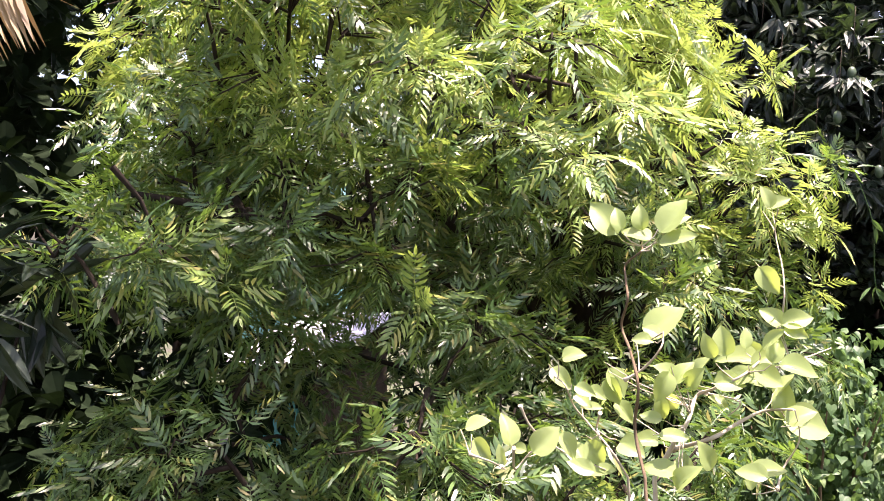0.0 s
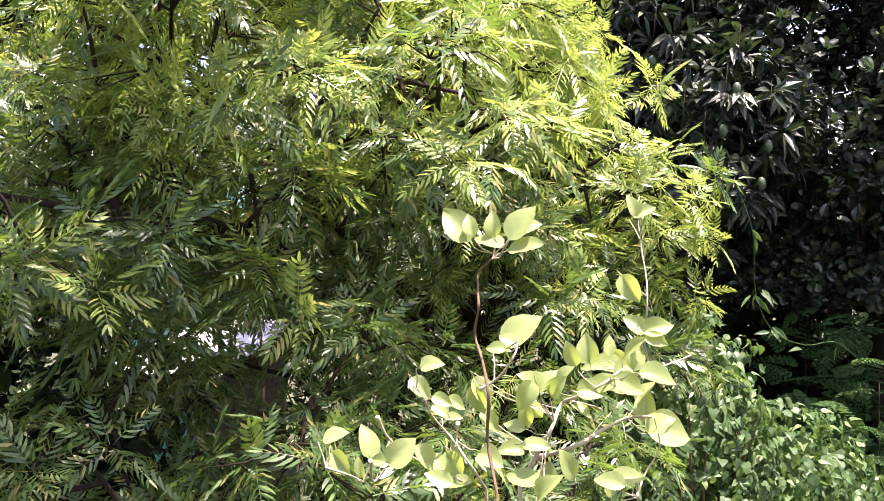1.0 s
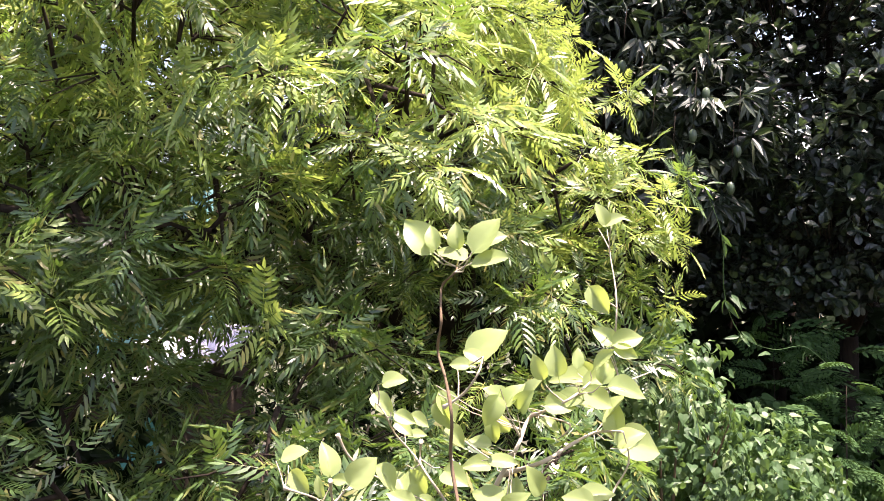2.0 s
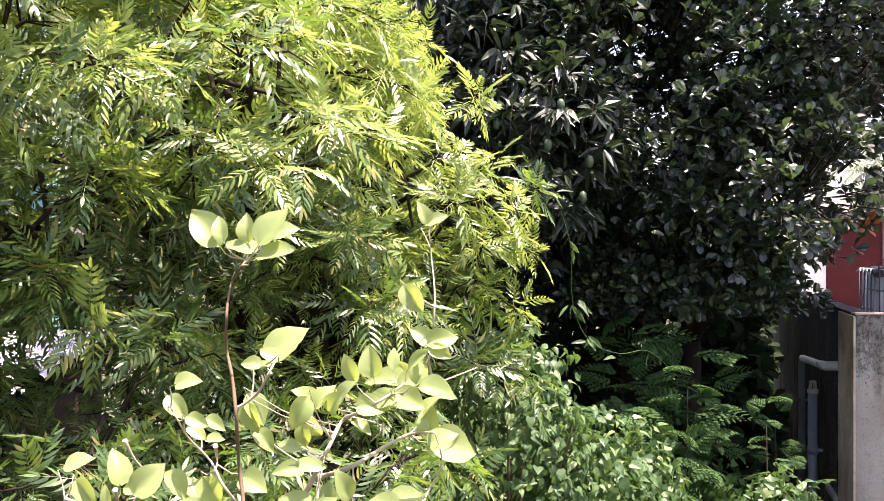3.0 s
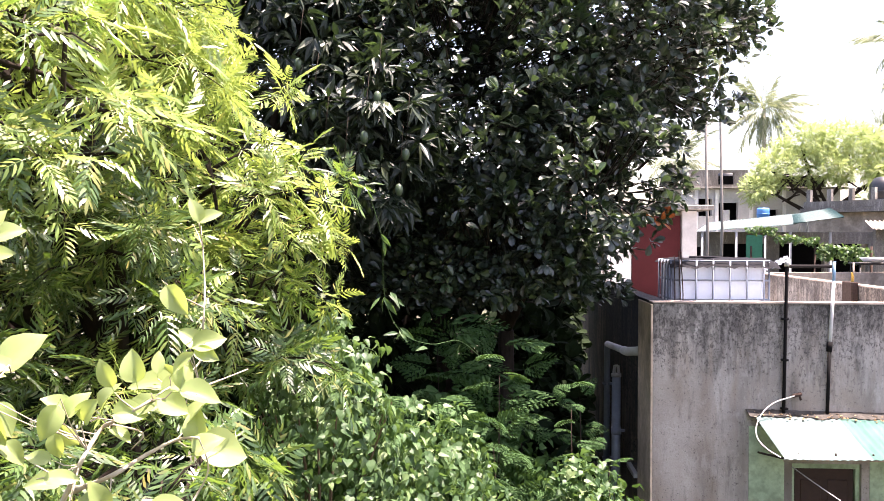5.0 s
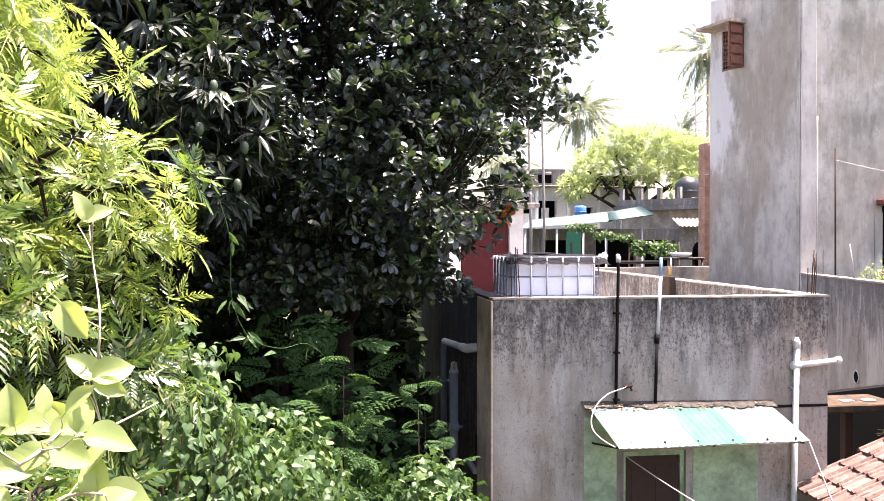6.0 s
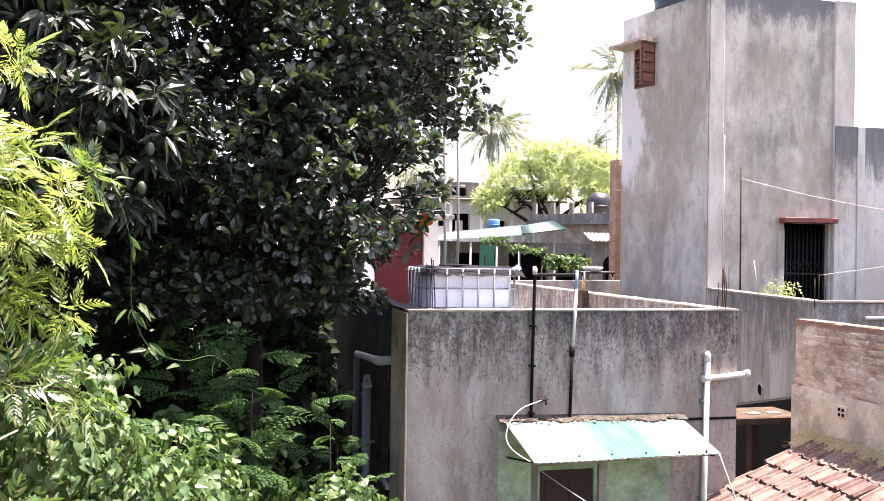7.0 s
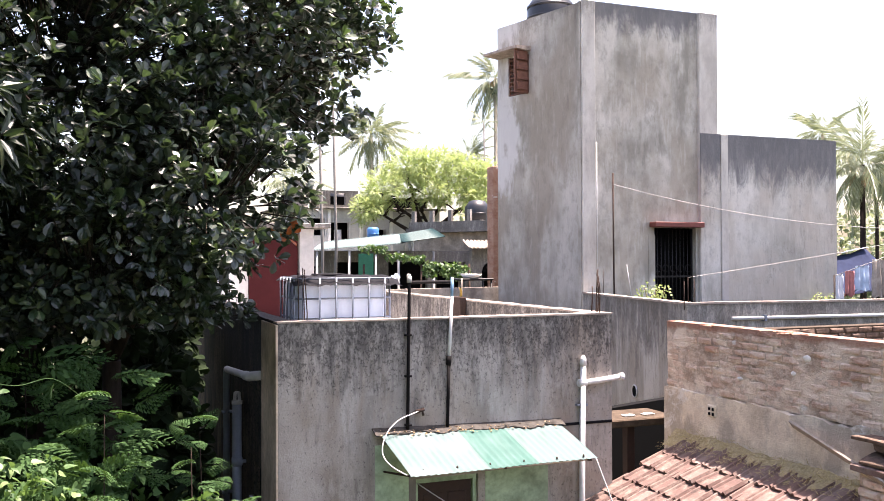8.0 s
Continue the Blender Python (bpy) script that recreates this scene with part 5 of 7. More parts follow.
NEEM_LUMPS = [((-3.05, 4.4, 5.2), (1.4, 1.5, 1.45)), ((-1.5, 4.95, 4.6), (0.32, 0.35, 0.24)), ((-2.85, 1.95, 4.4), (0.3, 0.28, 0.1)),
              ((-2.45, 2.9, 3.85), (0.75, 0.7, 0.32)), ((-3.5, 5.2, 6.6), (1.1, 1.1, 0.9)), ((-1.6, 4.7, 4.1), (0.32, 0.35, 0.3)),
              ((-2.1, 3.2, 5.0), (0.55, 0.5, 0.4)), ((-2.85, 2.9, 5.2), (0.45, 0.45, 0.35)), ((-2.6, 4.7, 5.6), (0.4, 0.45, 0.35)), ((-1.8, 4.3, 3.7), (0.4, 0.4, 0.3)),
              ((-3.0, 2.7, 3.55), (0.45, 0.4, 0.25)), ((-3.15, 2.75, 4.5), (0.4, 0.4, 0.4)), ((-3.5, 3.2, 5.2), (0.4, 0.4, 0.6)), ((-2.5, 2.75, 4.5), (0.4, 0.3, 0.3)),
              ((-1.45, 4.85, 4.3), (0.3, 0.34, 0.28)), ((-1.5, 4.7, 3.85), (0.34, 0.34, 0.3)), ((-1.75, 4.3, 4.4), (0.4, 0.4, 0.4)), ((-1.8, 4.9, 5.0), (0.28, 0.3, 0.22)),
              ((-2.1, 2.75, 3.62), (0.5, 0.35, 0.3)), ((-1.5, 3.2, 3.5), (0.5, 0.4, 0.35)), ((-2.75, 2.35, 3.6), (0.45, 0.35, 0.3)), ((-1.6, 3.9, 3.55), (0.4, 0.4, 0.35)),
              # first lump below is an unseen bough, added to shade the lower foliage
              ((-2.2, 2.2, 5.85), (0.55, 0.4, 0.2)), ((-2.8, 2.5, 4.02), (0.35, 0.25, 0.12))]
limbs(neem, (-2.3, 5.4, 0), (-2.3, 5.1, 3.6), [(-1.6, 4.8, 5.0), (-1.9, 3.2, 5.0), (-3.1, 2.3, 4.6), (-4.6, 4.6, 5.6), (-3.3, 6.0, 5.8),
                                               (-2.7, 4.2, 7.2), (-1.5, 4.7, 4.1), (-2.3, 3.2, 6.4), (-3.6, 3.0, 5.6)], 0.12, 0.013, M_BARK, r)
# flattened sprays of foliage, one above the other, with gaps between
cen, cout = shell_points(r, NEEM_LUMPS, 2600, 0.82)
GAP = (np.array([-1.86, 2.1, 4.13]), np.array([-6.95, 9.0, 3.1]))  # an opening through the foliage to the house behind


def off_gap(q):
    d = GAP[1] - GAP[0]
    u = np.clip((q - GAP[0]) @ d / (d @ d), 0, 1)
    return np.linalg.norm(q - GAP[0] - u * d)


kept = []
for i in np.argsort(r.random(len(cen))):
    low_edge = cen[i][2] < 4.1 and cen[i][0] < -3.21 - 1.3 * (cen[i][1] - 2.1)
    if cen[i][2] > 3.15 and not low_edge and off_gap(cen[i]) > 0.24 and all(np.linalg.norm((cen[i] - cen[q]) * (1, 1, 1.5)) > (0.36 if cen[i][2] > 4.2 else 0.48) for q in kept):
        kept.append(i)
cen, cout = cen[kept], cout[kept]
p, out, spray = [], [], []
for q, (c0, o0) in enumerate(zip(cen, cout)):
    rad = 0.26 + 0.14 * r.random()
    flat = unit(np.array([o0[0], o0[1], 0.0]) + 1e-6)
    for _ in range(int(9 + 60 * rad * rad)):
        d = unit(r.normal(size=3) + 0.35 * o0)
        d[2] = abs(d[2]) * 0.55 - 0.12
        t = c0 + d * rad * (0.25 + 0.95 * r.random()) * (1, 1, 0.8)
        t[2] -= 0.35 * rad * max(0.0, float(np.dot(d, flat)))
        if off_gap(t) < 0.11:
            continue
        p.append(t)
        out.append(unit(d * (1, 1, 0.8) + 0.35 * o0 + np.array([0, 0, 0.15])))
        spray.append(q)
p, out, spray = np.array(p), np.array(out), np.array(spray)
b = B()
for q, (c0, o0) in enumerate(zip(cen, cout)):
    c0, o0 = Vector(c0), Vector(o0)
    s = c0 - (o0 + Vector((r.normal() * 0.3, r.normal() * 0.3, 0.15))).normalized() * (0.35 + 0.15 * r.random())
    tube(b, [s, s.lerp(c0, 0.5) + Vector((0, 0, 0.05)), c0], [0.012, 0.008, 0.005], 5, False)
    for t in p[spray == q][::3]:
        t = Vector(t)
        tube(b, [c0 - o0 * 0.1, c0.lerp(t, 0.6) + Vector((0, 0, 0.02)), t], [0.005, 0.004, 0.002], 4, False)
tagged(part("fine_branching", b, M_BARK, neem), kind="stuff")
# at every shoot tip a whorl of arching feathered leaves
k = 7
pick = r.random(len(p)) < 0.5
p, out, spray = p[pick], out[pick], spray[pick]
P = np.repeat(p, k, 0)
n_ = len(P)
axis = unit(out * (1, 1, 0.7) + 0.35 * r.normal(size=out.shape) + np.array([0, 0, 0.45]))
side_a = unit(np.cross(axis, np.array([0.31, 0.2, 0.93])))
side_b = np.cross(axis, side_a)
axis, side_a, side_b = (np.repeat(q, k, 0) for q in (axis, side_a, side_b))
turn_a = np.tile(np.arange(k) * 2.399, len(p)) + np.repeat(r.random(len(p)) * 6.28, k) + 0.25 * r.normal(size=n_)
lift = np.tile(np.linspace(-0.1, 0.9, k), len(p)) + 0.18 * r.normal(size=n_)
way = unit((side_a * np.cos(turn_a)[:, None] + side_b * np.sin(turn_a)[:, None]) + axis * lift[:, None])
up = unit(axis * 0.7 + np.array([0, 0, 0.8]) + 0.3 * r.normal(size=(n_, 3)))
size = (0.6 + 0.35 * r.random(n_)) * np.tile(np.linspace(1.05, 0.75, k), len(p))
# lighter leaves thicken towards top and right, standing in for sun on the crown
leafy = 0.22 * (p[:, 2] > 4.1) + 0.04 + 0.42 * np.clip((p[:, 0] + 2.2) / 0.9, 0, 1) * (p[:, 1] > 3.0) + 0.3 * np.clip((p[:, 2] - 4.2) / 1.2, 0, 1)
lot = 0.55 * r.random(len(cen))[spray] + 0.45 * r.random(len(p))
young = np.repeat(lot < leafy, k)
for sel, m, lab in ((~young, L_NEEM, ""), (young, L_NEEM_SUNLIT, "yellow-green young foliage, also used where the crown is sunlit")):
    V, F = spread(NEEM, r.integers(0, 8, sel.sum()), turns(way[sel], up[sel]), P[sel] + way[sel] * 0.01, size[sel])
    leafage("crown", V, F, m, neem, lab)

# ---------------------------------------------------------------- jackfruit and mango behind


def rosettes(r, lumps, count, per, shapes, lift, spreadout, inner, low=2.6, droop=0.0, smin=0.75, clump=None):
    p, out = shell_points(r, lumps, count, inner)
    keep = p[:, 2] > low
    if clump:
        keep &= np.array([noise.noise(Vector(q) * clump) + 0.5 * noise.noise(Vector(q) * 2.3 * clump) > -0.14 for q in p])
    p, out = p[keep], out[keep]
    P, O = np.repeat(p, per, 0), np.repeat(out, per, 0)
    m = len(P)
    axis = unit(O * 0.6 + np.array([0, 0, lift]) + 0.35 * np.repeat(r.normal(size=(len(p), 3)), per, 0))
    way = unit(axis + spreadout * r.normal(size=(m, 3)) + np.array([0, 0, -droop]))
    up = unit(axis * 0.9 + np.array([0, 0, 0.6]) + 0.3 * r.normal(size=(m, 3)))
    V, F = spread(shapes, r.integers(0, len(shapes), m), turns(way, up), P + way * 0.03, smin + 0.5 * r.random(m))
    return p, out, V, F


r = np.random.default_rng(21)
jack = thing("jackfruit_tree", (0.0, 10.6, 0), "dense dark glossy-leaved jackfruit tree", "tree")
JACK_LUMPS = [((0.95, 10.5, 7.0), (1.8, 1.8, 1.9)), ((0.72, 9.3, 5.05), (1.0, 1.1, 0.85)), ((-0.6, 9.9, 6.1), (1.7, 1.8, 1.8)), ((-0.2, 9.4, 4.5), (1.2, 1.1, 0.75)),
              ((-0.4, 10.8, 8.6), (2.4, 2.0, 1.5)), ((-0.9, 9.6, 4.0), (1.0, 0.8, 0.7)), ((0.35, 10.2, 3.9), (0.85, 0.7, 0.6)), ((1.75, 10.3, 6.55), (0.75, 0.9, 0.8))]
limbs(jack, (-0.1, 10.4, 0), (-0.05, 10.5, 3.4), [(1.6, 10.4, 7.2), (0.8, 9.2, 5.2), (-0.9, 9.6, 6.2), (-0.3, 9.3, 4.7), (-0.5, 10.8, 9.0), (0.8, 11.5, 8.2)], 0.12, 0.02, M_BARK, r)
p, out, V, F = rosettes(r, JACK_LUMPS, 12500, 8, OBOVATE, 0.55, 0.75, 0.5, 3.75, smin=0.6, clump=1.5)
leafage("crown", V, F, L_JACK, jack)
_, _, V, F = rosettes(r, JACK_LUMPS, 800, 6, OBOVATE, 0.9, 0.6, 0.93, 4.0, smin=0.7, clump=1.5)
leafage("crown", V, F, L_JACK_NEW, jack, "fresh lighter green leaf rosettes")
b = B()
for q, w in zip(p[::4], out[::4]):
    q, w = Vector(q), Vector(w)
    tube(b, [q - w * 0.4 + Vector((0, 0, -0.1)), q], [0.009, 0.005], 4, False)
tagged(part("fine_branching", b, M_BARK, jack), kind="stuff")
dead = thing("withered_leaves", (0.95, 9.0, 4.4), "orange withered leaves caught on the jackfruit branch", "leaves")
m = 9
V, F = spread(OBOVATE, r.integers(0, 3, m), turns(unit(r.normal(size=(m, 3)) + [0, -0.3, -0.4]), unit(r.normal(size=(m, 3)))), np.array([1.42, 9.0, 4.66]) + r.normal(size=(m, 3)) * (0.06, 0.05, 0.09), np.ones(m) * 0.85)
leafage("leaves", V, F, leaf("withered_leaf", (0.30, 0.07, 0.02), (0.4, 0.13, 0.035), (0.4, 0.14, 0.04), 0.6), dead)

r = np.random.default_rng(31)
mango = thing("mango_tree", (-2.6, 9.6, 0), "dark mango tree with hanging green fruit", "tree")
MANGO_LUMPS = [((-2.3, 9.2, 5.8), (1.4, 1.4, 1.9)), ((-1.35, 8.3, 5.3), (0.65, 0.7, 0.8)), ((-2.2, 9.8, 8.0), (1.9, 1.7, 1.6)), ((-4.8, 9.8, 6.6), (2.0, 1.6, 2.0))]
limbs(mango, (-2.5, 9.7, 0), (-2.4, 9.6, 3.2), [(-1.4, 8.4, 5.4), (-2.3, 9.0, 6.2), (-2.2, 9.8, 8.4), (-4.6, 9.8, 6.8), (-1.8, 10.2, 7.2)], 0.2, 0.02, M_BARK, r)
p, out, V, F = rosettes(r, MANGO_LUMPS, 3000, 8, LANCE, 0.1, 0.8, 0.55, 2.9, 0.55)
leafage("crown", V, F, L_MANGO, mango)
for x, y, z in ((-1.62, 7.62, 5.15), (-1.45, 7.6, 5.0), (-1.28, 7.6, 5.28), (-1.0, 7.7, 4.85), (-1.18, 7.66, 5.62), (-1.75, 7.8, 5.5), (-0.95, 7.75, 5.15), (-1.9, 7.9, 5.95)):
    f = thing("mango", (x, y, z), "unripe green mango hanging on a thin stalk", "fruit", "hanging mangoes")
    b = B()
    bmesh.ops.create_uvsphere(b, u_segments=12, v_segments=8, radius=0.04)
    for v in b.verts:
        v.co = Vector((v.co.x * (0.85 + 1.5 * v.co.z), v.co.y * 0.8, v.co.z * 1.35)) + Vector((x, y, z))
    part("fruit", b, M_FRUIT, f, smooth=True)
    b = B()
    tube(b, [(x, y, z + 0.06), (x + 0.02, y + 0.03, z + 0.35), (x + 0.02, y + 0.15, z + 0.55)], 0.003, 4)
    part("stalk", b, M_BARK, f)

# deep woods that close the garden behind
r = np.random.default_rng(41)
WOOD_LUMPS = [((-9.0, 15.5, 4.2), (4.0, 2.0, 4.2)), ((-4.0, 15.5, 4.0), (3.2, 1.8, 4.2)), ((-0.9, 15.6, 3.6), (2.0, 1.6, 3.8)), ((-13.0, 11.0, 4.5), (2.0, 4.0, 4.6)),
              ((-0.6, 12.8, 1.6), (1.5, 1.0, 1.8)), ((-3.2, 12.5, 1.8), (1.6, 1.2, 2.0)), ((-6.2, 5.0, 1.2), (1.0, 1.0, 1.3)), ((-9.0, 2.6, 3.6), (1.6, 1.8, 3.6)),
              ((-0.4, 11.9, 3.0), (1.2, 0.6, 1.3)), ((-2.6, 11.8, 3.4), (1.6, 0.6, 1.6)), ((-4.2, 6.4, 1.2), (1.8, 0.8, 1.7)), ((-2.2, 7.0, 1.2), (1.5, 0.8, 1.7)), ((-6.5, 6.0, 1.3), (1.5, 1.0, 2.0)),
              ((-6.6, 3.6, 3.4), (1.2, 1.2, 3.4)), ((-7.5, 4.6, 7.0), (1.8, 1.6, 2.0)), ((-6.2, 5.6, 3.4), (1.2, 1.0, 2.2)),
              # last two lumps: unseen canopy overhead, added to shade the left edge
              ((0.45, 10.9, 1.6), (0.5, 1.0, 1.7)), ((0.6, 12.6, 2.2), (0.45, 1.2, 2.2)), ((0.5, 14.5, 3.0), (0.6, 1.5, 2.8)), ((-5.3, 1.9, 2.6), (0.8, 0.8, 2.2)), ((-5.4, 3.3, 1.9), (1.2, 1.0, 1.9)), ((-6.4, 1.2, 2.0), (1.2, 1.2, 2.2)), ((-7.4, 3.0, 3.2), (1.2, 1.2, 2.2)), ((-6.4, 3.3, 9.4), (2.0, 2.4, 0.9)), ((-8.5, 1.5, 8.5), (2.2, 2.4, 1.2))]
woods = thing("deep_woods", (-6.0, 15.0, 0), "dense trees and undergrowth behind the garden, coloured for deep shade", "trees", kind="stuff")
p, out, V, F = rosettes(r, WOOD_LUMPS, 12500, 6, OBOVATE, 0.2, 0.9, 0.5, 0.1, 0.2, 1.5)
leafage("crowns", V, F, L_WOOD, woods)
b = B()
for x, y in ((-9.5, 15.3), (-6.5, 15.8), (-3.4, 15.4), (-1.2, 15.7), (-12.8, 11.5), (-0.6, 13.0), (0.2, 12.2), (-1.6, 12.6), (-0.9, 11.7), (0.6, 13.4)):
    tube(b, [(x, y, -0.1), (x + 0.1, y, 2.5), (x + 0.3 * r.normal(), y, 6.0)], [0.13, 0.1, 0.05], 7)
part("trunks", b, M_BARK, woods)

# ---------------------------------------------------------------- vine-covered mound and shrubs
r = np.random.default_rng(51)
mound = thing("vine_mound", (-0.4, 5.8, 0), "bushy mound smothered in heart-leaved creeper", "creeper")
VINE_LUMPS = [((-1.2, 5.35, 3.0), (0.5, 0.55, 1.0)), ((-1.3, 5.7, 2.2), (0.9, 0.8, 1.3)), ((-0.68, 5.85, 2.15), (0.7, 0.75, 1.2)), ((-0.05, 5.9, 1.65), (0.75, 0.75, 1.1)),
              ((-1.9, 4.9, 1.6), (1.0, 0.8, 1.4)), ((0.3, 5.3, 0.75), (0.75, 0.8, 0.85))]


def draped(r, lumps, count, shapes, smin, smax, inner=0.82, hang=0.75):
    p, out = shell_points(r, lumps, count, inner)
    keep = (p[:, 2] > 0.05)
    p, out = p[keep], out[keep]
    m = len(p)
    way = unit(np.array([0, 0, -hang]) + out * 0.35 + 0.45 * r.normal(size=(m, 3)))
    up = unit(out + np.array([0, 0, 0.45]) + 0.35 * r.normal(size=(m, 3)))
    return spread(shapes, r.integers(0, len(shapes), m), turns(way, up), p, smin + (smax - smin) * r.random(m))


V, F = draped(r, VINE_LUMPS, 30000, HEART, 0.4, 0.85, 0.7)
leafage("foliage", V, F, L_VINE, mound)
b = B()
for c0, rad in VINE_LUMPS:
    for k in range(10):
        a = r.random() * 6.28
        q = Vector(c0) + Vector((math.cos(a) * rad[0], math.sin(a) * rad[1], 0.1)) * 0.8
        tube(b, [(c0[0], c0[1], 0), Vector(c0).lerp(q, 0.6), q + Vector((0, 0, rad[2] * 0.4))], [0.015, 0.01, 0.005], 4, False)
part("stem_tangle", b, M_TWIG, mound)


def feather(r, length):
    """A twice-feathered leaf: small feathers along a drooping stalk."""
    V, F, base = [], [], 0
    for k in range(9):
        u = 0.2 + 0.8 * k / 8
        for s in (-1, 1):
            ll = length * (0.46 * (1 - u) ** 0.7 + 0.05)
            sv, sf = frond(r, max(ll, 0.03), 6, max(ll, 0.05) * 0.26, max(ll, 0.05) * 0.13, 0.5, 60, 0.08, 0.0015, 0.4, twist=0.25)
            a = radians(62 - 25 * u) * s
            ca, sa = math.cos(-a), math.sin(-a)
            R = np.array([[ca, -sa, 0], [sa, ca, 0], [0, 0, 1]])
            V.append(sv @ R.T + np.array([0, u * length, -0.6 * length * u ** 1.8]))
            F += [tuple(i + base for i in q) for q in sf]
            base += len(sv)
    return np.concatenate(V), F


FEATHER = [feather(np.random.default_rng(60 + k), 0.5) for k in range(4)]


def feather_shrub(foot, height, tiers, label, r, size=1.0):
    t = thing("feathery_shrub", foot, label, "shrub", "shrubs under the trees")
    b = B()
    f = Vector(foot)
    top = f + Vector((0.1 * r.normal(), 0.1 * r.normal(), height))
    tube(b, [f, f.lerp(top, 0.5) + Vector((0.04, 0, 0)), f.lerp(top, 0.86)], [0.013, 0.009, 0.003], 6)
    part("stem", b, M_BARK, t)
    at, way = [], []
    for k in range(tiers):
        u = 0.48 + 0.44 * k / max(tiers - 1, 1)
        a = 2.4 * k + r.random()
        q = f.lerp(top, u)
        at.append(tuple(q))
        way.append((math.cos(a), math.sin(a), 0.15 + 0.3 * r.random() + 0.3 * (k / tiers)))
    at, way = np.array(at), np.array(way)
    m = len(at)
    V, F = spread(FEATHER, r.integers(0, 4, m), turns(way, np.array([[0, 0, 1.0]] * m) + 0.5 * r.normal(size=(m, 3))), at, size * (0.5 + 0.45 * r.random(m)))
    leafage("foliage", V, F, L_FERN, t)


for foot, h, tiers, s in (((-0.75, 8.7, 0), 3.95, 20, 1.2), ((-0.25, 8.3, 0), 3.75, 22, 1.1), ((0.4, 7.8, 0), 3.5, 16, 0.6), ((0.58, 8.5, 0), 3.45, 16, 0.6), ((-0.9, 7.9, 0), 3.3, 24, 1.0), ((-0.1, 7.7, 0), 3.15, 24, 0.85), ((-0.45, 8.9, 0), 3.7, 22, 1.1), ((0.15, 8.6, 0), 3.45, 22, 0.8),
                          ((-1.2, 8.2, 0), 3.4, 16, 1.1), ((-0.5, 7.6, 0), 2.9, 18, 0.9), ((0.05, 7.2, 0), 2.6, 14, 0.75), ((0.66, 7.35, 0), 3.05, 10, 0.42)):
    feather_shrub(foot, h, tiers, "light green feathery-leaved shrub under the dark trees", r, s)
under = thing("undergrowth", (-0.2, 8.0, 0), "creeper-grown undergrowth below the trees", "undergrowth", kind="stuff")
V, F = draped(r, [((-0.6, 8.6, 1.6), (1.2, 0.7, 1.5)), ((0.5, 8.4, 1.2), (0.9, 0.8, 1.3)), ((-1.9, 8.0, 1.5), (1.0, 0.8, 1.6))], 5000, HEART, 0.7, 1.4, 0.6)
leafage("foliage", V, F, L_FERN, under)
bush = thing("garden_bush", (0.5, 7.25, 0), "pale green small-leaved bush by the wall", "bush")
V, F = draped(r, [((0.5, 7.3, 2.1), (0.4, 0.4, 0.65)), ((0.4, 6.9, 1.5), (0.5, 0.5, 0.9))], 2800, HEART, 0.5, 1.0, 0.55, 0.3)
leafage("foliage", V, F, L_VINE, bush)
b = B()
for k in range(9):
    a = k * 0.7
    tube(b, [(0.5, 7.25, 0), (0.5 + 0.2 * math.cos(a), 7.25 + 0.2 * math.sin(a), 1.4), (0.5 + 0.35 * math.cos(a), 7.25 + 0.35 * math.sin(a), 2.0 + 0.2 * r.random())], [0.02, 0.012, 0.004], 5)
part("stem_tangle", b, M_TWIG, bush)

shoot = thing("creeper_shoot", (-0.85, 5.6, 4.6), "long creeper shoot with a few light leaves hanging from the neem", "creeper")
b = B()
line = [(-0.95, 5.3, 4.75), (-0.86, 5.35, 4.45), (-0.86, 5.5, 4.1), (-0.78, 5.7, 3.86), (-0.62, 6.1, 3.74), (-0.45, 6.5, 3.72), (-0.30, 6.9, 3.55)]
tube(b, smooth_line(line), 0.0022, 5)
part("stem", b, L_VINE, shoot)
at = np.array([np.array(line[i]) + r.normal(size=3) * 0.02 for i in (0, 0, 0, 1, 1, 1, 2, 2, 2, 2, 2, 3, 3, 3, 3, 4, 5)])
m = len(at)
V, F = spread(LANCE, r.integers(0, 3, m), turns(unit(r.normal(size=(m, 3)) + [0, 0, -0.9]), unit(r.normal(size=(m, 3)) * 0.4 + [0, -0.6, 0.8])), at, 0.45 + 0.25 * r.random(m))
leafage("leaves", V, F, L_VINE, shoot)

# ---------------------------------------------------------------- sapling before the camera
r = np.random.default_rng(71)
sap = thing("broad_leaved_sapling", (-0.75, 1.35, 0), "slender sapling with pale sunlit rounded leaves", "sapling")
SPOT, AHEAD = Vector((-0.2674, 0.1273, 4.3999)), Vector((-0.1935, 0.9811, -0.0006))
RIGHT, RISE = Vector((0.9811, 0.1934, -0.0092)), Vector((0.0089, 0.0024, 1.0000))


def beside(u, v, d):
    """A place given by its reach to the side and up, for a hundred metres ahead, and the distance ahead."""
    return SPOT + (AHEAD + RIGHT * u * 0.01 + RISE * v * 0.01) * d


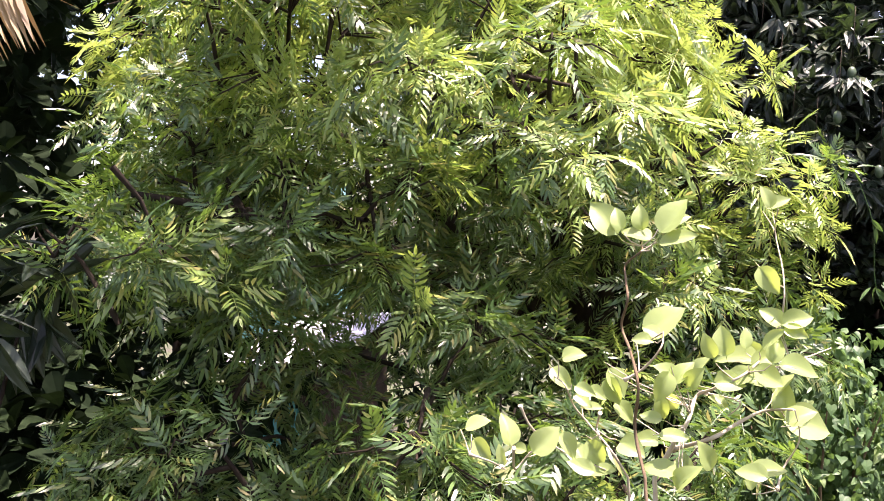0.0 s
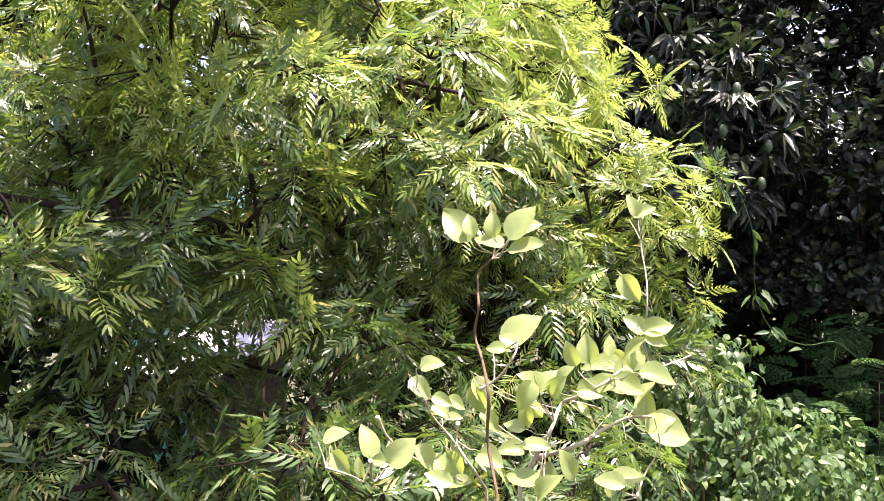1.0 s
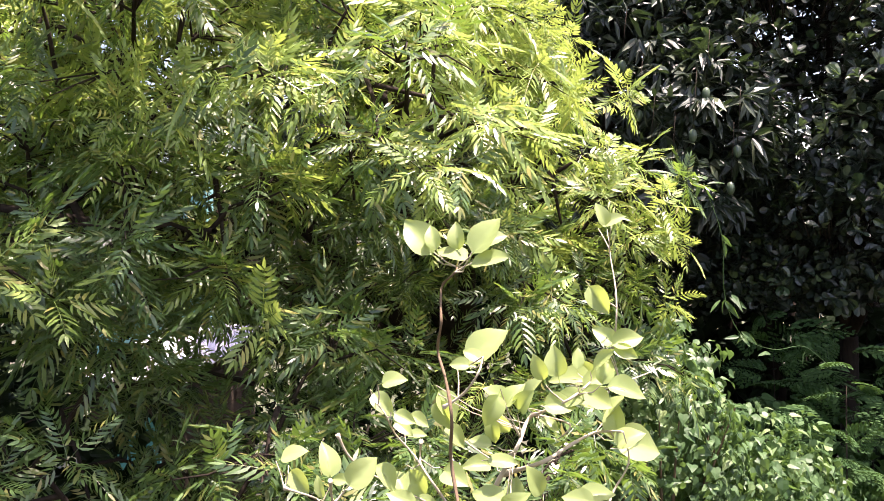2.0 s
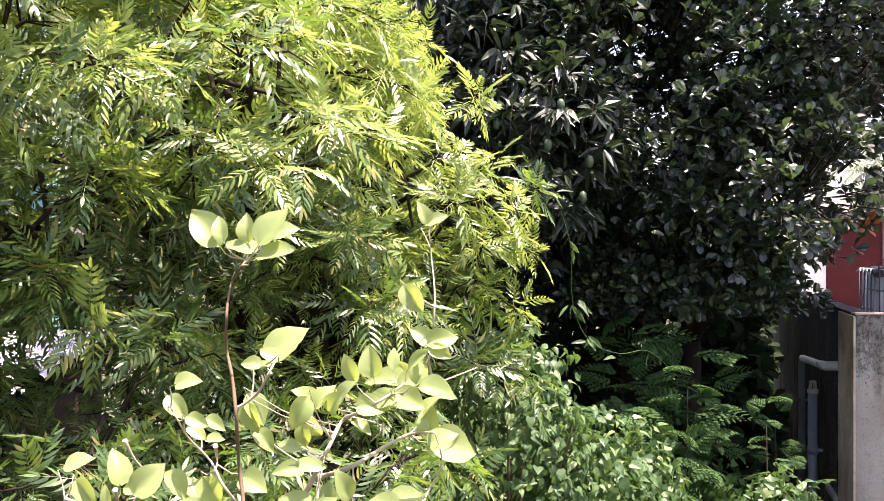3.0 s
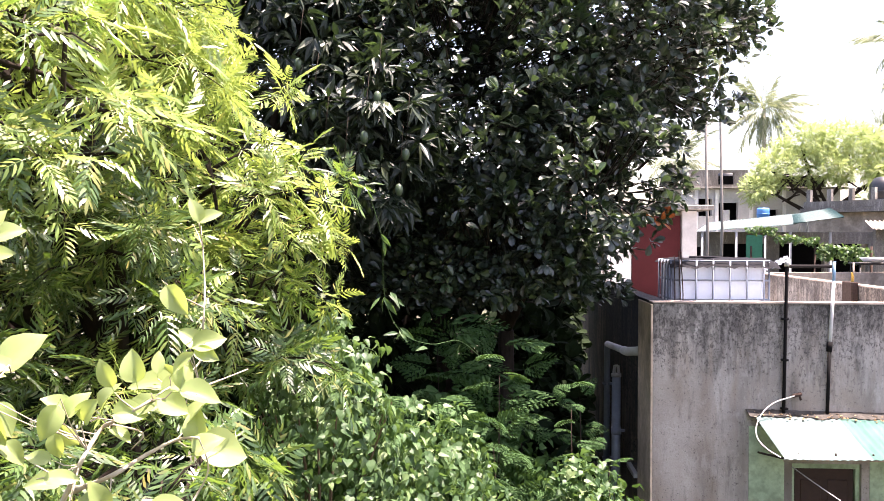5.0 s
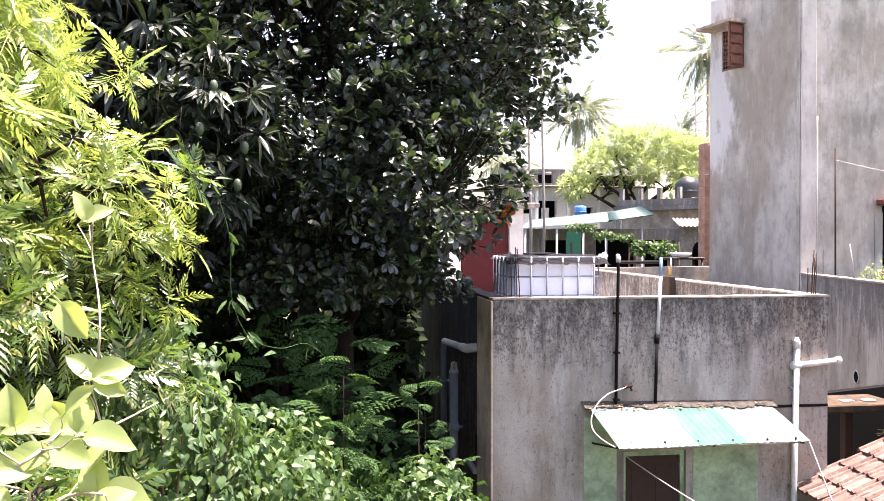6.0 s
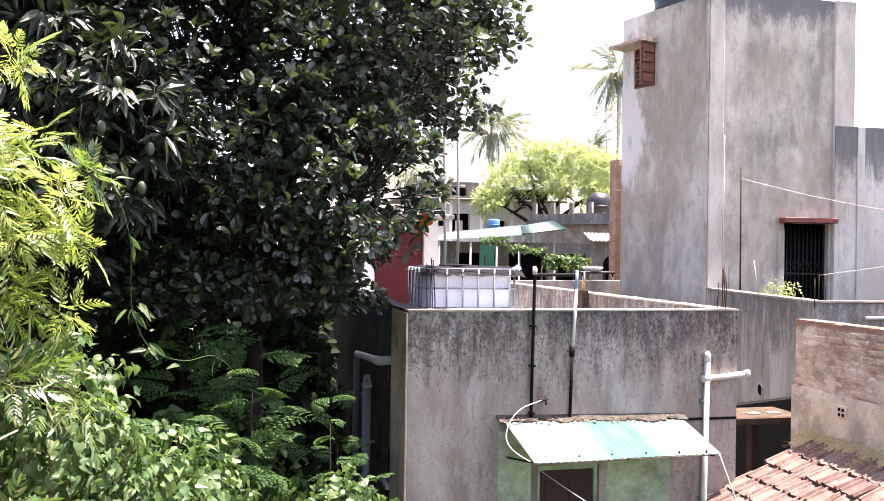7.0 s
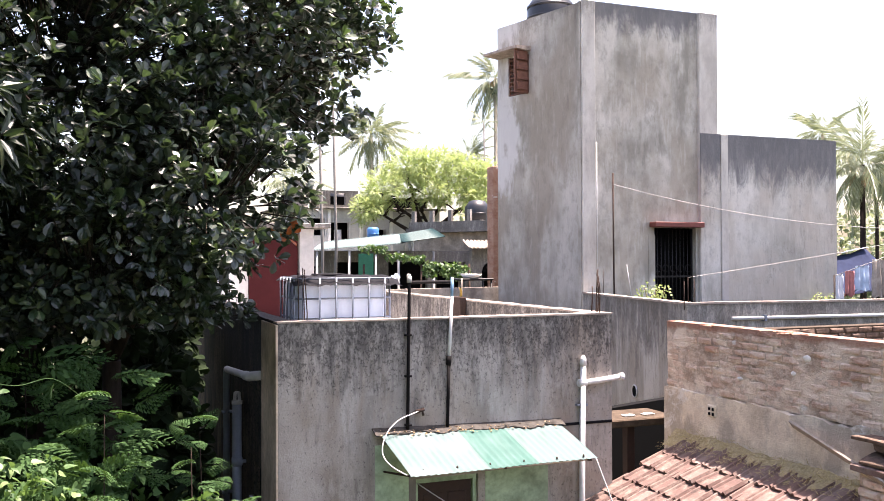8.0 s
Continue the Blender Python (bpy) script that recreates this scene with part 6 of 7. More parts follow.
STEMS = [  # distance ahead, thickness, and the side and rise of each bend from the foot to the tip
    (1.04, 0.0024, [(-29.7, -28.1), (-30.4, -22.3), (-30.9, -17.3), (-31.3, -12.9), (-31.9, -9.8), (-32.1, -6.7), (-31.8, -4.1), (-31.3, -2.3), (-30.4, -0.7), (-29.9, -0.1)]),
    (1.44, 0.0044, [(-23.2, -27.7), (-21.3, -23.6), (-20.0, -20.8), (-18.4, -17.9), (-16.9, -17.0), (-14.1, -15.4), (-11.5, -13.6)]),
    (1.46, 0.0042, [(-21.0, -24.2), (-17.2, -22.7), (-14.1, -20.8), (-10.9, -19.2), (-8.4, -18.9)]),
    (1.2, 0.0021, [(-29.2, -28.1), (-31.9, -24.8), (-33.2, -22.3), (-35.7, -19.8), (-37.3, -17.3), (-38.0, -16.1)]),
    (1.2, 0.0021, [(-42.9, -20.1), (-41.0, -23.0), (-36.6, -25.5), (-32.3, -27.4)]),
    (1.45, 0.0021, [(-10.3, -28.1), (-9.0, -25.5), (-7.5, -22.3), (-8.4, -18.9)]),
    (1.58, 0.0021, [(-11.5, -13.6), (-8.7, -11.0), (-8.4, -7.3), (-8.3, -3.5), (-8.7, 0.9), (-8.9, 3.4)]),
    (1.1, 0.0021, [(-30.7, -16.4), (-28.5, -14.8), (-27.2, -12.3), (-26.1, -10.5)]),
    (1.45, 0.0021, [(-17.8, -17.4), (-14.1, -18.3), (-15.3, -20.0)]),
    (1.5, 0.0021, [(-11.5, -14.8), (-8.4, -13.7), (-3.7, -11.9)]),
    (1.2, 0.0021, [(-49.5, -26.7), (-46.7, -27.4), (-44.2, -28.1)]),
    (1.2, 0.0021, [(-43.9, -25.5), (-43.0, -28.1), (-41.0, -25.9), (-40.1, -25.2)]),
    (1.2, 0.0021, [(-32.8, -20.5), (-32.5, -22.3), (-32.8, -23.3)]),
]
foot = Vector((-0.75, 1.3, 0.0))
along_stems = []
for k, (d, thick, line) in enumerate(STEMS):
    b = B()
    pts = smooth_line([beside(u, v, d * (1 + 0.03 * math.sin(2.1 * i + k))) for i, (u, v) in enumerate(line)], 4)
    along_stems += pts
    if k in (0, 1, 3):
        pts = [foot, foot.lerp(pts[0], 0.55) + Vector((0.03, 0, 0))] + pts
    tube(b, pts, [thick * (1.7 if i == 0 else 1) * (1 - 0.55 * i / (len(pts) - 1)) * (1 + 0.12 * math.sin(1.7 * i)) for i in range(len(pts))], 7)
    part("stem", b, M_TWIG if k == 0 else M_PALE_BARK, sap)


def sap_leaf(k):
    """A rounded leaf blade with a short point and stalk, a raised midrib and a gentle curl."""
    b = B()
    rows, cols = 11, 9
    prev = None
    for i in range(rows):
        u = i / (rows - 1)
        w = (0.29 + 0.025 * k) * max(0.0, 1 - abs(2 * u ** 0.75 - 1) ** 2.1) ** 0.75
        w = max(w, 0.02 if i == 0 else 0.006)
        y = 0.16 + 0.92 * u + (0.05 if i == rows - 1 else 0)
        line = []
        for j in range(cols):
            x = (j - cols // 2) / (cols // 2) * w
            lobe = -0.07 * (abs(j - cols // 2) / (cols // 2)) ** 2 * (1 - u) ** 3
            rib = 0.012 * math.cos(abs(x) * 26 - u * 20) * min(1.0, abs(x) * 6)
            z = (0.45 + 0.2 * (k % 3)) * abs(x) ** 1.25 - (0.08 + 0.12 * (k % 3)) * u * u + 0.03 * math.sin(5 * u + k) * (j - 4) / 4 + rib
            line.append(b.verts.new((x, y + lobe, z)))
        if prev:
            for j in range(cols - 1):
                f = b.faces.new((prev[j], prev[j + 1], line[j + 1], line[j]))
                f.smooth = True
        prev = line
    tube(b, [(0, -0.12, -0.03), (0, 0.05, -0.005), (0, 0.5, -0.03), (0, 0.95, -0.1 - 0.1 * (k % 3))], [0.014, 0.014, 0.009, 0.003], 4, False)
    data = bpy.data.meshes.new("leaf")
    b.to_mesh(data)
    b.free()
    data.materials.append(L_SAP)
    return data


ROUND = [sap_leaf(k) for k in range(5)]


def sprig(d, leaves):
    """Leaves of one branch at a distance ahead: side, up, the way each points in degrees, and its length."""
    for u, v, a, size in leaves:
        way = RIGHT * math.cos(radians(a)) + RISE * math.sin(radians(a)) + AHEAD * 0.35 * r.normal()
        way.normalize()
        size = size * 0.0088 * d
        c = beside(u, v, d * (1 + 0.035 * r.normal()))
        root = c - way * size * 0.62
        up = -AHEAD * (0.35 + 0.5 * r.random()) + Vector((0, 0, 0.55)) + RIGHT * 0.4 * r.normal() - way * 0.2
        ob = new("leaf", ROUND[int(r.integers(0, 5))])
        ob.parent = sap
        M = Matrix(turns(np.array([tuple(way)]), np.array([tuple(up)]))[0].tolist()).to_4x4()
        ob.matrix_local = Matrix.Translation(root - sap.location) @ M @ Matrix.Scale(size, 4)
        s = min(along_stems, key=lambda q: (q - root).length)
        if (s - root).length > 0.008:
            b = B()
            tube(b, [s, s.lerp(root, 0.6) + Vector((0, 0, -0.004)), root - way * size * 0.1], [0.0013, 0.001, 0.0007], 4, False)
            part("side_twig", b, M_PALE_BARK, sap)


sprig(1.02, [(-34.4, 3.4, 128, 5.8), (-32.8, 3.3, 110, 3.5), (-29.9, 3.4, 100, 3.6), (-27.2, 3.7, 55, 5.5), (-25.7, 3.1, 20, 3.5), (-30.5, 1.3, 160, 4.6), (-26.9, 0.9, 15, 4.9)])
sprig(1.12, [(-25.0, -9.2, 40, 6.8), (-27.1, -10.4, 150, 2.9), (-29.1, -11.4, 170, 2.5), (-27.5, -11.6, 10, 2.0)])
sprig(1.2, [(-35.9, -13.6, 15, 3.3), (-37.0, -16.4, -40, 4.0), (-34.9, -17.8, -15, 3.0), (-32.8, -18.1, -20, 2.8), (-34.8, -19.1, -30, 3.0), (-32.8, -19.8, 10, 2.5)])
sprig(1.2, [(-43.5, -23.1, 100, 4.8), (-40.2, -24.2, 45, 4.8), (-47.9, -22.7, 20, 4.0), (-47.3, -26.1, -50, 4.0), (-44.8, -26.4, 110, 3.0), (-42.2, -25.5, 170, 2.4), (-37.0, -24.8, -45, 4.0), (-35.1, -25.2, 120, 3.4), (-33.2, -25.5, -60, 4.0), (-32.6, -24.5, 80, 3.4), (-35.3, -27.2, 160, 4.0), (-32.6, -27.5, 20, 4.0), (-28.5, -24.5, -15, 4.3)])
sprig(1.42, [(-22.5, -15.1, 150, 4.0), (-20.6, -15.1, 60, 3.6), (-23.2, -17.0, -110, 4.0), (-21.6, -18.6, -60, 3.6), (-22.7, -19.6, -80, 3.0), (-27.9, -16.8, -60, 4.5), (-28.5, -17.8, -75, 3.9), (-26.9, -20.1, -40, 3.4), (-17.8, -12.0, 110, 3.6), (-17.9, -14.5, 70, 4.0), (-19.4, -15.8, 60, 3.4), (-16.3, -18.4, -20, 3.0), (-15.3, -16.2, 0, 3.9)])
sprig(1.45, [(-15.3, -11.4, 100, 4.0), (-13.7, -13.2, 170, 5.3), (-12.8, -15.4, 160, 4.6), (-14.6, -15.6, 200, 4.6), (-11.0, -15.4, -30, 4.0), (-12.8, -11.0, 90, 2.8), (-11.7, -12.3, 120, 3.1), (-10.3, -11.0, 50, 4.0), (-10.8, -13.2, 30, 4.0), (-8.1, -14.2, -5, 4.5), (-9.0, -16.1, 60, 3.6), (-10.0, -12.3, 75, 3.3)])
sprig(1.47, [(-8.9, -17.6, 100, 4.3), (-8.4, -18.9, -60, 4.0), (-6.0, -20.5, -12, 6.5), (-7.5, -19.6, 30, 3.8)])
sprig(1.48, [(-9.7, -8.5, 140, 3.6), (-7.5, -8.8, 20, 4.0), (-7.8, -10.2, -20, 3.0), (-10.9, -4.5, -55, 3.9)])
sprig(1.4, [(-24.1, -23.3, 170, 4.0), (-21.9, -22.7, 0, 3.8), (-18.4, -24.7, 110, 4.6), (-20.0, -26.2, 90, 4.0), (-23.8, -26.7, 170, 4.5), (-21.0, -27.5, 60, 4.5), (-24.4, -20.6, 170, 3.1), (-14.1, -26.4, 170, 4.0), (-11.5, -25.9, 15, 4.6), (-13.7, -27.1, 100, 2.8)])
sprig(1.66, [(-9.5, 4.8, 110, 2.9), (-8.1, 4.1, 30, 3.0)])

# ---------------------------------------------------------------- left edge: mango shoot, dry palm
r = np.random.default_rng(81)
ms = thing("young_mango_tree", (-3.4, 1.7, 0), "young mango tree with long drooping dark leaves", "tree")
b = B()
tube(b, [(-3.4, 1.7, 0), (-3.3, 1.65, 2.2), (-3.1, 1.6, 3.9)], [0.04, 0.03, 0.012], 7)
for q in ((-3.1, 1.75, 4.3), (-3.35, 1.55, 4.2), (-3.2, 1.9, 4.15)):
    tube(b, [(-3.2, 1.62, 3.1), (-3.05, 1.6, 3.6), q], [0.014, 0.01, 0.006], 6)
part("trunk", b, M_BARK, ms)
p, out, V, F = rosettes(r, [((-3.14, 1.79, 4.25), (0.28, 0.25, 0.16)), ((-3.4, 1.6, 4.1), (0.3, 0.25, 0.2))], 22, 8, LANCE, 0.0, 0.7, 0.4, 2.0, 0.7)
leafage("crown", V, F, L_MANGO, ms)

PALM = [frond(np.random.default_rng(90 + k), 2.3, 40, 0.62, 0.034, 0.28 + 0.14 * k, 58, 0.08, 0.022, 0.7 + 0.25 * k, twist=0.3) for k in range(4)]
DRYF = [frond(np.random.default_rng(95), 2.2, 26, 0.62, 0.05, 0.5, 40, 0.05, 0.02, 1.6)]


def palm(foot, height, fronds, label, r, size=1.0, lean=0.0, dry=0):
    t = thing("coconut_palm", foot, label, "palm", "palms")
    fronds = int(fronds * 2.0)
    f = Vector(foot)
    top = f + Vector((lean, 0, height))
    b = B()
    tube(b, [f, f.lerp(top, 0.4) + Vector((lean * 0.1, 0, 0)), top], [0.16 * size, 0.12 * size, 0.1 * size], 9)
    part("trunk", b, M_PALE_BARK if height > 9 else M_BARK, t)
    a = np.arange(fronds) * 2.399 + 0.5 * r.normal(size=fronds)
    el = np.linspace(1.4, -0.75, fronds) + 0.18 * r.normal(size=fronds)
    way = np.stack([np.cos(a) * np.cos(el), np.sin(a) * np.cos(el), np.sin(el)], -1)
    V, F = spread(PALM, r.integers(0, 4, fronds), turns(way, np.array([[0, 0, 1.0]] * fronds) - way * 0.2), np.array([tuple(top)] * fronds), size * (0.6 + 0.5 * r.random(fronds)))
    leafage("crown", V, F, L_PALM, t)
    if dry:
        a = np.linspace(0, 6.0, dry)
        way = np.stack([np.cos(a), np.sin(a), 0 * a - 0.5], -1)
        V, F = spread(DRYF, np.zeros(dry, int), turns(way, np.array([[0, 0, 1.0]] * dry)), np.array([tuple(top)] * dry), np.ones(dry) * size)
        leafage("dry_fronds", V, F, L_DRY, t, "dry brown fronds")
    return t


lp = palm((-5.3, 2.6, 0), 7.9, 16, "dark palm with a withered frond at the garden edge", r, 0.85, 0.1)
DRYF = [frond(np.random.default_rng(95), 0.95, 17, 0.45, 0.036, 0.25, 50, 0.08, 0.015, 2.4)]
for start, way, s in (((-4.62, 2.05, 5.74), (0.848, 0.53, 0.02), 0.8), ((-4.75, 1.95, 5.85), (0.86, 0.5, 0.12), 0.75)):
    V, F = spread(DRYF, np.zeros(1, int), turns(np.array([way]), np.array([[0, 0, 1.0]])), np.array([start]), np.array([s]))
    leafage("dry_frond", V, F, L_DRY, lp, "withered brown frond")
# far palms and the lime-green tree
palm((12.2, 42.0, 0), 10.4, 20, "coconut palm with drooping fronds behind the houses", r, 0.8)
tall = palm((18.75, 42.0, 0), 13.6, 18, "tall coconut palm beside the tower with a bunch of nuts", r, 0.92, 0.0, 3)
for k in range(9):
    bm = B()
    bmesh.ops.create_uvsphere(bm, u_segments=10, v_segments=7, radius=0.13)
    bmesh.ops.translate(bm, verts=bm.verts, vec=(18.75 + 0.26 * math.cos(k * 2.4), 42.0 + 0.26 * math.sin(k * 2.4), 13.2 - 0.05 * k))
    part("coconut", bm, M_FRUIT, tall, smooth=True)
palm((18.2, 44.0, 0), 9.8, 16, "coconut palm behind the tall one", r, 0.7)
palm((39.0, 41.0, 0), 11.6, 17, "coconut palm beyond the terrace", r, 0.85)
palm((34.1, 33.5, 0), 8.9, 22, "coconut palm with pale old fronds", r, 1.15, 0.0, 4)
palm((42.0, 40.0, 0), 9.0, 17, "coconut palm among others", r, 0.9)
palm((8.0, 40.0, 0), 7.9, 16, "coconut palm half hidden by leaves", r, 0.75)
for x, y, h in ((5.3, 23.9, 9.0), (5.9, 24.8, 9.6), (17.2, 40.0, 11.0)):
    t = thing("areca_palm", (x, y, 0), "slim pale areca palm trunk", "palm", "areca palms")
    b = B()
    tube(b, [(x, y, 0), (x + 0.1, y, h * 0.5), (x, y, h)], [0.042, 0.04, 0.036], 8)
    part("trunk", b, M_GREY_BARK, t)
    m = 9
    a = np.arange(m) * 2.399
    el = np.linspace(1.2, 0.0, m)
    way = np.stack([np.cos(a) * np.cos(el), np.sin(a) * np.cos(el), np.sin(el)], -1)
    V, F = spread(PALM, r.integers(0, 3, m), turns(way, np.array([[0, 0, 1.0]] * m) - way * 0.2), np.array([(x, y, h)] * m), 0.36 * np.ones(m))
    leafage("crown", V, F, L_PALM, t)
lime = thing("lime_green_tree", (11.8, 33.0, 0), "spreading lime-green feathery tree behind the houses", "tree")
LIME_LUMPS = [((9.0, 32.0, 6.2), (0.55, 0.6, 0.45)), ((9.7, 32.3, 7.0), (0.8, 0.9, 0.7)), ((10.7, 32.6, 7.9), (1.0, 1.0, 0.7)), ((12.2, 32.8, 7.9), (1.2, 1.1, 0.75)), ((11.4, 32.3, 7.0), (1.1, 0.9, 0.6)), ((13.7, 32.8, 7.5), (1.0, 0.9, 0.9)),
              ((13.2, 32.2, 6.7), (0.9, 0.7, 0.4))]
limbs(lime, (11.8, 33.0, 0), (11.8, 32.9, 4.8), [(8.8, 32.1, 6.3), (9.6, 32.3, 6.9), (10.7, 32.6, 7.8), (12.4, 32.8, 7.6), (11.4, 32.3, 6.6), (13.6, 32.8, 7.1)], 0.2, 0.04, M_BARK, r)
p, out, V, F = rosettes(r, LIME_LUMPS, 800, 7, LIME_FEATHER, 0.1, 0.9, 0.3, 3.0, 0.2, 0.9)
leafage("crown", V, F, L_LIME, lime)
FAR = thing("far_woods", (10.0, 60.0, 0), "distant line of trees beyond the houses", "trees", kind="stuff")
lumps = [((-30 + 8 * k + 2 * r.normal(), 62 + 4 * r.normal(), 3.0), (6.0, 3.0, 4.0 + r.random() * 2 + (3.0 if k > 7 else 0))) for k in range(17)]
lumps += [((46 + 7 * k, 46 + 3 * k, 3.5), (5.0, 3.0, 3.6 + 0.5 * k)) for k in range(4)]
p, out, V, F = rosettes(r, lumps, 6500, 4, OBOVATE, 0.2, 0.9, 0.7, 0.2, 0.2, 4.0)
leafage("crowns", V, F, L_PALM, FAR)

# climbers and pot plants
cl = thing("roof_creeper", (8.6, 24.5, 3.5), "leafy creeper trained along a string before the sheet roof", "creeper")
V, F = draped(r, [((6.5 + 0.36 * k, 23.5, 4.72 - 0.085 * k + 0.06 * math.sin(2.1 * k)), (0.24, 0.15, 0.11)) for k in range(8)] + [((9.0, 23.5, 4.1), (0.5, 0.3, 0.25)), ((8.3, 23.5, 4.15), (0.3, 0.3, 0.25))], 620, HEART, 0.8, 1.4, 0.3, 0.4)
leafage("foliage", V, F, L_VINE, cl)
b = B()
tube(b, [(6.4, 23.5, 4.74), (8.0, 23.5, 4.38), (9.4, 23.5, 4.05)], 0.012, 5)
for x in (6.4, 8.0, 9.4):
    tube(b, [(x, 23.5, 0), (x, 23.5, 4.3)], 0.03, 5)
part("frame", b, M_RUST, cl)
for at, label, h in (((10.6, 16.6, 2.95), "yellow-green flowering pot plant on the terrace", 0.95), ((15.5, 16.9, 2.95), "small yellowish weed against the terrace wall", 0.65)):
    t = thing("pot_plant", at, label, "plant")
    b = B()
    tube(b, [at, (at[0], at[1], at[2] + 0.22)], [0.12, 0.16], 12)
    part("pot", b, M_RED, t)
    V, F = draped(r, [((at[0], at[1], at[2] + h * 0.72), (0.42, 0.3, h * 0.32))], 230, SMALL, 0.9, 1.7, 0.2, 0.0)
    leafage("foliage", V, F, L_LIME, t)
    b = B()
    for k in range(7):
        a = k * 0.9
        tube(b, [(at[0], at[1], at[2] + 0.2), (at[0] + 0.3 * math.cos(a), at[1] + 0.2 * math.sin(a), at[2] + h * 0.9)], 0.006, 4)
    part("stem_tangle", b, M_TWIG, t)
tb = thing("small_table", (10.4, 21.8, 0), "dark washing table in the yard", "table")
b = B()
box(b, (8.05, 20.9, 3.9), (8.95, 21.5, 3.95), 0.01)
part("tabletop", b, M_GRILLE, tb)
for x in (8.1, 8.9):
    for y in (20.95, 21.45):
        b = B()
        tube(b, [(x, y, 0), (x, y, 3.898)], 0.025, 6)
        part("leg", b, M_GRILLE, tb)

basin = thing("wash_basin", (8.5, 21.1, 3.955), "white enamel basin standing on the washing table", "basin")
b = B()
tube(b, [(8.45, 21.15, 3.952), (8.45, 21.15, 4.06)], [0.18, 0.27], 16)
part("bowl", b, M_WHITE, basin)
lid = thing("bent_tin_sheet", (6.1, 21.0, 3.76), "bent pale tin sheet lying tilted on the yard wall", "sheet")
b = B()
corrugated(b, (5.75, 20.1, 3.78), (6.3, 20.2, 4.02), (5.85, 20.6, 3.86), (6.4, 20.7, 4.12), 6, 0.012)
part("sheet", b, M_STEEL, lid)

# ---------------------------------------------------------------- brick house with lean-to tiled roof
bh = thing("brick_house", (8.0, 8.0, 0), "old unplastered brick house wall above a lime-rendered base", "house")
BX, BY0, BY1, BZ = 6.3, 4.2, 10.05, 3.67
bm = B()
wall(bm, (BX - 0.004, BY1), (BX - 0.004, BY0), 2.86, BZ - 0.02, 0.2)
cuts = [e for e in bm.edges if e.calc_length() > 2]
bmesh.ops.subdivide_edges(bm, edges=cuts, cuts=50, use_grid_fill=True)
for v in bm.verts:
    v.co.x += 0.016 * noise.noise(v.co * 5) + 0.02 * noise.noise(v.co * 1.7 + Vector((3, 0, 0)))
brick_wall = part("brick_wall", bm, M_MORTAR, bh, "weathered brick wall with crumbling mortar")
bm = B()
wall(bm, (BX - 0.055, BY1), (BX - 0.055, BY0), 0, 2.86, 0.28)
cuts = [e for e in bm.edges if abs(e.verts[0].co.y - e.verts[1].co.y) > 2]
bmesh.ops.subdivide_edges(bm, edges=cuts, cuts=140, use_grid_fill=True)
for v in bm.verts:
    v.co.x += 0.02 * noise.noise(v.co * 3)
    if v.co.z > 2.5:
        v.co.z += 0.035 * noise.noise(v.co * 2.3) + 0.03 * noise.noise(v.co * 9.1)
part("rendered_base", bm, M_BASE, bh, "flaking lime render")
# far wall and slab coloured dark for the shade behind the front wall
bm = B()
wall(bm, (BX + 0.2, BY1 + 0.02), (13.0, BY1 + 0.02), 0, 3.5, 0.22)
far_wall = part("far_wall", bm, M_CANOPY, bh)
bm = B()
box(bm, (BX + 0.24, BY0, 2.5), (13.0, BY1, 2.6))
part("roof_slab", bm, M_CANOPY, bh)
for y, z in ((9.05, 2.70),):
    bm = B()
    box(bm, (BX - 0.085, y, z - 0.07), (BX - 0.06, y + 0.15, z + 0.07), 0.012)
    v_ = part("air_brick", bm, M_BASE, bh, "pale pierced air brick")
    for i in range(2):
        for j in range(2):
            # black blocks on the face, shade of the slots as colour
            bm = B()
            box(bm, (BX - 0.089, y + 0.025 + 0.06 * i, z - 0.05 + 0.055 * j), (BX - 0.0855, y + 0.06 + 0.06 * i, z - 0.015 + 0.055 * j))
            part("slot", bm, M_DARK, v_)

for y, z, wd, ht in ((7.74, 3.424, 0.055, 0.03), (8.72, 3.107, 0.045, 0.02), (7.93, 3.253, 0.03, 0.022)):
    bm = B()
    bmesh.ops.create_uvsphere(bm, u_segments=14, v_segments=8, radius=1.0)
    for v in bm.verts:
        k = 1 + 0.35 * noise.noise(v.co * 1.6 + Vector((y, 0, 0)))
        v.co = Vector((BX - 0.014 + 0.012 * v.co.x, y + wd * k * v.co.y, z + ht * k * v.co.z))
    part("lime_splash", bm, M_CHALK, bh, "white splash of lime", smooth=True)

# lean-to tile roof
RZ0, RX0, RZ1, RX1 = 2.30, 6.26, 1.70, 4.95
RY0, RY1 = 4.6, 9.62
hut = thing("tiled_lean_to", (5.6, 7.0, 0), "lean-to under weathered clay roof tiles", "shed")
bm = B()
vs = [bm.verts.new(p) for p in ((RX0, RY0, RZ0 - 0.06), (RX0, RY1, RZ0 - 0.06), (RX1 + 0.1, RY1, RZ1 - 0.01), (RX1 + 0.1, RY0, RZ1 - 0.01))]
bm.faces.new(vs)
bmesh.ops.solidify(bm, geom=bm.faces[:], thickness=0.03)
part("roof_deck", bm, M_WOOD, hut)
for y in (RY0 + 0.1, 6.3, 8.0, RY1 - 0.1):
    bm = B()
    tube(bm, [(5.15, y, 0), (5.15, y, 1.72)], 0.045, 8)
    part("post", bm, M_TIMBER, hut)
bm = B()
bmesh.ops.create_grid(bm, x_segments=8, y_segments=160, size=0.5)
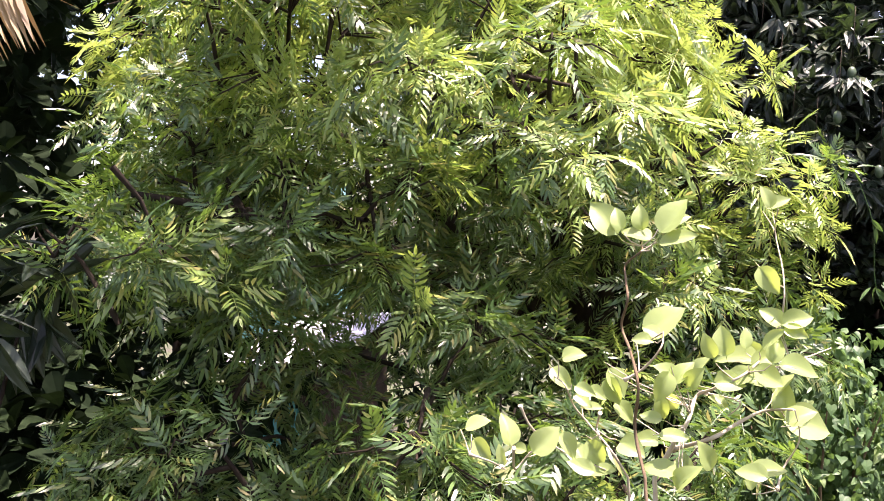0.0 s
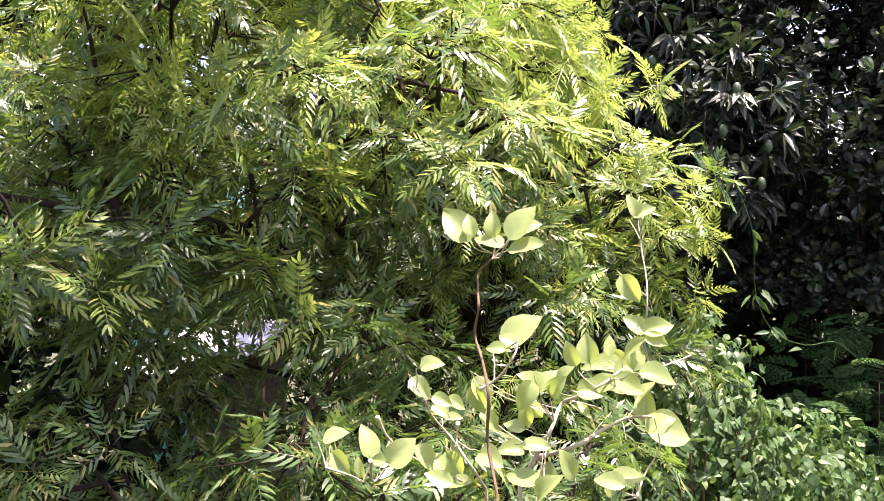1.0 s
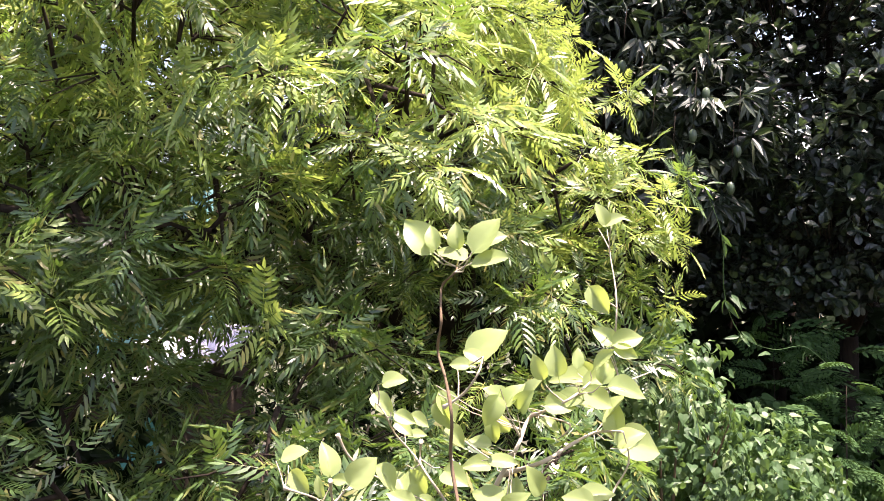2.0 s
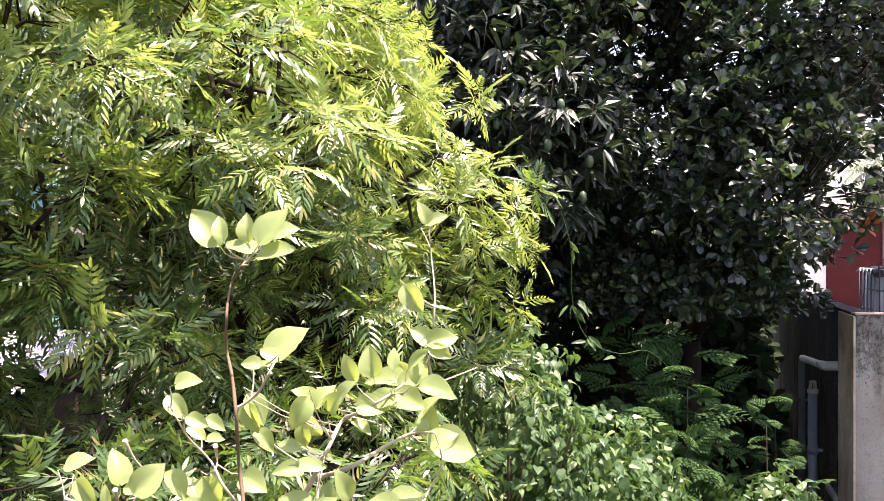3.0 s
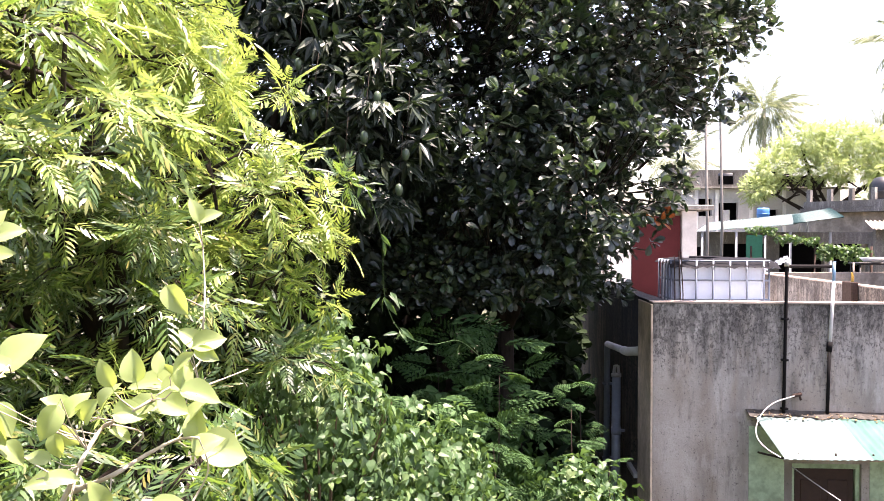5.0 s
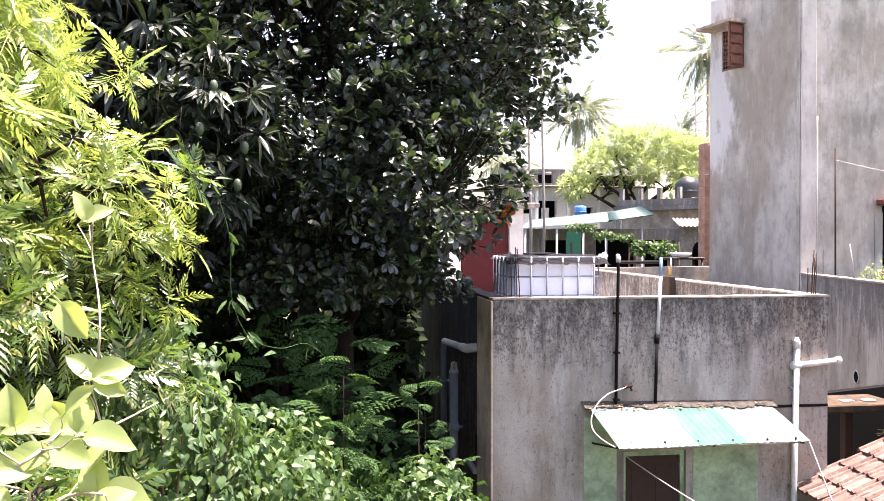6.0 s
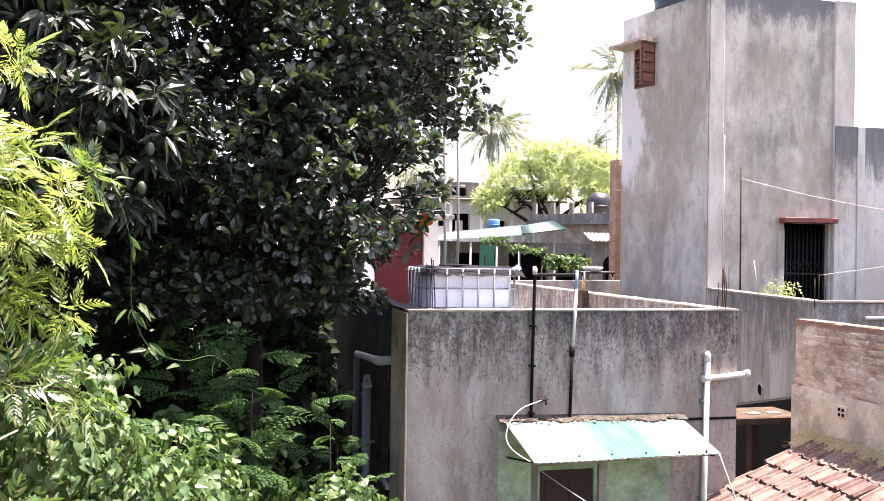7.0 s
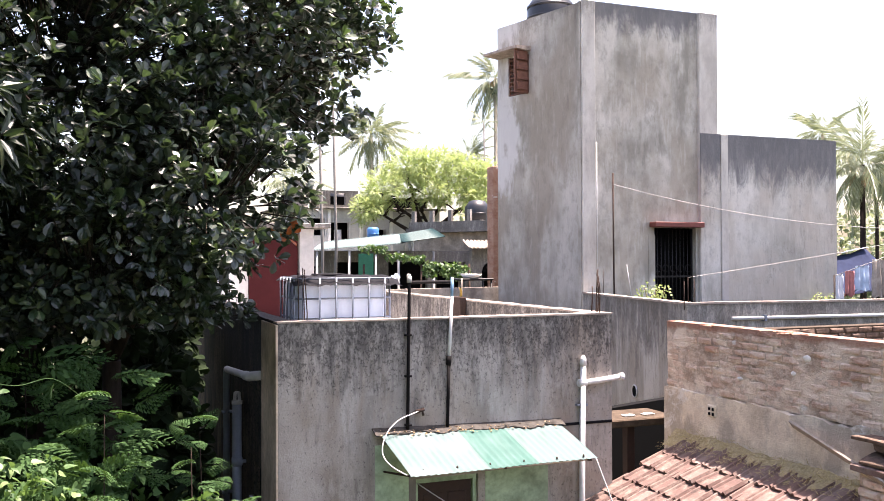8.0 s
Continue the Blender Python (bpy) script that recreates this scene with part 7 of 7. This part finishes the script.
for v in bm.verts:
    u, w = v.co.x + 0.5, v.co.y + 0.5
    y = RY0 + (RY1 + 0.2 - RY0) * w
    v.co = Vector((6.265 - (0.22 + 0.1 * noise.noise(Vector((0, y * 3, 4)))) * u, y, 2.32 + 0.09 * (1 - u) ** 2 - 0.10 * u + 0.035 * noise.noise(Vector((u * 3, y * 4, 0))) + 0.012 * noise.noise(Vector((u * 9, y * 13, 2)))))
part("moss_strip", bm, M_MOSS, hut, "dry moss and dust where the roof meets the wall", smooth=True)

GRASS = [broad(0.055, 0.006, [(0.3, 0.5), (0.7, 0.35)], 0.1, 0.2 + 0.3 * k) for k in range(2)]
rg = np.random.default_rng(99)
m = 2600
gy = RY0 + (RY1 + 0.15 - RY0) * rg.random(m)
gu = rg.random(m) ** 1.4
at = np.stack([6.26 - 0.3 * gu, gy, 2.39 - 0.17 * gu + 0.02 * rg.normal(size=m)], -1)
V, F = spread(GRASS, rg.integers(0, 2, m), turns(unit(rg.normal(size=(m, 3)) * (1, 1, 0.5) + [-0.3, 0, 0.35]), unit(rg.normal(size=(m, 3)) + [-0.3, 0, 0.5])), at, 0.5 + 0.8 * rg.random(m))
leafage("dry_grass", V, F, L_STRAW, hut, "dry grass along the wall")

# board and ledge on the wall
bd = thing("loose_board", (5.8, 7.0, 2.6), "bleached timber board leaning on the tiled roof", "board")
p0, p1 = Vector((6.2, 7.87, 2.77)), Vector((5.95, 6.5, 2.5))
along = (p1 - p0).normalized()
flat = Vector((0.75, 0, 0.66))
flat = (flat - along * flat.dot(along)).normalized()
turn = Matrix((along, along.cross(flat), flat)).transposed().to_4x4()
bm = B()
box(bm, (0, -0.045, -0.011), ((p1 - p0).length, 0.045, 0.011), 0.003, Matrix.Translation(p0) @ turn)
part("board", bm, M_TIMBER, bd)
lg = thing("brick_pier_stub", (6.0, 6.4, 0), "crumbling brick pier topped with broken slabs", "pier")
bm = B()
box(bm, (6.02, 6.1, 1.9), (6.245, 6.86, 2.56), 0.01)
pier_core = part("core", bm, M_MORTAR, lg)


def chunk(lo, hi, tilt, seed):
    b = B()
    c = (Vector(lo) + Vector(hi)) / 2
    box(b, Vector(lo) - c, Vector(hi) - c, 0.008)
    bmesh.ops.subdivide_edges(b, edges=b.edges[:], cuts=3, use_grid_fill=True)
    for v in b.verts:
        v.co += Vector((noise.noise(v.co * 9 + Vector((seed, 0, 0))), noise.noise(v.co * 8 + Vector((0, seed, 0))), 0.6 * noise.noise(v.co * 9 + Vector((0, 0, seed))))) * 0.022
        v.co = Matrix.Rotation(tilt, 3, "Y") @ v.co + c
    return b


part("slab", chunk((6.0, 6.15, 2.80), (6.24, 6.93, 2.838), 0.04, 1), M_RUBBLE, lg, "broken stone slab")
part("slab", chunk((6.03, 6.2, 2.745), (6.24, 6.72, 2.80), 0.0, 4), M_RUBBLE, lg, "dark broken brick")
part("slab", chunk((5.95, 6.1, 2.66), (6.24, 6.8, 2.70), -0.3, 7), M_RUBBLE, lg, "pale broken tile leaning on the pier")
part("slab", chunk((5.93, 6.1, 2.565), (6.24, 6.88, 2.625), -0.12, 9), M_TILE, lg, "broken clay tile")

# ---------------------------------------------------------------- pieces: bricks and tiles
r = np.random.default_rng(101)


def brick_mesh(k):
    b = B()
    box(b, (-0.032, -0.115, -0.034), (0.03, 0.115, 0.034), 0.014)
    rr = np.random.default_rng(k)
    for v in b.verts:
        v.co += Vector(rr.normal(size=3) * 0.005)
    data = bpy.data.meshes.new("brick")
    b.to_mesh(data)
    b.free()
    data.materials.append(M_BRICK)
    return data


BRICKS = [brick_mesh(200 + k) for k in range(6)]


# same bricks in a darker colour that stands for shade on the far wall
SHADED_BRICKS = []
for q in BRICKS:
    shaded_copy = q.copy()
    shaded_copy.materials[0] = M_RUBBLE
    SHADED_BRICKS.append(shaded_copy)


def lay(parent, at, turn=0.0, kinds=BRICKS):
    ob = new("brick", kinds[int(r.integers(0, 6))])
    ob.parent = parent
    ob.matrix_local = Matrix.Translation(Vector(at) - base_of(parent)) @ Matrix.Rotation(turn + 0.02 * r.normal(), 4, "Z")


for row in range(10):
    z = 2.905 + 0.08 * row
    y = 5.0 + (0.12 if row % 2 else 0.0)
    while y < BY1 - 0.1:
        if r.random() > (0.3 if row == 9 else 0.03):
            lay(brick_wall, (BX + 0.021 + 0.006 * r.normal(), y + 0.006 * r.normal(), z + 0.003 * r.normal()))
        y += 0.247
for row in range(4):
    x = BX + 0.35 + 0.12 * (row % 2)
    while x < 12.0:
        lay(far_wall, (x, BY1 + 0.03 + 0.006 * r.normal(), 3.205 + 0.08 * row), math.pi / 2, SHADED_BRICKS)
        x += 0.247
for row in range(7):
    for k in range(3):
        lay(pier_core, (6.01, 6.23 + 0.25 * k + (0.0 if row % 2 else -0.05), 1.96 + 0.082 * row))
for row in range(40):
    lay(pier, (9.748, 22.72 + 0.03 * (row % 2), 3.7 + 0.08 * row))
    lay(pier, (9.87 + 0.03 * (row % 2), 22.628, 3.7 + 0.08 * row), math.pi / 2)


def tile_mesh(k):
    """A flat clay tile with two raised ribs and a rolled edge; it points down the slope along +y."""
    b = B()
    rr = np.random.default_rng(k)
    xs = [-0.125, -0.105, -0.095, -0.07, 0.0, 0.06, 0.075, 0.095, 0.112, 0.13]
    zs = [0.004, 0.034, 0.034, 0.008, 0.010, 0.008, 0.03, 0.03, 0.006, 0.004]
    rows = []
    for y in (0.0, 0.19, 0.38):
        rows.append([b.verts.new((x, y + 0.004 * rr.normal(), z + 0.002 * rr.normal())) for x, z in zip(xs, zs)])
    for p, q in zip(rows, rows[1:]):
        for i in range(len(xs) - 1):
            b.faces.new((p[i], p[i + 1], q[i + 1], q[i]))
    low = [b.verts.new((x, 0.38, z - 0.034)) for x, z in zip(xs, zs)]
    for i in range(len(xs) - 1):
        b.faces.new((rows[-1][i], rows[-1][i + 1], low[i + 1], low[i]))
    for i in (0, len(xs) - 1):
        e = b.verts.new((xs[i], 0.0, zs[i] - 0.02))
        b.faces.new((rows[0][i], rows[1][i], rows[2][i], low[i], e))
    data = bpy.data.meshes.new("roof_tile")
    b.to_mesh(data)
    b.free()
    data.materials.append(M_TILE)
    return data


TILES = [tile_mesh(300 + k) for k in range(4)]
slope = Vector((RX1 - RX0, 0, RZ1 - RZ0)).normalized()
upn = Vector((-slope.z, 0, slope.x))
upn = upn if upn.z > 0 else -upn
for row in range(5):
    for k in range(19):
        y = RY1 - 0.1 - 0.255 * k - (0.0 if row % 2 else 0.06)
        at = Vector((RX0, y, RZ0)) + slope * (0.02 + 0.29 * row) + upn * (0.012 + 0.004 * r.normal())
        R = Matrix((Vector((0, -1, 0)), slope, upn)).transposed().to_4x4()
        if R.determinant() < 0:
            R = Matrix((Vector((0, 1, 0)), slope, upn)).transposed().to_4x4()
        ob = new("roof_tile", TILES[int(r.integers(0, 4))])
        ob.parent = hut
        ob.matrix_local = Matrix.Translation(at - base_of(hut)) @ R @ Matrix.Rotation(0.04 * r.normal(), 4, "Z") @ Matrix.Rotation(radians(4.5) + 0.02 * r.normal(), 4, "X")
